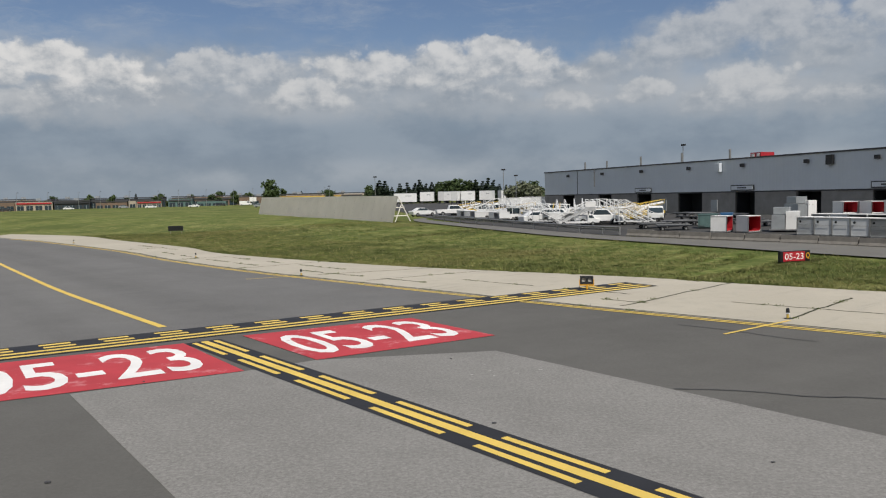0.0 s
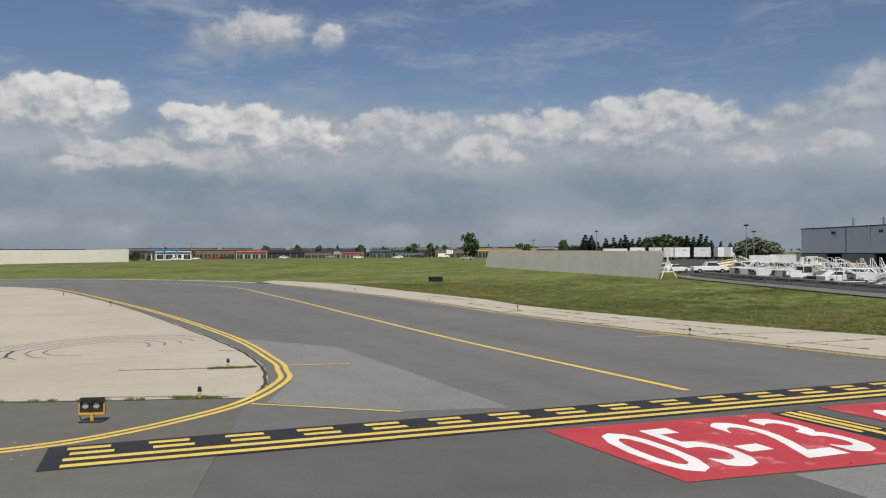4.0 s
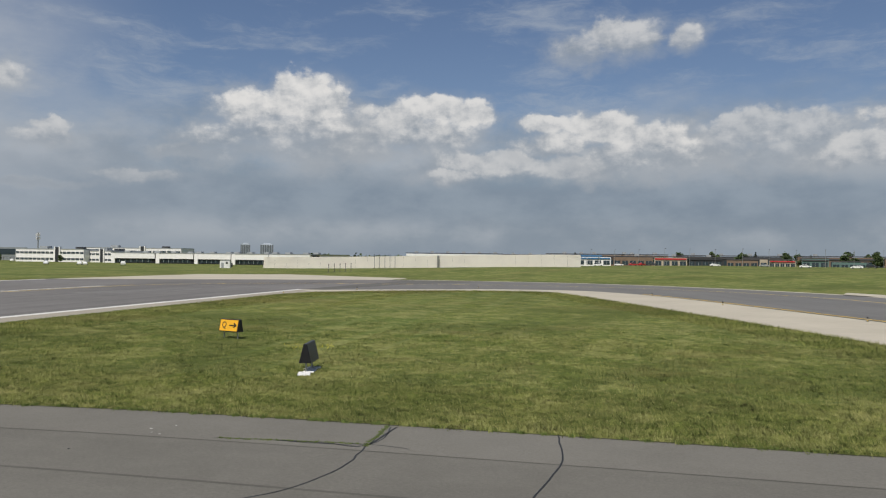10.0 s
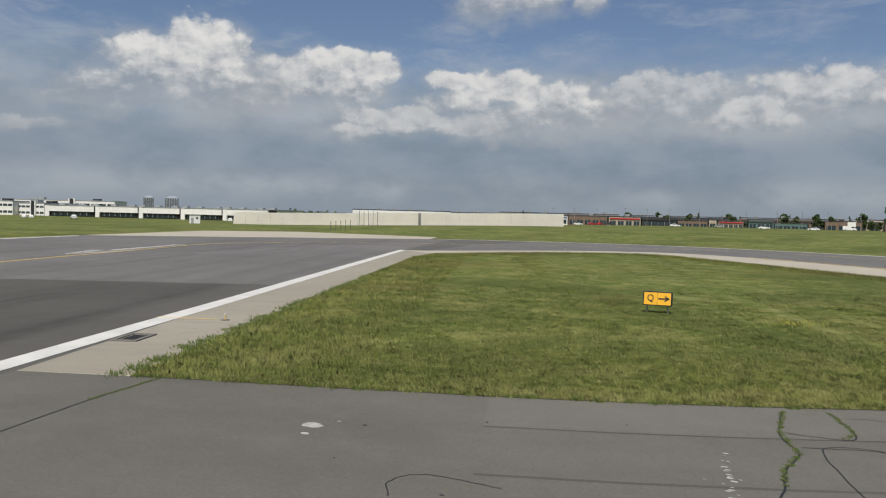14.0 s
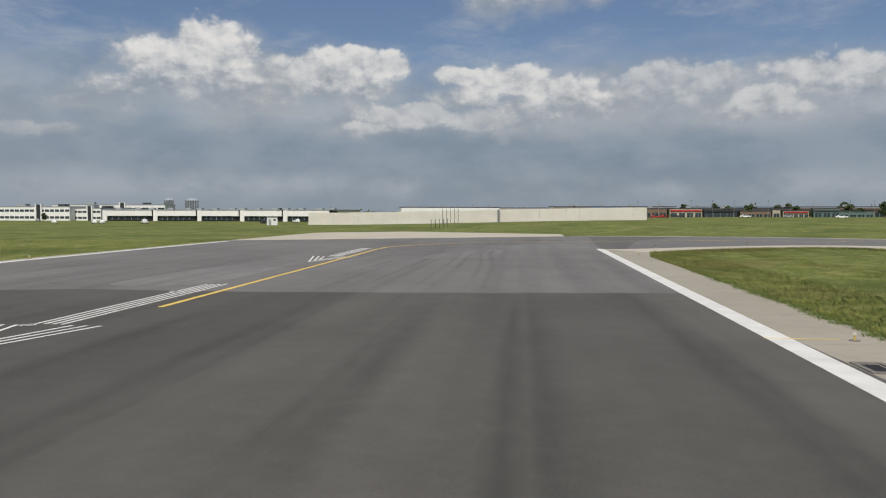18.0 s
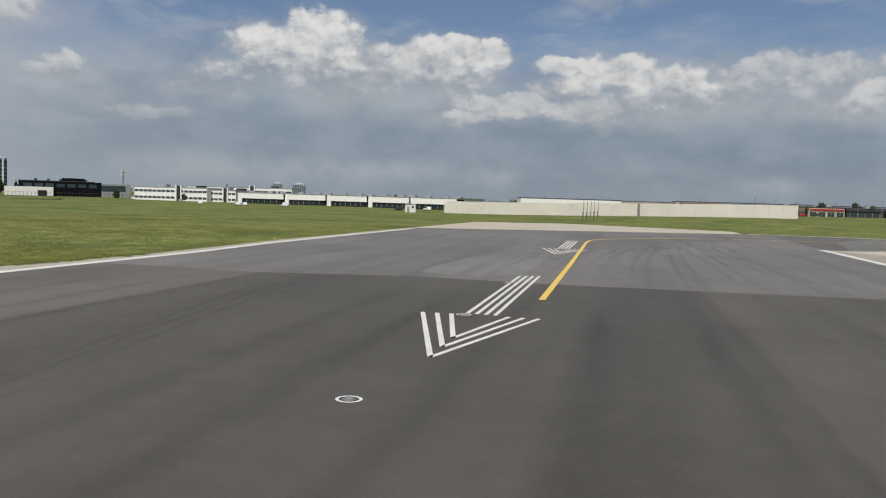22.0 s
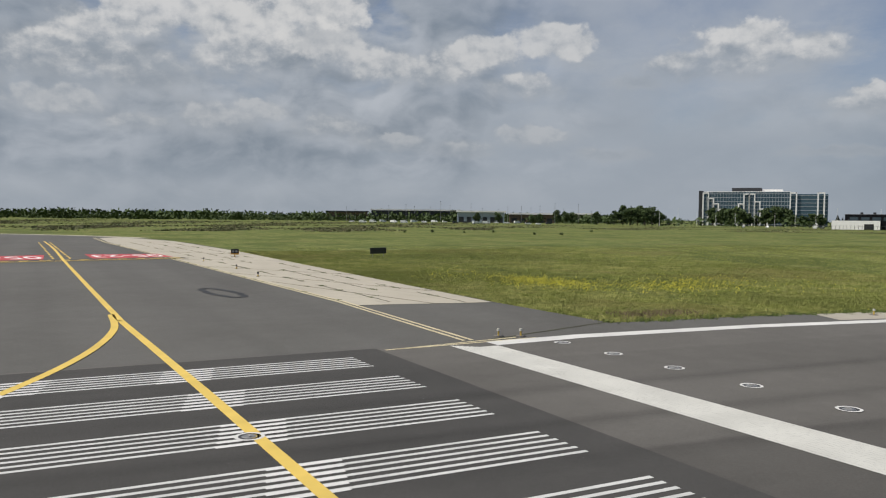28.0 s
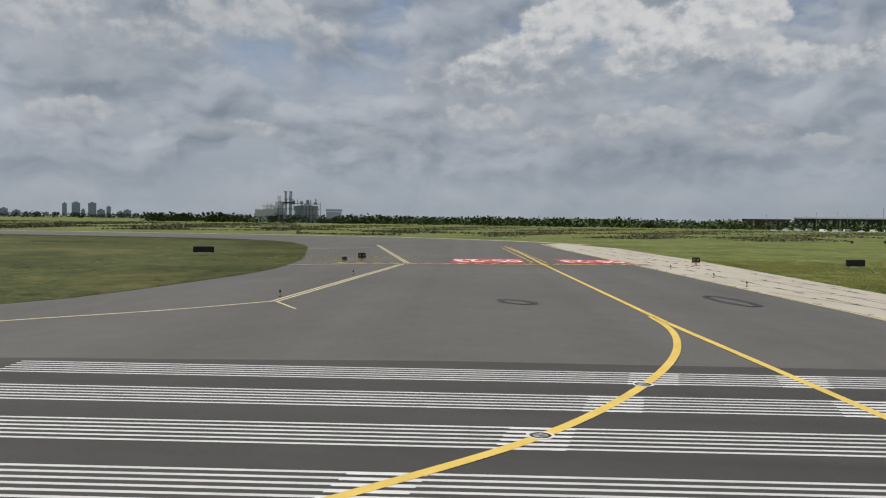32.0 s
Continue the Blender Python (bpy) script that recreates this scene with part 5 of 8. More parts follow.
def net_pallet(label, h=2.1):
    ob = thing("cargo_pallet", label, "pallet", group="wrapped pallets")
    part("pallet", box(2.4, 2.0, 0.1), STEEL, ob)
    for sx, sy, sz, x, y, z in ((1.1, 1.7, h * 0.6, -0.5, 0, 0.1), (1.0, 1.8, h * 0.75, 0.62, 0, 0.1), (1.3, 1.2, h * 0.3, -0.3, 0.1, 0.1 + h * 0.62)):
        part("carton", box(sx, sy, sz, x, y, z, 0.03), OFFWHITE if x > 0 else GREYP, ob)
    for k in range(6):
        part("net_strap", box(0.03, 2.02, 0.03, -1 + k * 0.4, 0, h * 0.6), STEEL, ob)
    return ob


net = put(net_pallet("cargo pallet wrapped in film and netting"), 30.4, 70.0, -30, 0.2)
copy_thing(net, pose(33.5, 74, gz(33.5, 74) + 0.9, 0, 0, 20))
copy_thing(net, pose(39.5, 68, gz(39, 68) + 1.2, 0, 0, -50))


def dolly(label):
    ob = thing("cargo_dolly", label, "dolly", group="cargo dollies")
    part("deck", box(3.2, 1.7, 0.1, 0, 0, 0.42), CHAR, ob)
    part("tow_bar", rod((1.6, 0, 0.45), (2.9, 0, 0.35), 0.05), CHAR, ob)
    for s in (-1, 1):
        part("rail", rod((-1.6, s * 0.82, 0.58), (1.6, s * 0.82, 0.58), 0.04), STEEL, ob)
    add_wheels(ob, (-1.1, 1.1), 1.4, 0.2)
    return ob


dol = put(dolly("empty flat cargo dolly with small wheels"), 24.5, 82, 20)
for k in range(46):
    t = brnd.random()
    x = 3 + 30 * t + brnd.uniform(-2, 6)
    y = 138 - 62 * t + brnd.uniform(-4, 12)
    copy_thing(dol, pose(x, y, gz(x, y) + 0.05, 0, 0, brnd.choice((0, 65, -65, 115)) + brnd.uniform(-8, 8)))
for x, y, turn in ((31.0, 77.0, 15), (21.5, 80.5, 5), (25.0, 82.0, 12), (22.5, 77.0, -10)):
    copy_thing(dol, pose(x, y, gz(x, y) + 0.02, 0, 0, turn))


def air_stairs():
    ob = thing("boarding_stairs", "white passenger boarding stairs on a truck", "stairs")
    bm = bmesh.new()
    f = bm.faces.new([bm.verts.new((x, -0.75, z)) for x, z in ((-3.4, 0.7), (-2.9, 0.7), (1.7, 3.1), (3.4, 3.1), (3.4, 2.5), (1.8, 2.5), (-2.6, 0.3))])
    bmesh.ops.solidify(bm, geom=[f], thickness=-1.5)
    part("flight", bm, WHITEP, ob)
    for s in (-0.78, 0.78):
        bm = bmesh.new()
        rod((-3.2, s, 1.6), (1.7, s, 4.1), 0.05, bm)
        rod((1.7, s, 4.1), (3.4, s, 4.1), 0.05, bm)
        rod((-3.2, s, 1.15), (1.7, s, 3.65), 0.04, bm)
        for k in range(8):
            rod((-3.2 + k * 0.7, s, 0.8 + k * 0.36), (-3.2 + k * 0.7, s, 1.6 + k * 0.36), 0.03, bm)
        part("handrail", bm, WHITEP, ob)
    part("side_panel", box(1.7, 0.06, 0.9, 2.55, -0.8, 3.15), OFFWHITE, ob)
    part("side_panel", box(1.7, 0.06, 0.9, 2.55, 0.8, 3.15), OFFWHITE, ob)
    for k in range(10):
        part("tread", box(0.3, 1.4, 0.05, -2.8 + k * 0.46, 0, 0.75 + k * 0.25), GREYP, ob)
    part("chassis", box(5.6, 1.7, 0.3, 0, 0, 0.45), WHITEP, ob)
    part("leg", box(0.2, 1.2, 1.8, 2.2, 0, 0.7), STEEL, ob)
    part("cab", profile_body([(2.0, 0.5), (4.0, 0.5), (4.0, 1.1), (3.3, 1.25), (2.9, 1.9), (2.0, 1.9)], 1.8), WHITEP, ob)
    part("cab_window", profile_body([(3.2, 1.28), (2.85, 1.8), (2.2, 1.8), (2.2, 1.28)], 1.84), GLASS, ob)
    add_wheels(ob, (-2.0, 2.9), 1.6, 0.36)
    return ob


stairs = put(air_stairs(), 14.9, 88.9, -8)
stairs.matrix_world = stairs.matrix_world @ Matrix.Scale(0.66, 4)


def box_truck(label, box_mat=WHITEP):
    ob = thing("box_truck", label, "truck")
    part("chassis", box(6.4, 1.0, 0.25, 0, 0, 0.55), CHAR, ob)
    part("cab", profile_body([(2.0, 0.5), (3.4, 0.5), (3.45, 1.3), (3.2, 2.2), (2.0, 2.25)], 2.0, 0.1), box_mat, ob)
    part("windscreen", profile_body([(3.47, 1.35), (3.26, 2.05), (2.5, 2.05), (2.5, 1.35)], 1.8), GLASS, ob)
    part("flat_bed", box(5.0, 2.1, 0.15, -0.7, 0, 0.85), STEEL, ob)
    part("bumper", box(0.15, 1.9, 0.25, 3.48, 0, 0.5, 0.04), BLACKP, ob)
    for s in (-1, 1):
        part("headlight", box(0.06, 0.3, 0.18, 3.47, s * 0.7, 0.85), LAMPG, ob)
    add_wheels(ob, (-2.0, 2.4), 1.8, 0.42)
    return ob


put(box_truck("white cab-over flatbed truck facing the road"), 23.7, 88.8, -100).scale = (0.85, 0.85, 0.85)
park("white_pickup", 17.7, 89.4, -15)
park("white_pickup", 1.5, 131.5, 10)
park("white_sedan", 11.6, 97.5, 20)
park("white_suv", 14.2, 96.6, -20)
park("white_sedan", -3.5, 133, 30)


def tug(mat, label):
    ob = thing("baggage_tug", label, "tug", group="baggage tugs")
    part("body", profile_body([(-1.4, 0.25), (1.4, 0.25), (1.45, 0.75), (0.5, 0.95), (-0.4, 0.9), (-1.4, 0.9)], 1.4), mat, ob)
    part("cab_roof", box(1.4, 1.35, 0.08, -0.3, 0, 1.75), mat, ob)
    part("cab_glass", box(1.2, 1.25, 0.7, -0.3, 0, 0.98), GLASS, ob)
    for x in (-0.95, 0.35):
        for s in (-0.62, 0.62):
            part("roof_post", box(0.06, 0.06, 0.86, x, s, 0.9), mat, ob)
    add_wheels(ob, (-0.9, 0.9), 1.2, 0.28)
    return ob


tug1 = put(tug(WHITEP, "white baggage tug parked in the yard"), 9.5, 103.5, 30)
for k in range(14):
    x, y = 7.5 + (k % 7) * 1.6 + brnd.uniform(-.4, .4), 132 - (k % 7) * 4.0 + (k // 7) * 5
    copy_thing(tug1, pose(x, y, gz(x, y) + 0.05, 0, 0, 10 + brnd.uniform(-25, 25)))


def baggage_cart(label):
    ob = thing("baggage_cart", label, "cart", group="baggage carts")
    part("deck", box(3.0, 1.5, 0.12, 0, 0, 0.42), STEEL, ob)
    part("roof", box(3.05, 1.55, 0.09, 0, 0, 1.22, 0.03), WHITEP, ob)
    part("end_panel", box(0.05, 1.48, 0.7, -1.48, 0, 0.52), WHITEP, ob)
    part("end_panel", box(0.05, 1.48, 0.7, 1.48, 0, 0.52), WHITEP, ob)
    part("curtain", box(1.4, 0.04, 0.68, -0.72, -0.74, 0.54), OFFWHITE, ob)
    part("curtain", box(1.4, 0.04, 0.68, 0.72, 0.74, 0.54), OFFWHITE, ob)
    part("tow_bar", rod((1.5, 0, 0.42), (2.3, 0, 0.3), 0.04), CHAR, ob)
    add_wheels(ob, (-1.1, 1.1), 1.2, 0.2)
    return ob


cart = baggage_cart("white covered baggage cart parked in a row")
first = True
for row, back in enumerate((2.6, 5.4, 8.6, 12.5, 17.0)):
    for k in range(8 if row < 3 else 5):
        s_ = 1.5 + k * 3.6 + brnd.uniform(-0.5, 0.5)
        if row == 0 and s_ > 16:
            continue
        x, y = 0.0 + 0.4 * s_ + 0.92 * back, 112.5 - 0.92 * s_ + 0.4 * back
        if math.dist((x, y), (14.9, 88.9)) < 4.5 or math.dist((x, y), (17.7, 89.4)) < 4:
            continue
        if brnd.random() < 0.22:
            copy_thing(dol, pose(x, y, gz(x, y) + 0.05, 0, 0, -66 + brnd.uniform(-20, 20)))
            continue
        m = pose(x, y, gz(x, y) + 0.05, 0, 0, -66 + brnd.choice((0, 0, 90, 40)) + brnd.uniform(-9, 9))
        if first:
            cart.matrix_world, first = m, False
        else:
            copy_thing(cart, m)


def belt_loader(label):
    ob = thing("belt_loader", label, "loader", group="belt loaders")
    part("body", profile_body([(-2.6, 0.35), (2.6, 0.35), (2.6, 0.8), (-2.6, 0.9)], 1.6), YELP, ob)
    bm = bmesh.new()
    rod((-3.0, 0, 0.9), (2.7, 0, 1.75), 0.2, bm, 4)
    part("belt", bm, WHITEP, ob)
    for s in (-0.4, 0.4):
        bm = bmesh.new()
        rod((-2.9, s, 1.4), (2.7, s, 2.2), 0.03, bm)
        for k in range(6):
            rod((-2.8 + k * 1.1, s, 0.95 + k * 0.16), (-2.8 + k * 1.1, s, 1.42 + k * 0.16), 0.025, bm)
        part("handrail", bm, YELP, ob)
    part("seat", box(0.5, 0.5, 0.5, -1.6, 0.55, 0.85), BLACKP, ob)
    add_wheels(ob, (-1.7, 1.7), 1.3, 0.32)
    return ob


def stair_cart(label):
    """Light white boarding steps: sloped frame, treads, thin rails and jacks."""
    ob = thing("step_cart", label, "stairs", group="step carts")
    for s in (-0.5, 0.5):
        bm = bmesh.new()
        rod((-1.9, s, 0.35), (1.2, s, 1.9), 0.05, bm)
        rod((1.2, s, 1.9), (2.1, s, 1.9), 0.05, bm)
        rod((-1.9, s, 0.4), (2.1, s, 0.4), 0.05, bm)
        rod((2.0, s, 0.4), (2.0, s, 2.75), 0.04, bm)
        part("side_frame", bm, WHITEP, ob)
        bm = bmesh.new()
        rod((-1.8, s, 1.25), (1.2, s, 2.75), 0.03, bm)
        rod((1.2, s, 2.75), (2.1, s, 2.75), 0.03, bm)
        for k in range(5):
            rod((-1.8 + 0.75 * k, s, 0.4 + 0.375 * k), (-1.8 + 0.75 * k, s, 1.25 + 0.375 * k), 0.022, bm)
        part("handrail", bm, WHITEP, ob)
    for k in range(7):
        part("tread", box(0.26, 0.95, 0.04, -1.7 + 0.44 * k, 0, 0.45 + 0.215 * k), GREYP, ob)
    part("platform", box(0.95, 1.05, 0.06, 1.65, 0, 1.88), WHITEP, ob)
    part("tow_bar", rod((-1.9, 0, 0.4), (-2.9, 0, 0.3), 0.04), CHAR, ob)
    add_wheels(ob, (-1.2, 1.4), 1.0, 0.22)
    return ob


steps = put(stair_cart("white wheeled boarding steps with thin handrails"), 12.2, 93.5, 150)
for k in range(17):
    t = k / 16
    x, y = 4.5 + 17.0 * t + brnd.uniform(-0.5, 2.5), 114 - 32.5 * t + brnd.uniform(0, 5)
    if math.dist((x, y), (14.9, 88.9)) > 3.2:
        copy_thing(steps, pose(x, y, gz(x, y) + 0.05, 0, 0, brnd.choice((0, 90, 150, 240)) + brnd.uniform(-20, 20)))
loader = put(belt_loader("yellow and white belt loader parked in rows"), 26.5, 104, 10)
for x, y, turn in ((7.0, 138, -10), (3.8, 136.5, 15), (23.4, 92.5, 60), (20.6, 95.0, -35), (14.8, 103.0, 80), (10.2, 110.5, -20)):
    copy_thing(loader, pose(x, y, gz(x, y) + 0.05, 0, 0, turn))


def crate(label, mat, sx, sy, sz):
    ob = thing("storage_box", label, "box")
    part("body", box(sx, sy, sz, 0, 0, 0.12, 0.04), mat, ob)
    part("lid", box(sx + 0.06, sy + 0.06, 0.1, 0, 0, sz + 0.12), mat, ob)
    for s in (-1, 1):
        part("skid", box(sx, 0.15, 0.12, 0, s * sy * 0.35, 0), CHAR, ob)
    for k in range(max(2, int(sx / 0.6))):
        part("rib", box(0.05, 0.04, sz - 0.1, -sx / 2 + 0.2 + k * 0.6, -sy / 2 - 0.02, 0.16), mat, ob)
    return ob


put(crate("dark green steel skip in the yard", GREENM, 1.7, 1.5, 1.2), 26.0, 77.4, -25)
put(crate("blue plastic bin beside the skip", BLUEP, 1.1, 1.2, 1.2), 28.0, 77.8, -25)
put(crate("blue tarpaulin covered crate", BLUEP, 5.2, 2.2, 1.2), 11.8, 139, 5)
put(crate("white site cabin with a flat roof", WHITEP, 6.6, 2.5, 2.5), 18.8, 157, -20)
put(crate("white site cabin with a flat roof", WHITEP, 4.0, 2.5, 2.4), 13.4, 156, -10)


def trailer(label, mat):
    ob = thing("lorry_trailer", label, "trailer", group="parked trailers")
    part("box_body", box(12.5, 2.55, 2.75, 0, 0, 1.1, 0.05), mat, ob)
    part("roof_rail", box(12.5, 2.6, 0.1, 0, 0, 3.8), GREYP, ob)
    part("mark", box(3.4, 0.03, 0.22, 1.6, -1.29, 2.9), GREYP, ob, "grey lettering as plain bars")
    for k in range(9):
        part("side_rib", box(0.07, 0.04, 2.6, -5.6 + k * 1.4, -1.29, 1.2), mat, ob)
    part("landing_leg", box(0.15, 1.8, 1.0, 3.6, 0, 0.1), CHAR, ob)
    add_wheels(ob, (-5.2, -4.0), 2.2, 0.5)
    return ob


trl = trailer("white lorry trailer parked at the fence", WHITEP)
refT = (0, 0)
for k, (az, wd, turn) in enumerate(((92.75, 1, 4), (91.15, 1, -6), (89.9, 0.7, 55), (88.2, 1, 3), (86.8, 1, -20), (85.5, 0.8, 30), (89.0, 0.5, 60), (84.9, 0.7, 50))):
    x, y = spot(refT, az, 270 + (k % 3) * 4)
    m = pose(x, y, gz(x, y) - 0.3, 0, 0, az - 90 + turn) @ Matrix.Diagonal((0.62 * (0.6 + 0.4 * wd), 1, 1.08, 1))
    if k == 0:
        trl.matrix_world = m
    else:
        copy_thing(trl, m)
for az, el, kind, wd in ((94.6, 1.2, "conifer", 1.5), (94.2, 1.15, "conifer", 1.5), (93.1, 0.95, "conifer", 1.4), (92.6, 1.0, "conifer", 1.5), (92.0, 0.95, "conifer", 1.5), (91.7, 1.2, "conifer", 1.4), (91.2, 0.9, "conifer", 1.5), (90.8, 1.0, "conifer", 1.4), (90.2, 1.0, "broad", 1.3), (89.6, 1.1, "broad", 1.4), (88.9, 1.25, "broad", 1.5), (88.2, 1.1, "broad", 1.4), (87.6, 1.1, "conifer", 1.5), (87.1, 1.0, "conifer", 1.5), (86.7, 1.2, "conifer", 1.5), (86.3, 1.05, "conifer", 1.5), (85.9, 0.75, "conifer", 1.5), (85.4, 0.7, "conifer", 1.3), (84.8, 0.6, "conifer", 1.3), (84.4, 0.65, "broad", 1.3), (83.4, 0.95, "broad", 1.4), (95.4, 0.5, "broad", 1.4), (93.7, 0.7, "conifer", 1.3)):
    d = 300 + brnd.uniform(-10, 10)
    x, y = spot(refT, az, d)
    tree(x, y, 4.7 + d * math.tan(radians(el)) - gz(x, y) + 0.3, kind, wd, "trees behind the yard")
for az, d, h in ((84.2, 200, 6.5), (83.4, 196, 5.5), (85.0, 215, 5.5)):
    tree(*spot(refT, az, d), h, "pale", 1.25)
for az, d, h in ((94.9, 205, 8.2), (85.6, 172, 8.5), (98.2, 300, 7.0), (84.7, 190, 7.5)):
    x, y = spot(refT, az, d)
    lp = thing("lamp_post", "tall grey apron lamp post", "lamp post", x, y, gz(x, y))
    part("pole", tube(0.1, h, seg=8, r2=0.06), STEEL, lp)
    part("lamp_head", box(0.9, 0.5, 0.3, 0, 0, h), BLACKP, lp)
# ---- shops and town along the far road ----
def store(ref, az0, az1, dist, h, wall, label, fascia=None, bays=4, glass=GLASS, deep=14.0, z0=0.0, roof=DARKROOF, units=0):
    """A low building that faces the airfield, between two bearings from ref."""
    h *= 0.8
    (ax, ay), (bx, by) = spot(ref, az0, dist), spot(ref, az1, dist)
    w = math.dist((ax, ay), (bx, by))
    turn = math.degrees(math.atan2(by - ay, bx - ax))
    x, y = (ax + bx) / 2, (ay + by) / 2
    ob = thing("shop", label, "building", x, y, z0, turn)
    part("wall", box(w, deep, h - 0.3, 0, deep / 2, -0.5), wall, ob)
    part("roof", box(w + 0.3, deep + 0.3, 0.35, 0, deep / 2, h - 0.45), roof, ob)
    if fascia:
        part("fascia", box(w * 0.96, 0.5, h * 0.13, 0, -0.15, h * 0.66), fascia, ob)
    step = w / bays
    for k in range(bays):
        cx = -w / 2 + step * (k + 0.5)
        win = part("window", box(step * 0.74, 0.12, h * 0.42, cx, -0.05, h * 0.1), glass, ob)
        part("window_frame", box(0.12, 0.06, h * 0.42, cx, -0.13, h * 0.1), GREYP, win)
    for k in range(units):
        part("roof_unit", box(2.2, 2.0, 1.1, -w / 2 + w * (k + 0.6) / units, deep * 0.4, h - 0.1), GREYP, ob)
    return ob


R9 = (-40.3, -3.2)
ROW = [(120.6, 113.4, 500, 8.6, TAN, "long tan big-box store behind the shops", None, 6, 26, 2),
       (118.9, 116.5, 420, 6.6, OFFWHITE, "filling station shop with a blue fascia", BLUEP, 4, 10, 0),
       (116.3, 113.6, 430, 6.8, BROWN, "brown brick shop with dark windows", None, 5, 14, 1),
       (113.5, 111.3, 425, 6.8, TAN, "pale fronted restaurant with a red sign band", REDP, 4, 12, 1),
       (111.2, 109.0, 425, 6.6, CHAR, "dark restaurant with black awnings", CHAR, 5, 12, 1),
       (108.7, 106.7, 430, 5.4, BROWN, "low brown shop with a flat roof", None, 4, 12, 0),
       (106.6, 106.1, 430, 6.2, TAN, "narrow tan shop tower", None, 1, 8, 0),
       (106.0, 104.4, 425, 5.6, TAN, "tan diner with red awnings", REDP, 5, 10, 0),
       (104.0, 102.4, 430, 7.0, GREENM, "dark green pavilion with a wide flat roof", DARKROOF, 3, 12, 0),
       (102.2, 100.2, 440, 5.0, GREENM, "low teal shed by the road", None, 4, 12, 0),
       (99.2, 97.0, 430, 7.0, BROWN, "brown brick shop by the junction", None, 3, 14, 1),
       (96.0, 91.5, 400, 7.4, BROWN, "long brown building with a yellow band", YELP, 9, 16, 2),
       (90.8, 86.0, 460, 8.0, TAN, "tan warehouse far behind the fence", None, 6, 22, 2),
       (131.0, 124.0, 520, 9.5, OFFWHITE, "white warehouse roof behind the blast fence", None, 8, 30, 6),
       (124.0, 119.0, 540, 9.2, TAN, "beige warehouse behind the blast fence", None, 6, 30, 4)]
for az0, az1, d, h, wall, label, fascia, bays, deep, units in ROW:
    store(R9, az0, az1, d, h, wall, label, fascia, bays, deep=deep, units=units, z0=1.6 if az0 < 121 else 0.5)
for az0, az1, d, h, wall, label, bays in ((121.0, 112.5, 455, 8.2, BROWN, "long brown parade of shops with flat roofs", 14), (112.0, 104.5, 462, 8.0, CHAR, "dark low-roofed parade of shops", 12), (104.2, 97.2, 470, 8.2, BROWN, "brown brick parade behind the road", 11), (97.0, 90.0, 480, 8.6, TAN, "tan sheds behind the trees", 9)):
    store(R9, az0, az1, d, h, wall, label, DARKROOF, bays, deep=18, units=4, z0=1.6)
x, y = spot(R9, 118.2, 408)
canopy = thing("station_canopy", "blue filling station canopy on posts", "canopy", x, y, 1.6, 28)
part("canopy_roof", box(15, 8, 0.9, 0, 0, 4.6, 0.05), BLUEP, canopy)
for px in (-6, 0, 6):
    for py in (-2.5, 2.5):
        part("post", box(0.35, 0.35, 4.6, px, py, 0), OFFWHITE, canopy)
x, y = spot(R9, 97.9, 405)
sg = thing("roadside_sign", "white roadside sign box", "sign", x, y, 1.6, 8)
part("panel", box(3.4, 0.4, 2.2, 0, 0, 2.6), OFFWHITE, sg)
part("post", box(0.4, 0.3, 2.7), STEEL, sg)
frnd = random.Random(11)
for az, d, h in ((107.8, 445, 7.5), (104.9, 470, 8), (101.4, 460, 7), (98.6, 450, 7.5), (99.6, 440, 8), (95.9, 360, 12), (111.8, 470, 8), (93.0, 430, 8), (109.5, 480, 8.5), (117.9, 520, 8), (96.6, 470, 9), (92.0, 380, 7), (89.9, 430, 9.5)):
    tree(*spot(R9, az, d), h, "broad", 1.0, "roadside trees")
for k in range(34):
    tree(*spot(R9, 120.5 - k * 0.95 + frnd.uniform(-0.4, 0.4), frnd.uniform(436, 450)), frnd.uniform(3.0, 6.5), frnd.choice(("broad", "broad", "conifer", "broad")), 1.3, "roadside trees")
for k in range(20):
    tree(*spot(R9, 121 - k * 1.65 + frnd.uniform(-0.6, 0.6), frnd.uniform(480, 620)), frnd.uniform(6, 9.5), frnd.choice(("broad", "broad", "conifer")), 1.1, "roadside trees")
for key, az, d, turn in (("white_suv", 117.4, 405, 20), ("white_sedan", 109.6, 372, 25), ("white_sedan", 104.0, 352, 15), ("white_sedan", 101.0, 345, 190), ("grey_sedan", 95.0, 285, 5), ("red_sedan", 115.0, 400, 40), ("dark_suv", 113.7, 398, 15), ("red_sedan", 114.4, 401, 80), ("grey_sedan", 106.4, 390, 10), ("white_van", 98.2, 390, 10), ("dark_suv", 100.0, 395, 0), ("white_sedan", 116.0, 398, 20)):
    park(key, *spot(R9, az, d), turn, "cars on the far road")
for k in range(16):
    x, y = spot(R9, 118 - k * 1.7, 385 + 12 * (k % 3))
    lp = thing("street_lamp", "thin grey street lamp by the road", "lamp post", x, y, gz(x, y), az0, group="street lamps")
    part("pole", tube(0.09, 8.2, seg=6, r2=0.06), STEEL, lp)
    part("arm", box(1.6, 0.1, 0.1, 0.8, 0, 8.1), STEEL, lp)
    part("lamp_head", box(0.7, 0.3, 0.14, 1.6, 0, 8.0), CHAR, lp)

# ---- offices and warehouses to the north-west ----
R19 = (-99.3, -28.0)


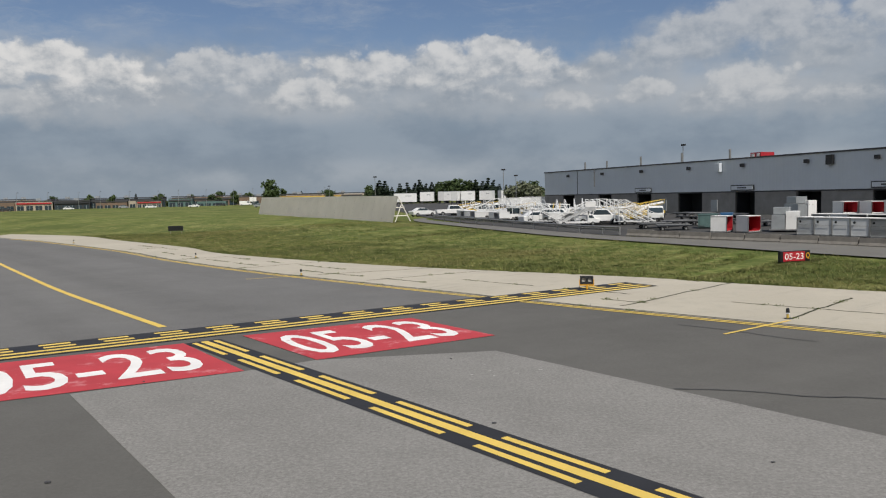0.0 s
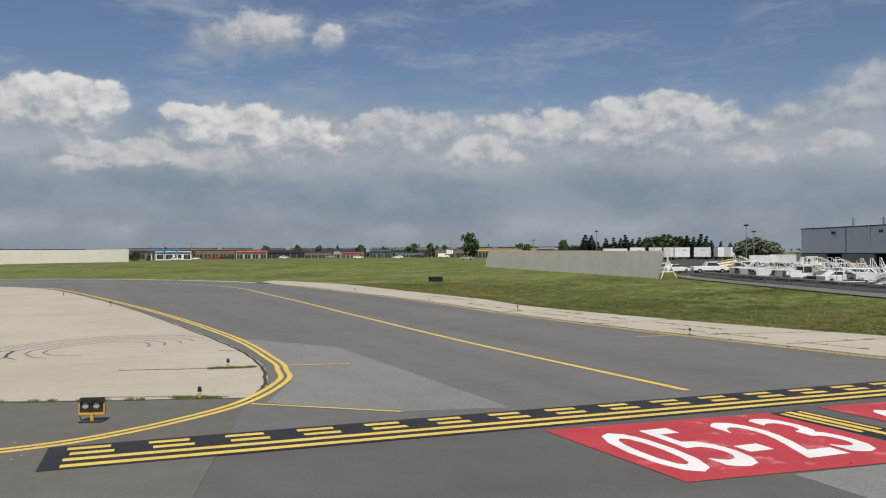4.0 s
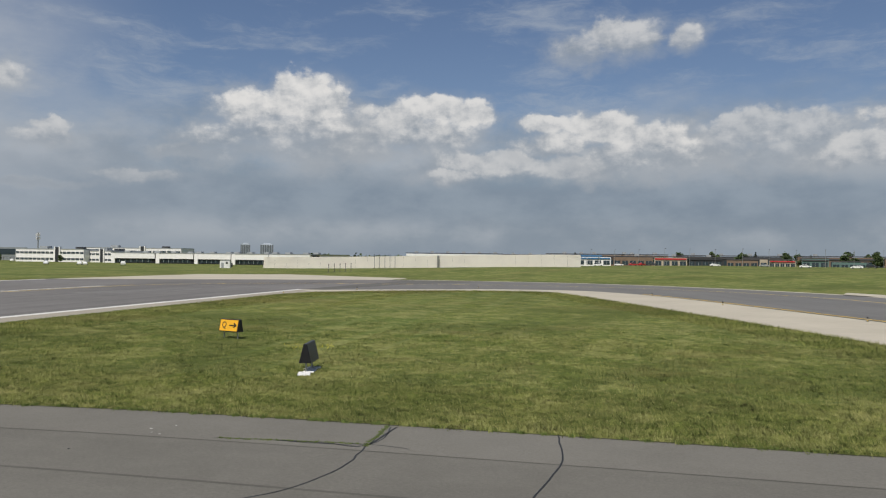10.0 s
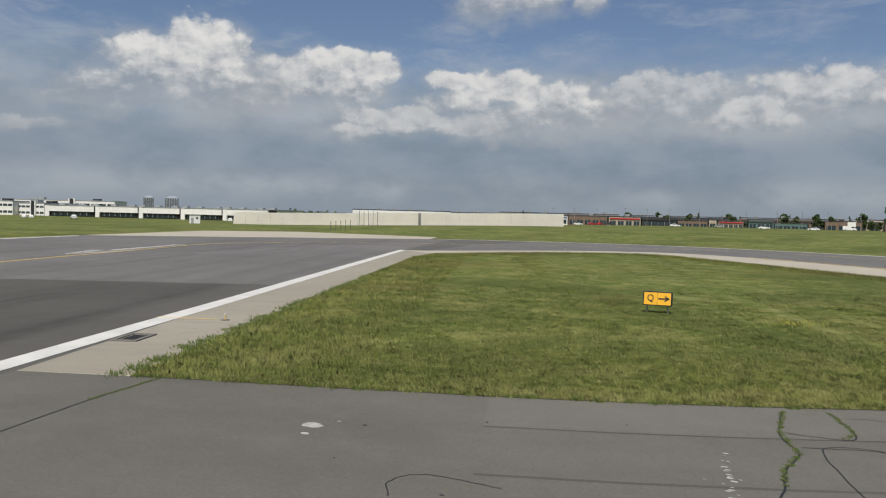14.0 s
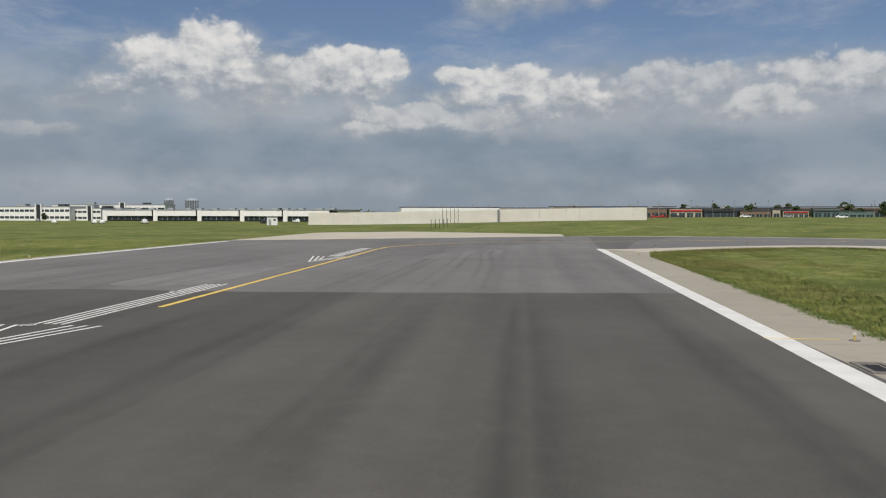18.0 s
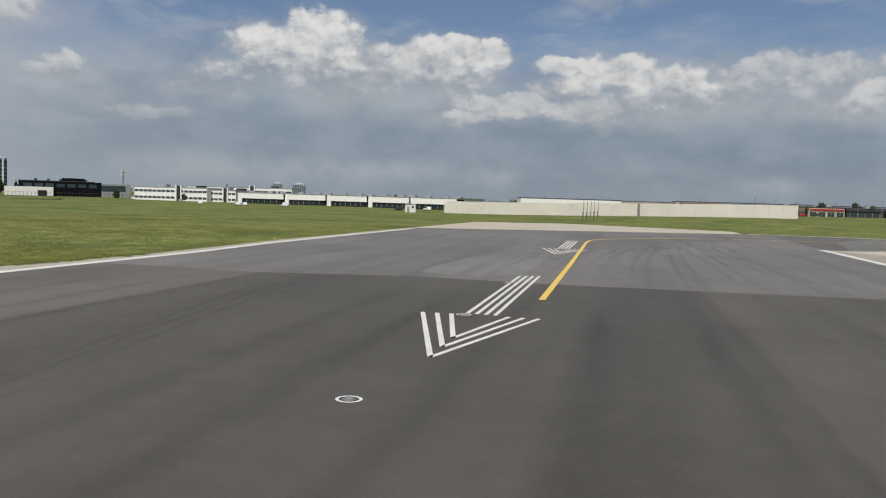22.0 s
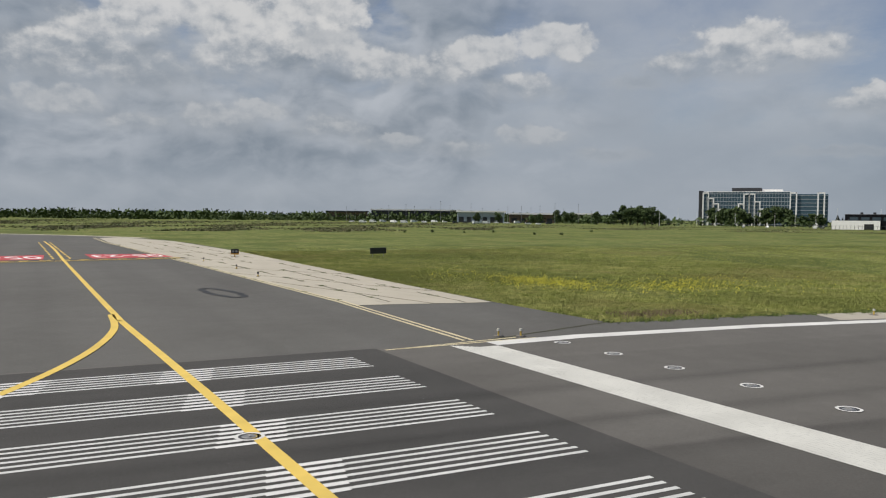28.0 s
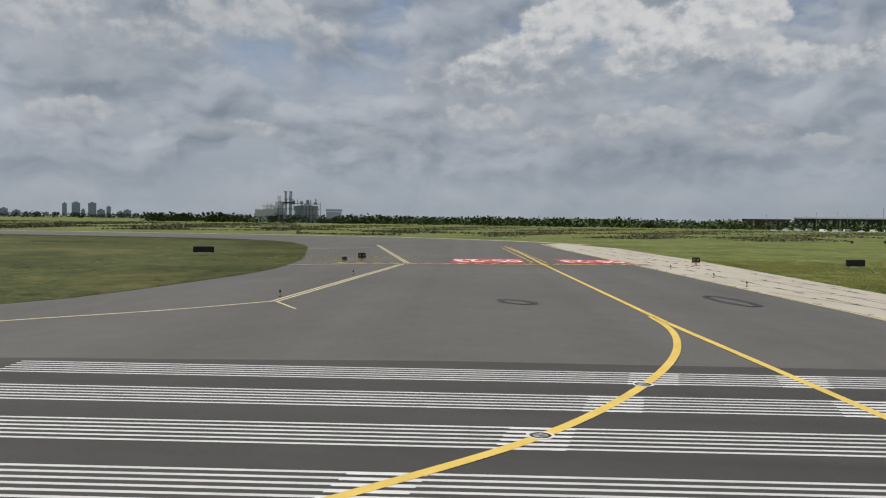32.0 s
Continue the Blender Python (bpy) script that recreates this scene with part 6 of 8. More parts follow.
def warehouse(az0, az1, dist, h, label, docks=6):
    (ax, ay), (bx, by) = spot(R19, az0, dist[0]), spot(R19, az1, dist[1])
    w = math.dist((ax, ay), (bx, by))
    ob = thing("warehouse", label, "building", (ax + bx) / 2, (ay + by) / 2, 0, math.degrees(math.atan2(by - ay, bx - ax)))
    part("wall", box(w - 1.5, 40, h * 0.52, 0, 20, h * 0.45), OFFWHITE, ob)
    part("base_wall", box(w - 1.5, 39, h * 0.45, 0, 20.6, 0), CHAR, ob)
    part("pier", box(2.2, 0.8, h * 0.95, -w / 2 + 1.2, 0.3, 0), OFFWHITE, ob)
    # near-black block stands in for shade in the gap between warehouses
    part("gap_shade", box(3.2, 6, h * 0.9, w / 2 - 1.2, 4, 0), DARKIN, ob)
    part("roof", box(w, 40.4, 0.3, 0, 20, h * 0.96), GREYP, ob)
    for k in range(docks):
        x = -w / 2 + 3 + (w - 6) * (k + 0.5) / docks
        win = part("window", box((w - 6) / docks * 0.82, 0.3, h * 0.28, x, 0.9, h * 0.1), GLASS, ob)
        part("window_frame", box(0.14, 0.1, h * 0.28, x, 0.72, h * 0.1), GREYP, win)
    for k in range(3):
        part("roof_unit", box(3, 2.5, 0.9, -w / 3 + k * w / 3, 12 + 4 * (k % 2), h), GREYP, ob)
    return ob


for az0, az1, d0, d1 in ((144.4, 141.2, 428, 420), (141.2, 138.3, 418, 408), (138.3, 135.4, 406, 396), (135.4, 132.4, 394, 384), (132.4, 129.0, 382, 372)):
    warehouse(az0, az1, (d0, d1), 5.7, "white warehouse over dark glazed loading bays")


def office(az0, az1, dist, h, floors, mat, label, bays=14):
    (ax, ay), (bx, by) = spot(R19, az0, dist[0]), spot(R19, az1, dist[1])
    w = math.dist((ax, ay), (bx, by))
    ob = thing("office_building", label, "building", (ax + bx) / 2, (ay + by) / 2, 0, math.degrees(math.atan2(by - ay, bx - ax)))
    part("wall", box(w, 24, h, 0, 12, 0), mat, ob)
    part("roof", box(w + 0.3, 24.3, 0.4, 0, 12, h), GREYP, ob)
    for f in range(floors):
        for k in range(bays):
            x = -w / 2 + w * (k + 0.5) / bays
            win = part("window", box(w / bays * 0.8, 0.14, h / floors * 0.34, x, -0.02, h * (f + 0.3) / floors), GLASS, ob)
            part("window_frame", box(0.1, 0.08, h / floors * 0.34, x, -0.1, h * (f + 0.3) / floors), GREYP, win)
    part("stair_tower", box(2.2, 1.2, h + 1.2, w * 0.12, 0.2, 0), CHAR, ob)
    for s in (-1, 1):
        part("tower_jamb", box(0.7, 1.5, h + 1.5, w * 0.12 + s * 1.5, 0.1, 0), mat, ob)
    part("roof_unit", box(5, 4, 1.5, -w * 0.2, 8, h + 0.3), GREYP, ob)
    part("roof_unit", box(4, 4, 1.2, w * 0.3, 9, h + 0.3), CHAR, ob)
    return ob


office(151.0, 146.4, (470, 445), 7.0, 2, OFFWHITE, "white two-storey office with ribbon windows", 16)
office(147.5, 140.5, (520, 500), 8.6, 2, OFFWHITE, "long white works behind the warehouses", 14)
office(146.2, 144.5, (450, 438), 6.2, 2, OFFWHITE, "white office annexe with small windows", 6)
# black-clad building and its white annexe
x, y = spot(R19, 155.5, 545)
blk = thing("black_building", "low black-clad building with a pale annexe", "building", x, y, 0, 64)
BLACKCLAD = plain("black_wall_cladding", (0.006, 0.007, 0.009), 0.8)
BLACKCLAD.node_tree.nodes["Principled BSDF"].inputs["Specular IOR Level"].default_value = 0.1
part("wall", box(46, 30, 9.0, 2, 15, 0), BLACKCLAD, blk)
part("roof", box(42.4, 30.4, 0.4, 0, 15, 9.0), DARKROOF, blk)
part("roof_plant", box(13, 10, 2.0, 9, 12, 9.3), BLACKCLAD, blk)
for k in range(5):
    part("roof_unit", box(1.6, 1.6, 1.2, -12 + k * 7, 10, 9.4), CHAR, blk)
for k in range(7):
    part("window", box(4.6, 0.2, 2.2, -16 + k * 6, -0.08, 5.4), GLASS, blk)
part("annexe", box(26, 8, 5.4, -15, -3, 0), OFFWHITE, blk, "pale low annexe")
part("annexe_door", box(5, 0.3, 3.4, -8, -7.1, 0), DARKIN, blk)
part("grey_wing", box(17, 26, 8.4, 33.5, 13, 0), GREYP, blk, "grey cladded wing")
part("wing_window", box(14, 0.2, 3.6, 32, -0.05, 3.8), GLASS, blk)

# ---- glass office block ----
R26 = (-112.8, -41.4)
(ax, ay), (bx, by) = spot(R26, 164.85, 770), spot(R26, 156.75, 770)
gw = math.dist((ax, ay), (bx, by))
gl = thing("glass_office", "blue glass office block with stepped white frames", "building", ax, ay, -1.5, math.degrees(math.atan2(by - ay, bx - ax)))
part("main_block", box(gw * 0.72, 34, 32.5, gw * 0.36, 19, 0), CURTAIN, gl)
part("side_block", box(gw * 0.3, 28, 30.5, gw * 0.85, 17, 0), CURTAIN, gl)
part("end_fin", box(3.5, 36, 33.5, 1.6, 18.4, 0), CHAR, gl)
for k in range(9):
    part("floor_band", box(gw * 0.70, 0.3, 0.5, gw * 0.37, 1.9, 2.5 + k * 3.5), GREYP, gl)
    part("floor_band", box(gw * 0.29, 0.3, 0.45, gw * 0.85, 2.9, 2.5 + k * 3.3), GREYP, gl)
for k in range(30):
    part("mullion", box(0.25, 0.25, 32, 4 + k * gw * 0.66 / 29, 1.85, 0), GREYP, gl)
part("parapet", box(gw * 0.72, 34.3, 0.6, gw * 0.36, 19, 32.3), OFFWHITE, gl)
part("roof_plant", box(26, 10, 4.0, gw * 0.38, 18, 32.6), CHAR, gl)
part("roof_plant", box(18, 8, 2.6, gw * 0.58, 18, 32.6), OFFWHITE, gl)


def white_frame(x, z, w, h):
    fr = part("white_frame", box(w, 1.4, 1.1, x, 0.9, z + h - 1.1), OFFWHITE, gl)
    part("jamb", box(1.1, 1.4, h, x - w / 2, 0.9, z), OFFWHITE, fr)
    part("jamb", box(1.1, 1.4, h, x + w / 2, 0.9, z), OFFWHITE, fr)


for x, top in ((6.0, 32), (10.5, 27), (15, 22), (20, 17)):
    white_frame(x, 0, 4.6, top)
for x, top in ((32.5, 16.5), (37.0, 22), (41.5, 31), (46.0, 31), (50.5, 24), (55.5, 17.5)):
    white_frame(x, 0, 4.6, top)
for x in (80.5, 103):
    white_frame(x, 0, 5.0, 32)
for k in range(9):
    part("column", box(1.2, 1.2, 9, 8 + k * 6.4, -1.0, 0), OFFWHITE, gl)
for k in range(13):
    az = 163.9 - k * 0.56
    tree(*spot(R26, az, 720 + frnd.uniform(-12, 12)), frnd.uniform(15, 18) if k in (0, 1, 2, 3, 6, 7, 8) else frnd.uniform(9, 12), "broad", 1.3, "trees before the glass office")
for az, d, h, kd in ((156.2, 700, 10, "conifer"), (155.9, 690, 8, "conifer"), (170.6, 640, 12, "broad"), (170.0, 650, 16.5, "broad"), (169.5, 640, 15, "broad"), (169.0, 655, 17, "broad"), (168.5, 640, 15, "broad"), (168.0, 650, 15.5, "broad"), (167.5, 660, 13, "broad"), (171.8, 660, 11, "broad"), (174.6, 700, 12.5, "broad"), (174.0, 690, 12, "broad"), (173.5, 690, 11, "broad"), (176.4, 720, 9, "broad"), (178.9, 740, 11, "broad"), (180.4, 720, 10, "broad"), (172.4, 800, 7.5, "broad"), (149.9, 470, 5.5, "broad"), (145.5, 440, 4.0, "broad"), (166.9, 620, 6, "broad")):
    tree(*spot(R26, az, d), h, kd, 1.1)
for k in range(12):
    x, y = spot(R26, 167.5 - k * 1.25, 640)
    lp = thing("flag_pole", "slim pale pole before the offices", "pole", x, y, 0, group="slim poles")
    part("pole", tube(0.12, 10 + 4 * (k % 2), seg=6, r2=0.07), OFFWHITE, lp)
    part("cap", tube(0.18, 0.2, z=10 + 4 * (k % 2), seg=6), OFFWHITE, lp)
# perimeter fence of thin posts
pf = thing("perimeter_fence", "thin grey chain-link perimeter fence", "fence")
for k in range(120):
    x, y = spot(R26, 172 - k * 0.22, 560 - k * 0.6)
    part("post", box(0.14, 0.14, 2.4, x, y, 0), CHAR, pf)
    if k:
        part("rail", rod((px, py, 2.3), (x, y, 2.3), 0.05, seg=4), CHAR, pf)
    px, py = x, y
# cell mast, twin towers
x, y = spot(R19, 151.35, 700)
mast = thing("radio_mast", "grey radio mast with antenna rings", "mast", x, y, 0)
part("pole", tube(0.6, 22, seg=8, r2=0.4), STEEL, mast)
for z in (16.5, 19.5):
    ring = part("antenna_ring", tube(1.3, 0.3, z=z, seg=12), STEEL, mast)
    for k in range(6):
        a = k * 1.047
        part("antenna", box(0.4, 0.3, 2.4, math.cos(a) * 1.4, math.sin(a) * 1.4, z - 0.4), OFFWHITE, ring)
TOWERG = plain("tower_panel_grey", (0.16, 0.18, 0.2), 0.8)
for az, w in ((140.6, 32), (139.1, 44)):
    x, y = spot(R19, az, 2600)
    tw = thing("apartment_tower", "distant grey apartment tower with balconies", "building", x, y, 0, az - 90, group="twin towers")
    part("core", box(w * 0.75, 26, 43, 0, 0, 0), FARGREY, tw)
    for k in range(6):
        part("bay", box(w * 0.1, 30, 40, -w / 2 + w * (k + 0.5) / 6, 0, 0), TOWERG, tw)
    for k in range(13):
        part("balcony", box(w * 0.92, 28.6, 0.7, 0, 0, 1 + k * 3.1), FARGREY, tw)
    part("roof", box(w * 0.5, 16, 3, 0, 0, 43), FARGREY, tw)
# little white hut and cars on the perimeter road
x, y = -291.5, 178.5
hut = thing("hut", "small white equipment hut", "hut", x, y, 0, 45)
part("wall", box(3.6, 3.0, 2.8, 0, 0, 0), WHITEP, hut)
part("roof", box(3.9, 3.3, 0.2, 0, 0, 2.8), GREYP, hut)
part("door", box(0.9, 0.08, 2.0, -0.8, -1.52, 0.05), GREYP, hut)
part("vent", box(0.8, 0.1, 0.6, 0.8, -1.53, 1.6), CHAR, hut)
for key, ref, az, d, turn in (("white_pickup", R19, 141.6, 325, 150), ("white_sedan", R19, 144.3, 330, 150), ("white_sedan", R19, 147.2, 345, 330), ("white_suv", R19, 131.4, 335, 150), ("dark_suv", R19, 133.6, 312, 150), ("white_sedan", R26, 141.5, 330, 330), ("white_sedan", R26, 148.8, 455, 150), ("white_suv", R26, 160.5, 540, 340), ("grey_sedan", R26, 162.0, 545, 340), ("white_van", R26, 157.6, 530, 160), ("grey_sedan", R26, 145.6, 400, 150)):
    park(key, *spot(ref, az, d), turn, "cars on the perimeter road")
x, y = spot(R26, 157.4, 560)
lor = thing("lorry", "white lorry tractor on the perimeter road", "truck", x, y, 0, 250)
part("cab", profile_body([(0.5, 0.6), (3.0, 0.6), (3.1, 1.6), (2.2, 1.9), (1.6, 3.5), (0.5, 3.7)], 2.4, 0.1), WHITEP, lor)
part("windscreen", profile_body([(2.25, 1.95), (1.7, 3.1), (1.2, 3.1), (1.2, 1.95)], 2.44), GLASS, lor)
part("chassis", box(6.5, 1.2, 0.5, -1.0, 0, 0.7), CHAR, lor)
add_wheels(lor, (-3.0, -1.8, 2.2), 2.0, 0.5)

# ---- western halls, works and skyline ----
R32 = (-108.7, -50.1)
wrnd = random.Random(3)


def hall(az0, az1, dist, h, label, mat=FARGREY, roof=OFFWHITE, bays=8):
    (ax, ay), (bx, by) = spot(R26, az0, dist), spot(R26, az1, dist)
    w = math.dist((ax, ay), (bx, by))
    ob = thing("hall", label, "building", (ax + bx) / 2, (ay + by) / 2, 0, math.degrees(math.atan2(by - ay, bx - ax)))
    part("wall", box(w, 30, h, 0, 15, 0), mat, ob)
    part("roof", box(w + 3, 34, 1.5, 0, 15, h), roof, ob)
    for k in range(bays):
        part("door", box(w / bays * 0.6, 0.3, h * 0.55, -w / 2 + w * (k + 0.5) / bays, -0.1, 0), CHAR, ob)
        part("pier", box(0.8, 0.6, h, -w / 2 + w * k / bays, -0.2, 0), mat, ob)
    return ob


hall(188.0, 181.6, 900, 12.0, "long dark hall with a pale overhanging roof", CHAR)
hall(191.2, 188.3, 900, 9.5, "brown brick works beside the long hall", BROWN, DARKROOF, 4)
hall(181.8, 178.4, 760, 10.0, "white flat-roofed depot with dark doors", FARGREY, OFFWHITE, 6)
hall(178.0, 174.8, 800, 8.5, "brown and white low depot", BROWN, OFFWHITE, 5)
hall(173.6, 171.8, 900, 9.5, "pale works with a white roof", TAN, OFFWHITE, 3)
hall(204.0, 199.5, 1300, 9.0, "low blue-grey hall far off", GREENM, FARGREY, 6)
for k in range(24):
    az = 190 - k * 0.85 + wrnd.uniform(-0.3, 0.3)
    x, y = spot(R26, az, wrnd.uniform(620, 900))
    lp = thing("light_mast", "thin tall light mast", "mast", x, y, 0, group="thin light masts")
    h = wrnd.uniform(11, 18)
    part("pole", tube(0.16, h, seg=5, r2=0.1), STEEL, lp)
    part("lamp_head", box(1.4, 0.5, 0.4, 0, 0, h), CHAR, lp)
for k in range(20):
    az = 189.5 - k * 0.75
    park(wrnd.choice(("white_van", "white_sedan", "white_suv", "dark_suv", "white_van")), *spot(R26, az, wrnd.uniform(590, 700)), wrnd.uniform(60, 120), "vehicles by the halls")
for az, d, h in ((182.0, 800, 13), (181.4, 790, 11), (180.6, 810, 11), (175.9, 760, 9)):
    tree(*spot(R26, az, d), h, "broad", 1.2)

# works with twin stacks
x, y = spot(R32, -137.5, 900)
pl = thing("power_plant", "beige works with twin steel stacks and silos", "power plant", x, y, 0, 132.5)
part("block", box(16, 18, 9.0, -18, 8, 0), BEIGE, pl)
part("upper_block", box(12, 12, 3.2, -15, 10, 9.0), BEIGE, pl)
part("block_door", box(5, 0.3, 4.5, -14, -1.1, 0), CHAR, pl)
part("frame_tower", box(7, 8, 15, -7.5, 10, 0), OFFWHITE, pl)
part("frame_top", box(3.0, 3, 4, -8, 10, 15), OFFWHITE, pl)
for px in (-3.4, 0.6):
    st = part("stack", tube(1.25, 22, px, 5, 0, 14), OFFWHITE, pl, "tall pale steel stack")
    part("gallery", tube(2.3, 1.0, px, 5, 13.6, 14), CHAR, st)
    part("rim", tube(1.4, 0.5, px, 5, 21.8, 14), STEEL, st)
for k in range(7):
    part("silo", tube(1.6, 13.4 - 0.5 * abs(k - 3), 5.0 + k * 2.6, 6, 0, 12), OFFWHITE, pl)
    part("silo_pipe", rod((5.0 + k * 2.6, 4.3, 0), (5.0 + k * 2.6, 4.3, 12), 0.3), STEEL, pl)
for k in range(5):
    part("flue", tube(0.3, wrnd.uniform(2, 4.5), 6 + k * 3.4, 7, 13.0, 6), STEEL, pl)
part("walkway", box(20, 1.2, 0.4, 13, 5, 13.4), STEEL, pl)
part("side_shed", box(12, 10, 8.0, 34, 8, 0), OFFWHITE, pl)
part("side_shed_roof", box(13, 11, 1.6, 34, 8, 8.4), OFFWHITE, pl)
part("low_wall", box(32, 0.5, 3.2, 36, -4, 0), CONC2, pl)

for k in range(16):
    px = -20 + k * 2.9
    part("pipe", tube(0.22, wrnd.uniform(9, 17), px, 3.0 + wrnd.uniform(-1, 1), 0, 6), STEEL, pl)
for z, x0, x1 in ((5.0, -10, 22), (9.5, -10, 23), (11.5, 3, 22), (16.5, -5, 3)):
    part("pipe_bridge", box(x1 - x0, 1.4, 0.5, (x0 + x1) / 2, 3.4, z), GREYP, pl)
for px in (3.0, 9.0, 14.0, 19.5):
    part("vent_house", box(2.2, 2.5, wrnd.uniform(1.5, 3.5), px, 6, 13.2), GREYP, pl)
pl.scale = (1.45, 1.5, 1.57)
# far skyline, with haze put into the towers' pale colour
for k in range(17):
    az = -118.9 - k * 0.56 + wrnd.uniform(-0.15, 0.15)
    h = wrnd.choice((22, 30, 44, 56, 60)) if k not in (3, 4, 5, 6, 15, 16) else 14
    w = wrnd.uniform(16, 34)
    x, y = spot(R32, az, 3800)
    tw = thing("distant_tower", "hazy grey tower block on the horizon", "building", x, y, 0, az - 90, group="skyline towers")
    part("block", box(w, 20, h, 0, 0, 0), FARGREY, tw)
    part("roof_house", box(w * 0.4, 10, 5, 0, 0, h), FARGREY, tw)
    for f in range(4):
        part("window_band", box(w * 0.9, 20.4, 1.6, 0, 0, 6 + f * h / 5), GREYP, tw)


def far_woods():
    """Woods on the horizon as thousands of leaf clumps."""
    rnd = random.Random(9)
    verts, faces = [], []
    for a0, a1, d0, d1, n, h0, h1 in ((-128, -190, 780, 1150, 1500, 3.0, 11.0), (-60, -131, 1500, 2400, 700, 6, 13), (172, 192, 1000, 1500, 160, 6, 11), (60, 172, 620, 1500, 620, 4, 8.5), (-190, -172, 1000, 1600, 120, 6, 12)):
        for k in range(n):
            cx, cy = spot(R32, rnd.uniform(a0, a1), rnd.uniform(d0, d1))
            h = rnd.uniform(h0, h1)
            for j in range(26):
                c = Vector((cx + rnd.gauss(0, 0.42) * h, cy + rnd.gauss(0, 0.42) * h, rnd.uniform(0.0, 1.0) * h * rnd.uniform(0.7, 1.0)))
                u = Vector((rnd.gauss(0, 1), rnd.gauss(0, 1), rnd.gauss(0, 1))).normalized() * h * 0.17
                v = u.orthogonal().normalized() * h * 0.15
                i = len(verts)
                verts += [c - u, c + v, c + u, c - v]
                faces.append((i, i + 1, i + 2, i + 3))
    me = bpy.data.meshes.new("woods")
    me.from_pydata([tuple(v) for v in verts], [], faces)
    me.materials.append(LEAF)
    return tagged(new("woods", me), "dark green belt of woods on the horizon", "trees", kind="stuff")


far_woods()
for k in range(7):
    az = 186.5 - k * 2.4 + wrnd.uniform(-0.5, 0.5)
    x, y = spot(R26, az, 240 + wrnd.uniform(-30, 60))
    tree(x, y, wrnd.uniform(0.5, 1.0), "broad", 1.9, "low bushes in the turf")
# ---- airfield signs ----
SIGN_RED = plain("red_sign_face", (0.42, 0.02, 0.03), 0.35, vary=0.08)
SIGN_YEL = plain("yellow_sign_face", (0.8, 0.42, 0.02), 0.35, vary=0.08)
SIGN_BLK = plain("black_sign_face", (0.012, 0.012, 0.013), 0.4)
SIGN_WHT = plain("white_letters", (0.8, 0.79, 0.77), 0.4, vary=0.05)


def arrow_mesh(turn):
    bm = bmesh.new()
    pts = [(-0.5, -0.09), (0.16, -0.09), (0.0, -0.3), (0.14, -0.34), (0.5, 0.0), (0.14, 0.34), (0.0, 0.3), (0.16, 0.09), (-0.5, 0.09)]
    r = Matrix.Rotation(radians(turn), 2)
    bm.faces.new([bm.verts.new((*(r @ Vector(p)), 0)) for p in pts])
    return bm


def guidance_sign(x, y, turn, w, h, legs, label, faces, deep=(0.24, 0.24)):
    """Airfield sign. faces: (kind, text, start, end, ground, ink) in fractions of the width; deep: depth at top and foot."""
    ob = thing("airfield_sign", label, "sign", x, y, gz(x, y), turn)
    bm = bmesh.new()
    top, low = deep[0] / 2, deep[1] / 2
    prof = [(-low, legs), (low, legs), (top, legs + h), (-top, legs + h)]
    ends = [[bm.verts.new((s * w / 2, py, pz)) for py, pz in prof] for s in (-1, 1)]
    for i in range(4):
        j = (i + 1) % 4
        bm.faces.new((ends[0][i], ends[0][j], ends[1][j], ends[1][i]))
    bm.faces.new(ends[0][::-1])
    bm.faces.new(ends[1])
    bmesh.ops.recalc_face_normals(bm, faces=bm.faces)
    bmesh.ops.bevel(bm, geom=bm.edges[:], offset=0.015, segments=1, affect="EDGES")
    part("housing", bm, SIGN_BLK, ob)
    tilt = math.degrees(math.atan2(h, low - top)) if low > top else 90.0
    for kind, text, a, b, ground, ink in faces:
        fw, cx = (b - a) * w, (-0.5 + (a + b) / 2) * w
        mid = Matrix.Translation((cx, -(top + low) / 2, legs + h / 2)) @ Matrix.Rotation(radians(tilt), 4, "X")
        p = part("face", box(fw - 0.03, h - 0.07, 0.012, 0, 0, 0.002), ground, ob, m=mid)
        if kind == "word":
            words("letters", text, ink, p, Matrix.Translation((0, 0, 0.018)), min(fw * 0.84, h * 0.46 * len(text)), h * 0.6)
        elif kind == "arrow":
            part("arrow", arrow_mesh(text), ink, p, m=Matrix.Translation((0, 0, 0.018)) @ Matrix.Diagonal((fw * 0.8, h * 0.62, 1, 1)))
    for s in (-0.36, 0.36) if w > 1.2 else (-0.3, 0.3):
        part("leg", tube(0.035, legs + 0.05, s * w, 0, -0.05, 8), STEEL, ob)
    return ob


guidance_sign(-41.35, 26.3, 91, 2.9, 0.72, 0.5, "red 05-23 holding sign with a yellow H panel", [("word", "05-23", 0.08, 0.82, SIGN_RED, SIGN_WHT), ("word", "H", 0.83, 0.99, SIGN_BLK, SIGN_YEL)])
guidance_sign(21.7, 48.7, 18, 2.25, 0.66, 0.06, "red 05-23 holding sign with a yellow Q panel", [("word", "05-23", 0.08, 0.83, SIGN_RED, SIGN_WHT), ("word", "Q", 0.84, 0.99, SIGN_BLK, SIGN_YEL)])
guidance_sign(-83.6, 22.6, 8, 1.45, 0.7, 0.42, "yellow Q sign with a black arrow", [("word", "Q", 0.03, 0.5, SIGN_YEL, SIGN_BLK), ("arrow", 0, 0.49, 0.97, SIGN_YEL, SIGN_BLK)], (0.16, 0.5))
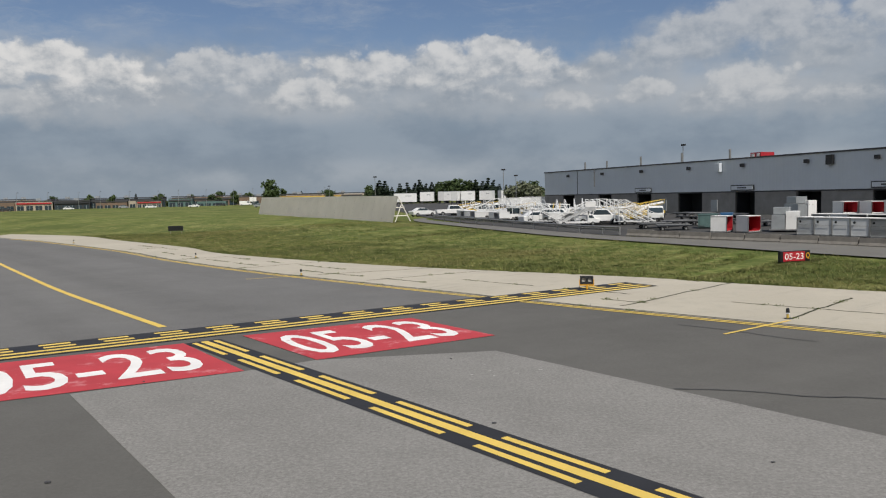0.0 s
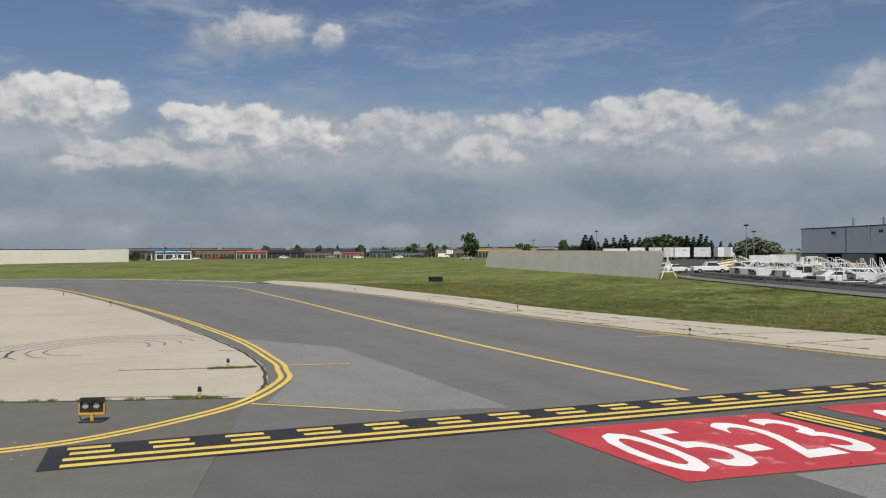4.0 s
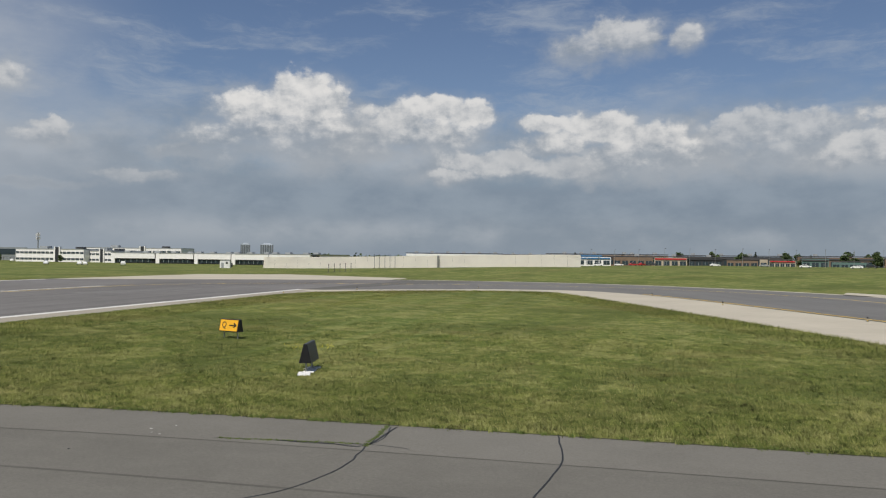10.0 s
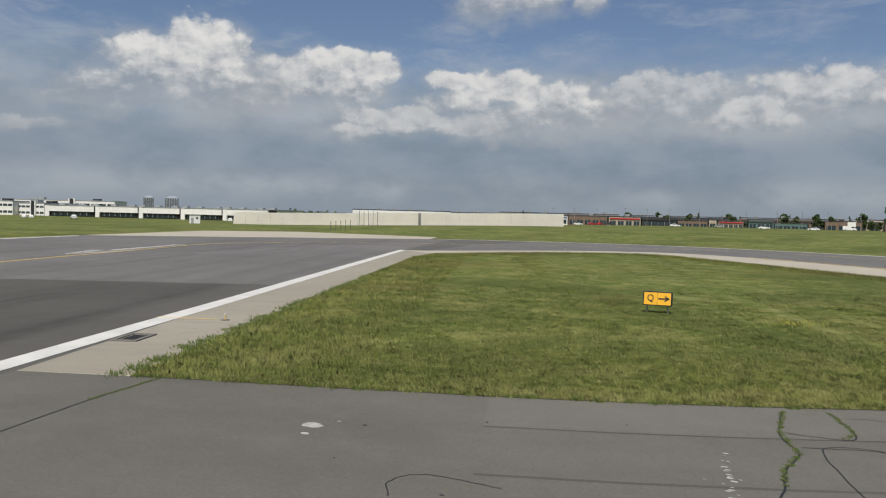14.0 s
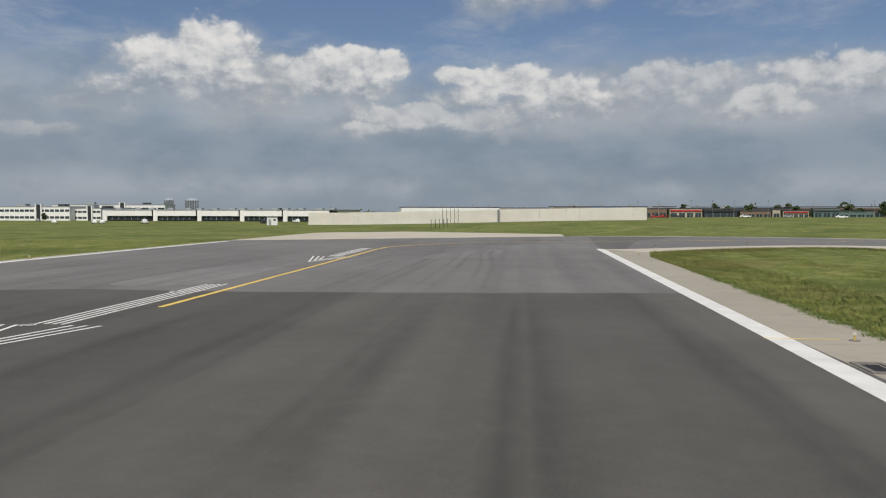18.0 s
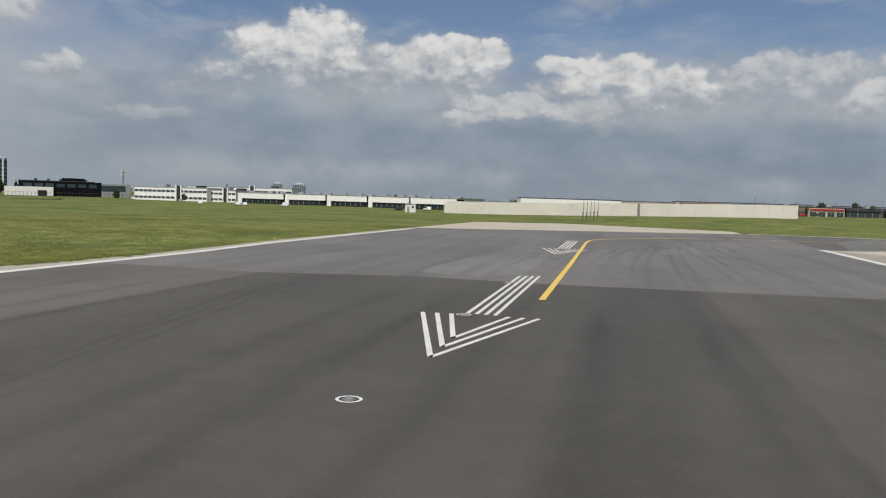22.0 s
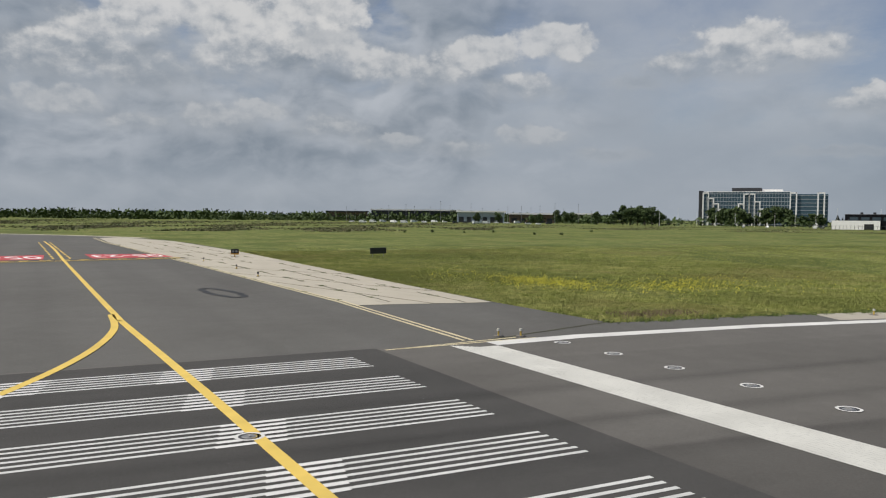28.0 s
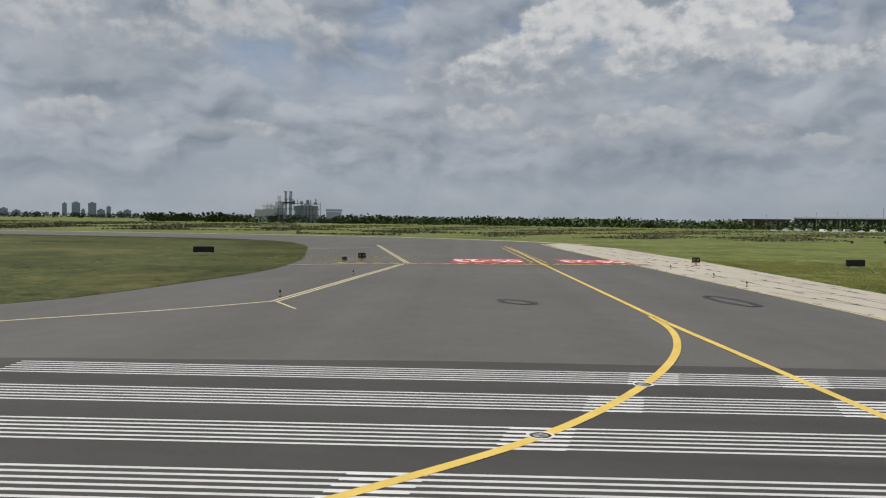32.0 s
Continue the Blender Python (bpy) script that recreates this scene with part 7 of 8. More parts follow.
guidance_sign(-71.0, 16.9, -54.5, 1.6, 0.78, 0.42, "black and yellow QH sign with a slanted arrow", [("arrow", 225, 0.03, 0.3, SIGN_YEL, SIGN_BLK), ("word", "Q", 0.3, 0.6, SIGN_YEL, SIGN_BLK), ("word", "H", 0.62, 0.95, SIGN_BLK, SIGN_YEL)], (0.14, 0.52))
pad = thing("sign_pad", "broken white concrete pad under a sign", "pad", -70.8, 16.7, 0.02, -54.5)
for px, py, sx, sy in ((-0.75, 0, 0.7, 0.5), (0.05, 0.05, 0.6, 0.45), (0.8, -0.02, 0.75, 0.5)):
    part("piece", box(sx, sy, 0.09, px, py, -0.03, 0.02, turn=12 * px), OFFWHITE, pad)
for x, y, turn, w in ((-38.8, 113.9, 4, 2.1), (-204.4, -56.4, 137, 2.35), (-176.2, -126.1, 138, 2.5)):
    guidance_sign(x, y, turn, w, 0.72, 0.38, "back of an unlit black airfield sign", [])


# ---- lights ----
LENS = material("clear_lens", (0.3, 0.29, 0.27), 0.1)


def guard_light(x, y, turn, s=1.0):
    ob = thing("guard_light", "yellow runway guard light with two lamps", "light", x, y, 0.0, turn, "runway guard lights")
    part("base_plate", box(0.62 * s, 0.36 * s, 0.03, 0, 0, 0.012), CHAR, ob)
    part("stem", tube(0.05 * s, 0.24 * s, 0, 0, 0.03, 8), ORANGE, ob)
    part("bracket", box(0.66 * s, 0.1 * s, 0.1 * s, 0, 0, 0.22 * s, 0.015), ORANGE, ob)
    for sx in (-0.32, 0.32):
        part("bracket_arm", box(0.035 * s, 0.12 * s, 0.3 * s, sx * 1.06 * s, 0.03 * s, 0.22 * s, 0.008), ORANGE, ob)
    m = pose(0, 0, 0.32 * s, -8, 0, 0)
    head = part("lamp_box", box(0.64 * s, 0.15 * s, 0.4 * s, 0, 0, -0.02, 0.02), BLACKP, ob, m=m)
    for sx in (-0.15, 0.15):
        bm = bmesh.new()
        bmesh.ops.create_cone(bm, cap_ends=True, segments=18, radius1=0.095 * s, radius2=0.1 * s, depth=0.03, matrix=Matrix.Translation((sx * s, -0.085 * s, 0.17 * s)) @ Matrix.Rotation(radians(90), 4, "X"))
        part("lens", bm, LENS, head)
        bm = bmesh.new()
        for k in range(7):
            a0, a1 = math.pi * k / 7, math.pi * (k + 1) / 7
            q = [bm.verts.new((sx * s + math.cos(a) * 0.118 * s, yy, 0.17 * s + math.sin(a) * 0.118 * s)) for a, yy in ((a0, -0.07 * s), (a1, -0.07 * s), (a1, -0.2 * s), (a0, -0.2 * s))]
            bm.faces.new(q)
        part("visor", bm, BLACKP, head)
    part("cable", rod((-0.3 * s, 0.1, 0.02), (-0.36 * s, 0.02, 0.2 * s), 0.012), BLACKP, ob)
    return ob


guard_light(-35.75, 15.95, 30)
guard_light(-27.65, 20.95, 18)
guard_light(6.9, 38.1, -8)
guard_light(-179.6, -104.2, 130, 1.3)
guard_light(-200.0, -72.2, 105, 1.3)
guard_light(-177.0, -104.6, 130, 0.8)


def edge_light(x, y, kind=0):
    text = ("short black-topped taxiway edge light", "small runway edge light on a yellow stem")[kind]
    ob = thing("edge_light", text, "light", x, y, 0.008, edge_rnd.uniform(0, 360), "airfield edge lights")
    if kind:
        part("plate", tube(0.2, 0.03, seg=14), CONC2, ob)
        part("stem", tube(0.035, 0.2, z=0.02, seg=8), YELP, ob)
        part("globe", tube(0.075, 0.1, z=0.22, seg=12, r2=0.06), LAMPG, ob)
    else:
        part("base", tube(0.13, 0.025, seg=14), CHAR, ob)
        part("stem", tube(0.045, 0.22, z=0.02, seg=10), YELP, ob)
        part("collar", tube(0.062, 0.05, z=0.18, seg=10), OFFWHITE, ob)
        part("dome", tube(0.075, 0.16, z=0.23, seg=12, r2=0.05), BLACKP, ob)
    return ob


edge_rnd = random.Random(4)
for x, y in ((-29.5, 18.15), (-28.9, 31.4), (-26.5, 24.85), (-58.4, 65.4), (-74.6, 79.8), (-88.9, 95.0), (12.4, 28.3), (-37.3, 13.0), (-8.9, 48.6), (-21, 66.3), (-45, 95.5), (-144.0, -83.2), (-161.4, -91.2), (-180.4, -65.9), (-172.0, -61.6), (-191, -72.6), (-118, 96), (-126, 77)):
    edge_light(x, y)
for x, y in ((-97.9, 6.7), (-143.4, -43.7), (-143.5, -42.8), (-152.9, -24.3), (-123.2, 60.8), (-172.4, 19.6)):
    edge_light(x, y, 1)


def ring(bm, r0, r1, z, seg=28):
    a = [bm.verts.new((math.cos(2 * math.pi * k / seg) * r0, math.sin(2 * math.pi * k / seg) * r0, z)) for k in range(seg)]
    b = [bm.verts.new((math.cos(2 * math.pi * k / seg) * r1, math.sin(2 * math.pi * k / seg) * r1, z)) for k in range(seg)]
    for k in range(seg):
        j = (k + 1) % seg
        bm.faces.new((a[k], b[k], b[j], a[j]))
    return bm


def inset_light(turn=31):
    ob = thing("inset_light", "round inset runway light in a white ring", "light", group="inset runway lights")
    part("white_ring", ring(bmesh.new(), 0.245, 0.325, 0.012), WHITE, ob)
    part("seal", ring(bmesh.new(), 0.17, 0.245, 0.010), DARKROOF, ob)
    bm = bmesh.new()
    bmesh.ops.create_cone(bm, cap_ends=True, segments=24, radius1=0.17, radius2=0.13, depth=0.02, matrix=Matrix.Translation((0, 0, 0.014)))
    part("housing", bm, STEEL, ob)
    part("prism", box(0.16, 0.06, 0.022, 0, 0, 0.02, 0.006), LENS, ob)
    return ob


INSETS = [(-121.45, -28.88), (-124.15, -30.44), (-126.83, -31.99), (-129.49, -33.53), (-132.06, -35.11), (-134.72, -36.64), (-137.25, -38.21), (-139.71, -39.74), (-142.02, -41.28), (-118.75, -27.3), (-116.05, -25.7), (-121.07, -20.31), (-127.6, -7.15), (-133.7, 5.5), (-131.25, -57.0), (-124.5, -57.2), (-128.35, -49.4)]
lead = inset_light()
for k, (x, y) in enumerate(INSETS):
    m = pose(x, y, 0.012, 0, 0, 31)
    if k == 0:
        lead.matrix_world = m
    else:
        copy_thing(lead, m)
hole = thing("access_cover", "round rusty access cover in the asphalt", "cover", -77.8, -7.0, 0.016)
part("rim", ring(bmesh.new(), 0.24, 0.3, 0.004), CONC2, hole)
part("cover", tube(0.24, 0.012, seg=24), BROWN, hole)

# broken drain frame at the runway edge
pit = thing("drain_pit", "broken concrete drain frame with a dark pit", "drain", -96.9, 1.25, 0.008, -64)
# flat near-black plate paints the shade down in the pit
part("pit", box(1.1, 0.5, 0.02, 0, 0, 0.0), DARKIN, pit)
for px, py, sx, sy in ((0, 0.42, 1.7, 0.16), (0, -0.42, 1.7, 0.16), (0.78, 0, 0.2, 0.7), (-0.78, 0, 0.2, 0.7)):
    part("curb", box(sx, sy, 0.05, px, py, 0, 0.012), CONC2, pit)


# ---- cracks, tar lines, joints, stains ----
TAR = plain("tar_seal", (0.02, 0.02, 0.021), 0.6, vary=0.3)
WEED_SOIL = plain("weedy_joint_soil", (0.05, 0.05, 0.022), 0.95, vary=0.4)
crnd = random.Random(8)


def wobble(pts, amp=0.06, n=5):
    out = []
    for x, y in smooth(pts, n):
        out.append((x + crnd.uniform(-amp, amp), y + crnd.uniform(-amp, amp)))
    return out


CRACKS = [([(-75.2, 3.7), (-75.0, 1.4), (-74.4, -0.1), (-74.5, -1.4), (-74.4, -2.4), (-74.3, -3.9), (-74.1, -5.2), (-73, -8)], 0.07),
          ([(-74.2, 4.2), (-73.5, 2.3), (-73.7, 1.6), (-74.9, 1.5)], 0.06),
          ([(-73.1, -2.4), (-73.7, -0.8), (-74.0, 0.6), (-73.3, 1.1), (-72.7, 1.0)], 0.045),
          ([(-73.8, 3.8), (-73.0, 4.0), (-71.9, 3.4), (-70.4, 1.9)], 0.04),
          ([(-80.0, -6.9), (-80.4, -6.3), (-80.2, -5.7), (-79.6, -5.5), (-78.6, -5.5)], 0.04),
          ([(-61.5, 11.1), (-60.3, 8.9), (-59.4, 7.1), (-59.1, 5.0), (-60, 2)], 0.07),
          ([(-63.9, 7.1), (-62.8, 7.8), (-60.5, 9.1), (-59.3, 9.4)], 0.06),
          ([(-68.8, -1.6), (-70.3, -0.7), (-72.7, 1.0), (-74.4, 0.4)], 0.05),
          ([(-68.8, -1.6), (-66.9, -0.8), (-63.4, 1.2)], 0.05),
          ([(-57.3, 13.2), (-55.9, 10.9), (-55.0, 8.2), (-54.5, 6.6), (-55.1, 6.0)], 0.07),
          ([(-62.6, 7.9), (-60.4, 9.1), (-61.3, 11.0)], 0.06),
          ([(-90.5, -2.9), (-89.8, -5.6), (-88.7, -8.7), (-88.4, -11.5)], 0.08),
          ([(-37.6, 21.4), (-37.4, 20.3), (-37.6, 19.6)], 0.09),
          ([(5.4, 18.5), (6.8, 18.2), (8.3, 17.5), (9.7, 17.2), (14, 15.4)], 0.07),
          ([(8.2, 27.6), (9.5, 26.2), (10.6, 24.7), (11.4, 23.9)], 0.07),
          ([(-62.4, 8.0), (-61.4, 8.5), (-60.4, 9.0), (-61.2, 11.1)], 0.1)]
for pts, w in CRACKS:
    marking("asphalt_crack", TAR, "dark sealed crack in the asphalt", [(wobble(pts, 0.03), w * 0.62)], 0.0165, "crack")
# soil line and paler paver lane along the island's turf
marking("turf_edge", WEED_SOIL, "dark soil line where turf meets asphalt", [(wobble(shift(ISL_S, -0.02), 0.03, 2), 0.16)], 0.0155, "edge")
for k, (d0, wide, tone) in enumerate(((-1.55, 2.9, 1.1), (-6.4, 0.12, 0.7), (-3.05, 0.07, 0.65))):
    lane = asphalt("taxiway_lane_asphalt", tuple(v * tone for v in (0.115, 0.109, 0.095)), tuple(v * tone for v in (0.145, 0.138, 0.122)), 205, 0.25, 0.35, 0.25)
    marking("paver_lane", lane, "paver lane of slightly different asphalt", [(shift(ISL_S[4:], d0), wide)], 0.0125 + 0.0008 * k, "taxiway")
for c, rx, ry, turn in (((-150.2, -70.4), 1.4, 0.75, 60), ((-159.2, -60.2), 3.2, 0.75, 37)):
    pts = []
    for k in range(25):
        a = 2 * math.pi * k / 24
        px, py = math.cos(a) * rx, math.sin(a) * ry
        t = radians(turn)
        pts.append((c[0] + px * math.cos(t) - py * math.sin(t), c[1] + px * math.sin(t) + py * math.cos(t)))
    marking("tar_loop", TAR, "loop of dark tar seal on the asphalt", [(wobble(pts, 0.08, 2), 0.42)], 0.012, "crack")
# thin dark joints across the concrete shoulders
JOINTS = [((-8.0, 48.8), (-0.3, 52.0)), ((-4.4, 44.8), (3.3, 49.6)), ((7.3, 32.4), (14.8, 40.1)), ((12.5, 28.3), (17.4, 33.4)), ((-14.5, 54.5), (-9, 59.2)), ((-22, 64.2), (-17.5, 67.6)), ((-33, 79), (-29.5, 81.5)),
          ((-193.6, -75.9), (-194.4, -65)), ((-183.2, -69.8), (-175.4, -54.6)), ((-175.3, -64.4), (-162.5, -47.5)), ((-167.7, -59.4), (-154.7, -46.6)), ((-210, -86.6), (-206, -72)), ((-230, -100), (-224, -82.5)),
          ((-42.2, 31.2), (-40.6, 32.2)), ((-43.2, 34.1), (-42.2, 34.7)), ((-42.2, 34.7), (-40.6, 32.2)), ((-33, 29.9), (-27.9, 31.7)), ((-29.8, 24.4), (-25.7, 25.3)), ((-32.2, 36.7), (-30.8, 36.8))]
CS_OUT = [(-156.2, -43.7), (-184, -59.3), (-213, -75.6), (-248, -98)]
CS_IN = [(-153.9, -50.8), (-178, -66.2), (-201, -81.4), (-240, -106)]
for t in (0.2, 0.45, 0.72):
    line = [lerp(p, q, t) for p, q in zip(CS_OUT, CS_IN)]
    for (ax, ay), (bx, by) in zip(line, line[1:]):
        for k in range(4):
            if crnd.random() < 0.75:
                JOINTS.append((lerp((ax, ay), (bx, by), (k + crnd.uniform(0, 0.2)) / 4), lerp((ax, ay), (bx, by), (k + crnd.uniform(0.7, 1.0)) / 4)))
for k in range(5, len(N_EDGE[:45]) - 12, 2):
    ax, ay = N_EDGE[k]
    bx, by = N_EDGE[k + 2]
    for off in (-2.2, -4.4):
        if crnd.random() < 0.5:
            (px, py), (qx, qy) = shift([(ax, ay), (bx, by)], off)
            JOINTS.append((lerp((px, py), (qx, qy), crnd.uniform(0, 0.3)), lerp((px, py), (qx, qy), crnd.uniform(0.6, 1.0))))
for a, b in JOINTS:
    marking("concrete_joint", WEED_SOIL, "dark weedy joint in the concrete", [(wobble([a, lerp(a, b, 0.35), lerp(a, b, 0.7), b], 0.07, 4), 0.12)], 0.0105, "joint")
for base, d in ((N_EDGE[3:45], -0.12), (ISL_OUT[:36], 0.1), ([(-153.8, -51.3), (-194.6, -77.2), (-240, -106.4), (-261, -118.2)], -0.1)):
    marking("concrete_joint", WEED_SOIL, "weedy seam between concrete and asphalt", [(wobble(shift(base, d), 0.04, 2), 0.14)], 0.0105, "joint")
marking("concrete_joint", WEED_SOIL, "weedy seam where concrete meets asphalt", [(wobble([(-37, 21.8), (-33, 22.7), (-29.8, 23.65), (-25, 25.2)], 0.04), 0.16)], 0.0125, "joint")
for a, b in (((-156.2, -43.6), (-153.4, -51.4)), ((-148.4, -38.6), (-142.6, -44))):
    marking("concrete_joint", WEED_SOIL, "weedy seam at the end of the concrete", [(wobble([a, lerp(a, b, 0.5), b], 0.05), 0.14)], 0.0105, "joint")
# faint tyre scuffs swirled on the concrete
SCUFF = worn_paint("tyre_scuff", (0.15, 0.143, 0.125), (0.41, 0.38, 0.32), 0.52, 2.0)
for k in range(5):
    r = 2.2 + 0.7 * k
    pts = [(-38.6 + math.cos(radians(a)) * r, 36.4 + math.sin(radians(a)) * r * 1.3) for a in range(20 + 9 * k, 300 - 20 * k, 12)]
    marking("tyre_scuff", SCUFF, "faint swirled tyre mark on concrete", [(wobble(pts, 0.05, 2), 0.12)], 0.0095, "stain")
# rubber tracks on the runway
def rubber_mat():
    """Tyre rubber that thins out to both sides of its track."""
    m = material("runway_rubber", (0.03, 0.029, 0.028), 0.85)
    n = Nodes(m)
    soft = n.put("ShaderNodeAttribute")
    soft.attribute_name = "thickness"
    fade = n.math("MULTIPLY", soft.outputs["Fac"], n.ramp(n.noise(0.5, 5, 0.65, stretch=(0.15, 1, 1, 116)), (0.3, 0.15), (0.7, 1.0)))
    n.t.links.new(n.math("MULTIPLY", fade, 0.2), n.bsdf.inputs["Alpha"])
    return m


def soft_track(pts, width, z, label):
    bm = bmesh.new()
    lay = bm.verts.layers.float.new("thickness")
    rows = []
    for i, (x, y) in enumerate(pts):
        (ax, ay), (bx, by) = pts[max(i - 1, 0)], pts[min(i + 1, len(pts) - 1)]
        d = Vector((bx - ax, by - ay)).normalized()
        row = []
        for k in (-1.0, -0.5, 0.0, 0.5, 1.0):
            v = bm.verts.new((x - d.y * width * k, y + d.x * width * k, z))
            v[lay] = (1 - abs(k)) * min(1.0, 4 * min(i, len(pts) - 1 - i) / len(pts))
            row.append(v)
        rows.append(row)
    for a, b in zip(rows, rows[1:]):
        for k in range(4):
            bm.faces.new((a[k + 1], b[k + 1], b[k], a[k]))
    for f in bm.faces:
        f.normal_update()
        if f.normal.z < 0:
            f.normal_flip()
    return tagged(part("rubber_track", bm, RUBBERM), label, "stain", kind="structure")


RUBBERM = rubber_mat()
# at the paver seams, with lighter streaks between
for k, (w, wide) in enumerate(((2.8, 0.45), (3.6, 0.3), (9.1, 0.8), (9.9, 0.3), (14.1, 0.6), (15.0, 0.25), (19.0, 1.0), (20.4, 0.35), (24.4, 0.6), (28.0, 0.5), (31.7, 0.4), (35.0, 0.5), (45.2, 0.45), (47.6, 0.3), (51.0, 0.4))):
    p = Vector((-92.8, -10.2)) + Vector((-0.9, -0.436)) * w
    run = Vector((-0.436, 0.9))
    p, q = p - run * (24 if w < 40 else 34), p + run * (31 if w > 10 else 33)
    soft_track(wobble([tuple(p.lerp(q, t / 10)) for t in range(11)], 0.06, 2), wide * 1.7, 0.0115 + 0.0002 * k, "soft dark streak along a seam of the runway")
# pairs of tyre marks that swing out towards the runway's end
for k, (w0, w1, w2) in enumerate(((38.0, 39.8, 42.0), (38.5, 40.4, 43.2), (37.2, 39.1, 41.4))):
    o, ac, run = Vector((-92.8, -10.2)), Vector((-0.9, -0.436)), Vector((-0.436, 0.9))
    line = [tuple(o + ac * w + run * l_) for l_, w in ((-9, w0 - 0.4), (0, w0), (12, w1), (30, w2), (52, w2 + 0.8), (72, w2 - 3))]
    soft_track(smooth(line, 5), 0.13, 0.0148 + 0.0003 * k, "thin dark tyre mark along the runway")
# curved tyre marks where aircraft turn round at the runway's end
for k in range(7):
    pts = smooth([(-112 - k * 4.2, 2 + k), (-127 - k * 3.4, 33), (-141 - k * 2.0, 60), (-147 - k * 1.2, 84), (-142 - k, 106)], 6)
    soft_track(pts, 0.34, 0.0135 + 0.0003 * k, "thin curved tyre mark on old asphalt")
    soft_track(shift(pts, 1.1), 0.3, 0.0136 + 0.0003 * k, "thin curved tyre mark on old asphalt")
# small pale paint spots and bird-like splashes of old paint
spots = bmesh.new()
TRAIL = ((-75.7, -1.0), (-74.9, -4.2))
BLOBS = [(-83.9, -4.2, 0.3), (-83.6, -4.8, 0.12), (-48.3, 11.0, 0.22), (-48.0, 12.1, 0.12), (-46.9, 15.7, 0.1)]
for cx, cy, n, spread in ((-83.8, -4.2, 3, 0.35), (-75.6, -2.4, 2, 0.3), (-48.3, 12.0, 22, 1.1), (-27.2, 17.5, 10, 0.7), (1.1, 20.3, 8, 0.6), (-19.5, 24.6, 8, 0.7), (-66, 6.5, 4, 0.6), (-46, 16.0, 5, 0.4)):
    for k in range(n):
        x, y, r = cx + crnd.gauss(0, spread), cy + crnd.gauss(0, spread), crnd.uniform(0.012, 0.06)
        spots.faces.new([spots.verts.new((x + math.cos(a) * r * crnd.uniform(0.5, 1.6), y + math.sin(a) * r * crnd.uniform(0.4, 0.9), 0.0175)) for a in (0, 1.05, 2.1, 3.14, 4.2, 5.2)])
for k in range(26):
    t = k / 25
    x, y, r = TRAIL[0][0] + (TRAIL[1][0] - TRAIL[0][0]) * t + crnd.gauss(0, 0.09), TRAIL[0][1] + (TRAIL[1][1] - TRAIL[0][1]) * t + crnd.gauss(0, 0.09), crnd.uniform(0.02, 0.055)
    spots.faces.new([spots.verts.new((x + math.cos(a) * r * 1.5, y + math.sin(a) * r * crnd.uniform(0.6, 1.0), 0.0175)) for a in (0, 1.05, 2.1, 3.14, 4.2, 5.2)])
for x, y, r in BLOBS:
    spots.faces.new([spots.verts.new((x + math.cos(k * 0.48) * r * crnd.uniform(0.75, 1.1), y + math.sin(k * 0.48) * r * crnd.uniform(0.5, 0.8), 0.0177)) for k in range(13)])
tagged(part("paint_spots", spots, plain("faded_splash", (0.5, 0.49, 0.46), 0.9, vary=0.4, scale=3)), "small pale splashes of paint on asphalt", "stain", kind="stuff")
clods = bmesh.new()
for k in range(70):
    x, y, r = crnd.uniform(-85, 12), 0, crnd.uniform(0.015, 0.05)
    y = crnd.uniform(0, 20) - 0.25 * abs(x) + 3
    bmesh.ops.create_icosphere(clods, subdivisions=1, radius=r, matrix=Matrix.Translation((x, y, 0.02)) @ Matrix.Diagonal((1.4, 1, 0.5, 1)))
tagged(part("dirt_clods", clods, DARKROOF), "small dark clods of dirt on asphalt", "dirt", kind="stuff")
# ---- turf: blades, weeds, flowers ----
BLADE = grass_mat("grass_blades", (0.115, 0.168, 0.03), (0.18, 0.215, 0.045), (0.285, 0.278, 0.1), True)
BLADE_W = grass_mat("infield_blades", (0.2, 0.262, 0.048), (0.275, 0.312, 0.07), (0.38, 0.365, 0.13), True)
BLADE_N = grass_mat("rise_blades", (0.092, 0.13, 0.028), (0.145, 0.165, 0.042), (0.235, 0.21, 0.085), True)
# weedy blades, darkened in colour for the shade of backlit grass
BLADE_S = grass_mat("shaded_weedy_blades", (0.075, 0.105, 0.022), (0.11, 0.13, 0.032), (0.16, 0.145, 0.055), True)
WEED = leaves_mat("weed_leaves", (0.05, 0.085, 0.012), (0.12, 0.15, 0.03))
STRAW = leaves_mat("dry_straw", (0.24, 0.22, 0.08), (0.36, 0.33, 0.15))
FLOWER = leaves_mat("yellow_flowers", (0.42, 0.38, 0.02), (0.55, 0.5, 0.05))
CLOVER = leaves_mat("white_clover", (0.5, 0.5, 0.44), (0.65, 0.65, 0.58))
grnd = np.random.default_rng(12)


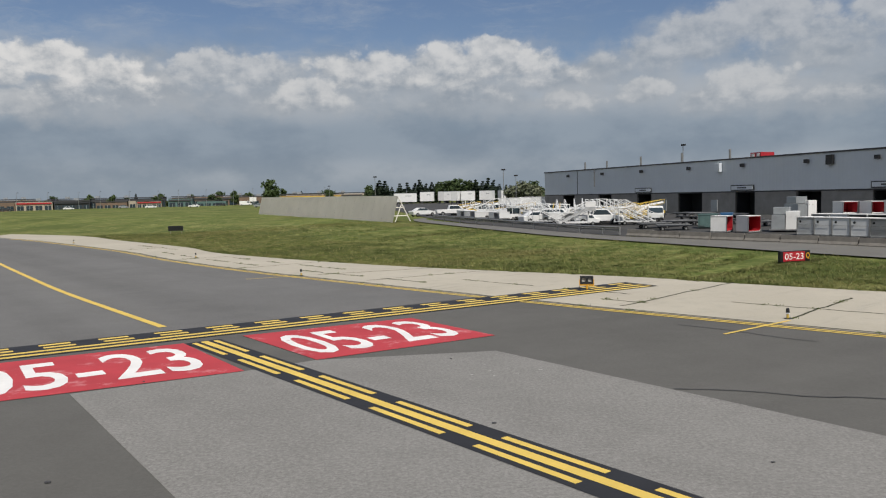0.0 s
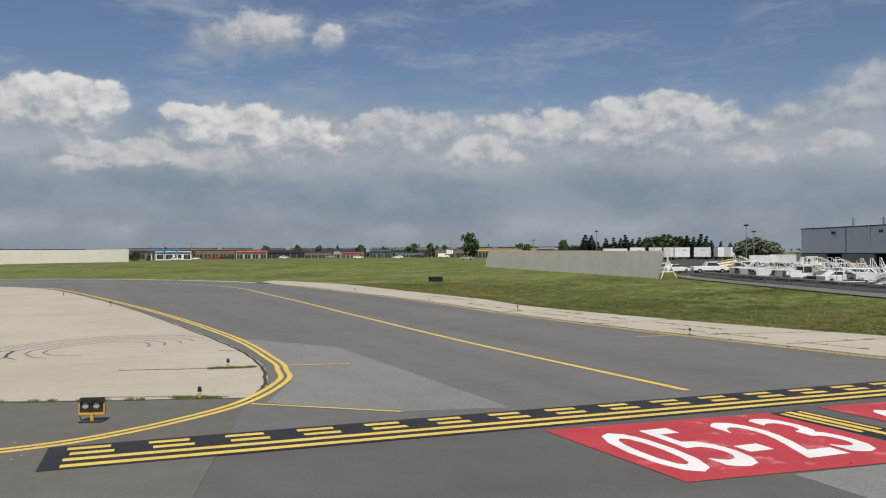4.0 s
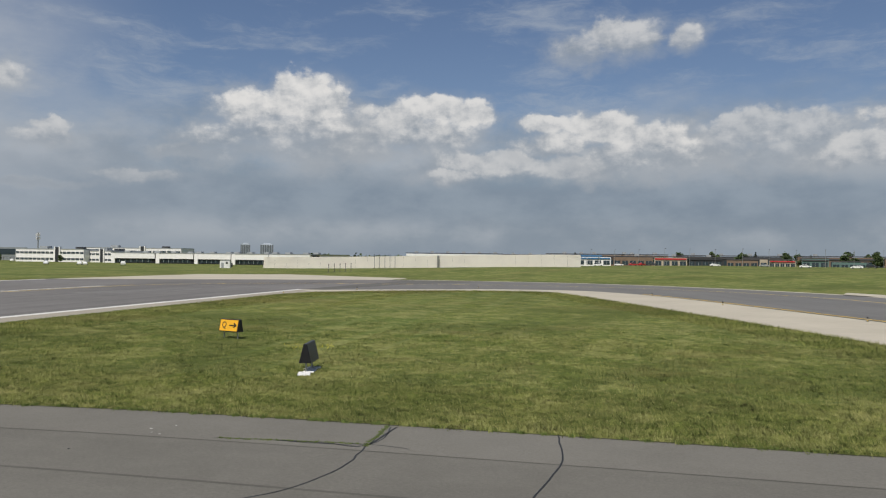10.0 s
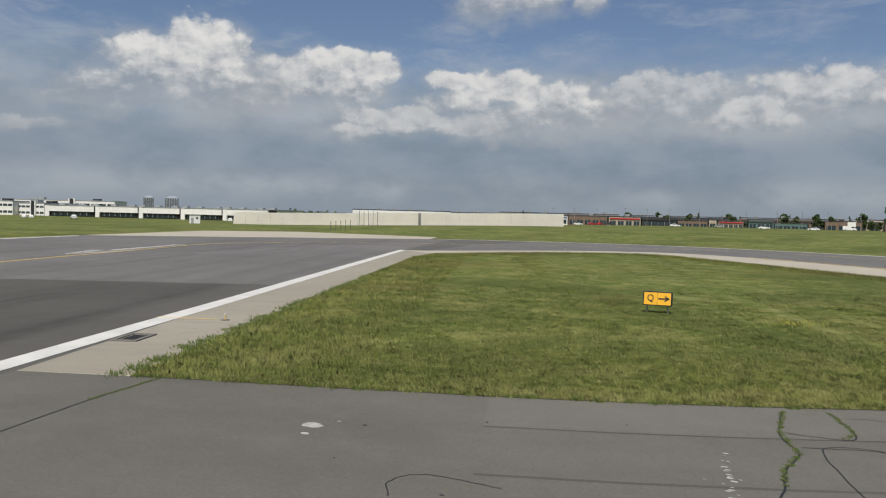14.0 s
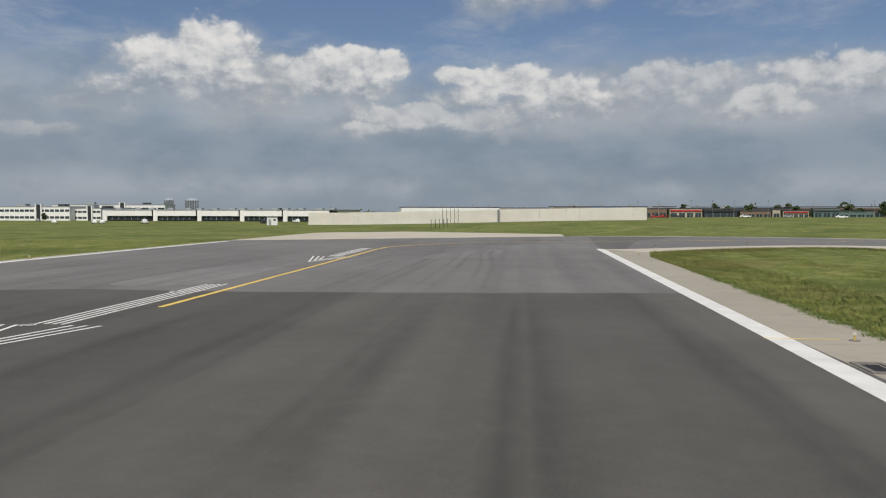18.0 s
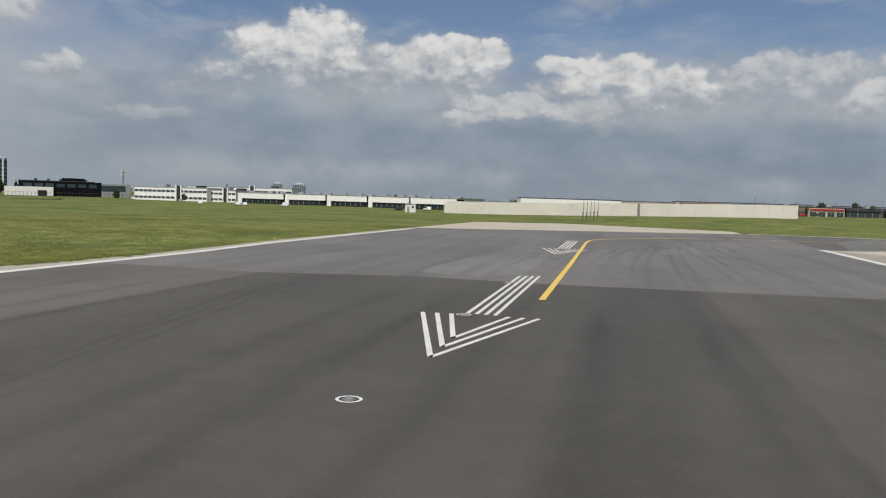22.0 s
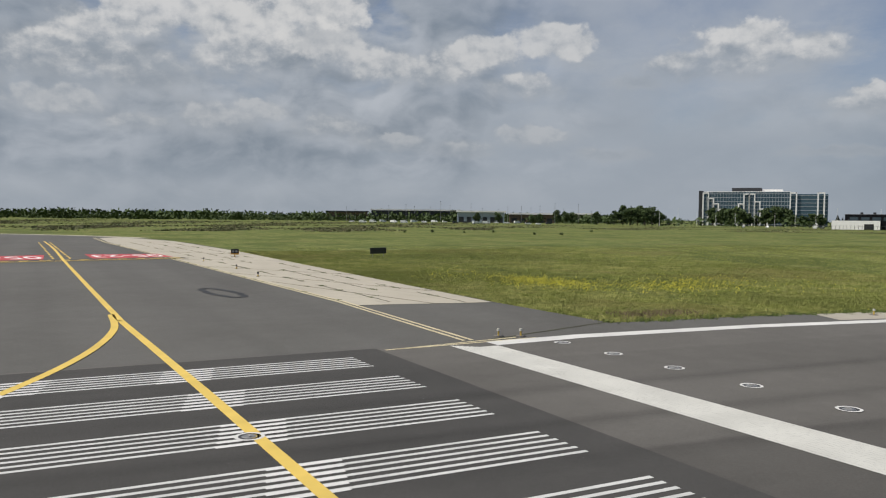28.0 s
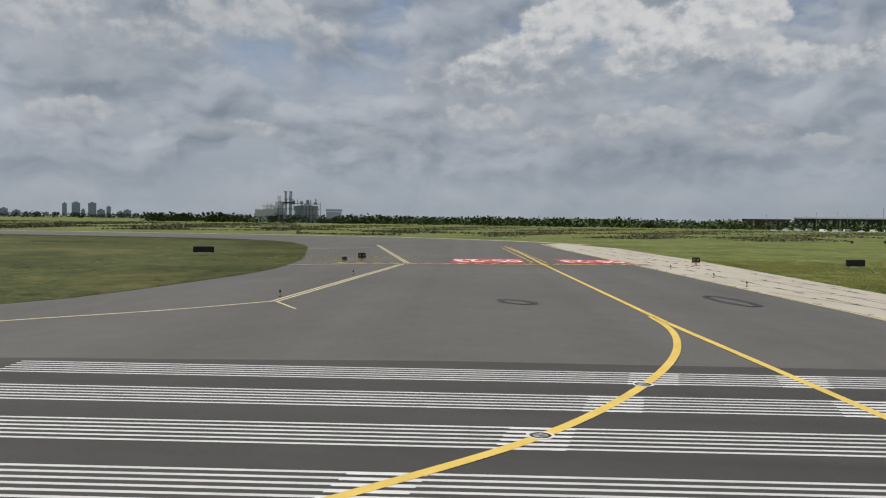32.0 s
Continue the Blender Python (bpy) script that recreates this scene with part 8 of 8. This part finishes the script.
def blades(name, px, py, height, width, mat, label, category="grass", lean=1.0, kind="stuff", lift=0.0):
    """One mesh of bent blades that stand at px, py."""
    n = len(px)
    h = height * grnd.uniform(0.5, 1.25, n)
    w = width * grnd.uniform(0.6, 1.4, n)
    a = grnd.uniform(0, 2 * np.pi, n)
    b = grnd.uniform(0, 2 * np.pi, n)
    k = grnd.uniform(0.2, lean, n) * h
    b = np.where(grnd.uniform(0, 1, n) < 0.6, grnd.normal(2.6, 0.6, n), b)
    z = ground_height(px, py) - 0.01 + lift
    v = np.empty((n, 3, 3))
    v[:, 0] = np.stack([px - np.cos(a) * w / 2, py - np.sin(a) * w / 2, z], -1)
    v[:, 1] = np.stack([px + np.cos(a) * w / 2, py + np.sin(a) * w / 2, z], -1)
    v[:, 2] = np.stack([px + np.cos(b) * k, py + np.sin(b) * k, z + h], -1)
    me = bpy.data.meshes.new(name)
    me.vertices.add(n * 3)
    me.vertices.foreach_set("co", v.ravel())
    me.loops.add(n * 3)
    me.loops.foreach_set("vertex_index", np.arange(n * 3, dtype=np.int32))
    me.polygons.add(n)
    me.polygons.foreach_set("loop_start", np.arange(0, n * 3, 3, dtype=np.int32))
    me.polygons.foreach_set("loop_total", np.full(n, 3, dtype=np.int32))
    me.update()
    me.validate()
    me.materials.append(mat)
    return tagged(new(name, me), label, category, kind=kind)


def strip(edge, depth, n, side=1, power=1.0):
    """n random points within depth metres of the left (side 1) or right of an edge line."""
    e = np.array(edge, float)
    seg = np.diff(e, axis=0)
    length = np.hypot(seg[:, 0], seg[:, 1])
    pick = grnd.choice(len(seg), n, p=length / length.sum())
    t = grnd.uniform(0, 1, n)
    d = seg[pick] / length[pick][:, None]
    s = depth * grnd.uniform(0, 1, n) ** power * side
    return e[pick, 0] + seg[pick, 0] * t - d[:, 1] * s, e[pick, 1] + seg[pick, 1] * t + d[:, 0] * s


def inside(px, py, outline):
    """Which points lie inside an outline."""
    ok = np.zeros(len(px), bool)
    x1, y1 = np.array(outline, float).T
    x2, y2 = np.roll(x1, -1), np.roll(y1, -1)
    for a, b, c, d in zip(x1, y1, x2, y2):
        cross = (b > py) != (d > py)
        if b != d:
            ok ^= cross & (px < (c - a) * (py - b) / (d - b) + a)
    return ok


def in_island(px, py):
    k = inside(px, py, ISLAND)
    return px[k], py[k]


def turf(edge, side, bands, label, keep, mat=BLADE):
    """Bands of blades (depth, count, height, width) beside an edge, thinning away from it."""
    for depth, count, height, width in bands:
        px, py = strip(edge, depth, count, side, 1.15)
        ok = keep(px, py)
        blades("grass", px[ok], py[ok], height, width, mat, label)


def on_island(px, py):
    return inside(px, py, ISLAND)


def on_rise(px, py):
    return py < np.interp(px, [-4.5, -3.2, 5.5, 10.5, 15.6, 22.5, 27.3, 52], [118, 109, 88, 77, 68, 56.4, 48.6, 10]) - 0.6


def on_south(px, py):
    return inside(px, py, SISL)


def everywhere(px, py):
    return np.ones(len(px), bool)


W_LINE = [(-213, -75.6), (-184, -59.3), (-156, -43.4), (-148.2, -38.4), (-152.3, -29.5), (-162.3, -1), (-173.6, 20.5), (-194, 66)]
turf(ISL_S, 1, ((7, 440000, 0.095, 0.013), (26, 360000, 0.09, 0.023), (85, 220000, 0.09, 0.042)), "long seeding grass of the island", on_island)
turf(ISL_N, 1, ((5, 60000, 0.22, 0.03),), "long grass at the concrete's edge", on_island)
turf([(-123.5, 66)] + ISL_W + [(-91.4, -3.1)], 1, ((6, 60000, 0.18, 0.035),), "grass beside the runway shoulder", on_island)
turf(N_GRASS, -1, ((14, 240000, 0.1, 0.02), (60, 240000, 0.1, 0.034)), "rough grass rising to the apron road", on_rise, BLADE_N)
turf(W_LINE[:6], 1, ((9, 240000, 0.085, 0.024), (45, 220000, 0.09, 0.042)), "rough grass of the infield", everywhere, BLADE_W)
turf(W_LINE, 1, ((90, 150000, 0.09, 0.06),), "rough grass farther into the infield", everywhere, BLADE_W)
side = -1 if inside(*strip(SISL[:70], 5, 2000, -1), SISL).mean() > 0.5 else 1
turf(SISL[:70], side, ((10, 130000, 0.09, 0.028), (45, 130000, 0.09, 0.045)), "weedy southern island grass with backlit shade in its colour", on_south, BLADE_S)

# tall rough weeds far out in the western infield
ROUGH = leaves_mat("rough_weeds", (0.05, 0.066, 0.02), (0.12, 0.105, 0.045))
for a0, a1, d0, d1, n, h in ((178, 252, 300, 640, 52000, 0.55), (184, 222, 240, 300, 9000, 0.35), (152, 178, 360, 560, 9000, 0.3), (222, 262, 330, 700, 26000, 0.8)):
    az, d = np.radians(grnd.uniform(a0, a1, n)), d0 + (d1 - d0) * grnd.uniform(0, 1, n) ** 1.4
    band = np.sin(d / 17.0 + 3 * np.sin(az * 9)) + np.sin(az * 41 + d / 60) > grnd.uniform(-0.6, 1.4, n)
    px, py = R32[0] + np.cos(az[band]) * d[band], R32[1] + np.sin(az[band]) * d[band]
    blades("rough_weeds", px, py, h, 0.85, ROUGH, "tall brown-green weeds far across the infield", "weeds", 1.4)

# dry straw and seed heads
px, py = in_island(*strip(ISL_S, 9, 14000, 1, 2.2))
blades("dry_grass", px, py, 0.15, 0.009, STRAW, "pale dry seed stalks among the grass")
px, py = strip(N_GRASS, 26, 14000, -1, 1.1)
blades("dry_grass", px, py, 0.2, 0.02, STRAW, "pale dry stalks on the rise")


def clumps(centres, n, spread, height, width, mat, name, label, category="weeds"):
    c = np.array(centres, float)
    pick = grnd.integers(0, len(c), n)
    blades(name, c[pick, 0] + grnd.normal(0, spread, n), c[pick, 1] + grnd.normal(0, spread, n), height, width, mat, label, category, 1.1, lift=0.012)


def dots(line, gap, jitter=0.1):
    out = []
    for a, b in zip(line, line[1:]):
        k = max(1, int(math.dist(a, b) / gap))
        out += [lerp(a, b, (i + random.random()) / k) for i in range(k)]
    return [(x + random.uniform(-jitter, jitter), y + random.uniform(-jitter, jitter)) for x, y in out]


# tufts that stand above the mown turf
TUFT = grass_mat("tuft_blades", (0.13, 0.18, 0.034), (0.2, 0.235, 0.055), (0.33, 0.32, 0.13), True)
DARKTUFT = grass_mat("dark_tuft_blades", (0.06, 0.1, 0.02), (0.085, 0.125, 0.025), (0.13, 0.15, 0.04), True)
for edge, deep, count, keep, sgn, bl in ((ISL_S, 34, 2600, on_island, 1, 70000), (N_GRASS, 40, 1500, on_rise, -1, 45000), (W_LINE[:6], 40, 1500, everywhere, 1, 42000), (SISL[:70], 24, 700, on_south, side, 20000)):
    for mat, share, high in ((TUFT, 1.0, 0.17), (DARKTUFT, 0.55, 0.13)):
        # southern tufts all dark, keeping the backlit shade painted into that island
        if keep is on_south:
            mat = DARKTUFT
        elif keep is everywhere:
            mat = BLADE_W
        cx, cy = strip(edge, deep, int(count * share), sgn, 1.5)
        ok = keep(cx, cy)
        clumps(list(zip(cx[ok], cy[ok])), int(bl * share), 0.17, high, 0.022, mat, "grass_tufts", "taller tufts standing in the turf", "grass")

# weeds in the joints, cracks and along the turf's edge
green = []
for pts in (CRACKS[0][0][:5], CRACKS[1][0][:3], CRACKS[5][0][:2], CRACKS[11][0][:2], CRACKS[12][0], [(-63.9, 7.1), (-60.5, 9.1)]):
    green += dots(pts, 0.12, 0.04)
clumps(green, 9000, 0.035, 0.04, 0.014, WEED, "weeds", "green weeds growing in a crack")
green = dots(ISL_S, 0.5, 0.12) + dots([(-37, 21.8), (-29.8, 23.65), (-25.6, 25.1)], 0.7, 0.08) + dots([(-29.5, 31), (-27.9, 31.7)], 0.12, 0.06) + dots([(-27.4, 24.75), (-26.0, 25.0)], 0.12, 0.06)
clumps(green, 16000, 0.08, 0.09, 0.02, WEED, "weeds", "leafy weeds along the turf's edge")
green = []
for a, b in JOINTS[:13] + JOINTS[19:]:
    for k in range(3):
        green.append(lerp(a, b, random.random()))
green += dots(N_EDGE[3:40], 3.2, 0.1) + dots([(-153.8, -51.3), (-194.6, -77.2), (-240, -107.2)], 4.0, 0.2)
clumps(green, 6000, 0.12, 0.07, 0.03, WEED, "weeds", "weeds in the concrete joints")
green = dots([(-91.6, -3), (-97.6, 9.6), (-105, 25), (-112, 40)], 0.35, 0.3) + dots([(-148.4, -38.6), (-152.3, -29.5), (-162.3, -1)], 0.6, 0.4)
clumps(green, 16000, 0.22, 0.12, 0.04, WEED, "weeds", "broad weeds beside the runway shoulder")
clumps([(-36.7, 22.9), (-37.2, 22.3), (-36.5, 23.8), (-38.5, 21.7), (-36.9, 24.8), (-40, 21.2)], 120, 0.4, 0.12, 0.01, CLOVER, "clover", "small white clover heads in the grass", "flowers")
for cx, cy, n, sx, sy in ((-172, -40.5, 500, 1.6, 1.0), (-169, -38, 380, 1.6, 0.9), (-168, -34, 160, 1.6, 1.6), (-168.5, -30.5, 300, 1.5, 1.2), (-173, -27.5, 240, 2.0, 1.2), (-178, -46, 160, 2.5, 1.6), (-173, -22, 120, 3, 3), (-186, -107, 220, 3.2, 1.2), (-182, -114, 160, 3, 1.4)):
    n = n * 2
    px, py = cx + grnd.normal(0, sx * 1.6, n), cy + grnd.normal(0, sy * 1.5, n)
    blades("wild_flowers", px, py, 0.1, 0.06, FLOWER, "yellow wild flowers scattered in the infield grass", "flowers", lift=0.06)
clumps([(-77.5, 22.5), (-76.6, 23.0), (-96.8, 10.5), (-99, 15.0), (-101, 19)], 260, 0.5, 0.18, 0.018, FLOWER, "wild_flowers", "small yellow wild flowers", "flowers")
clumps([(-150.9, -37.0), (-151.6, -35.6), (-152.2, -34.4)], 1100, 0.7, 0.22, 0.04, leaves_mat("rusty_dock", (0.1, 0.075, 0.035), (0.17, 0.13, 0.07)), "weeds", "rusty brown dock plants by the runway")
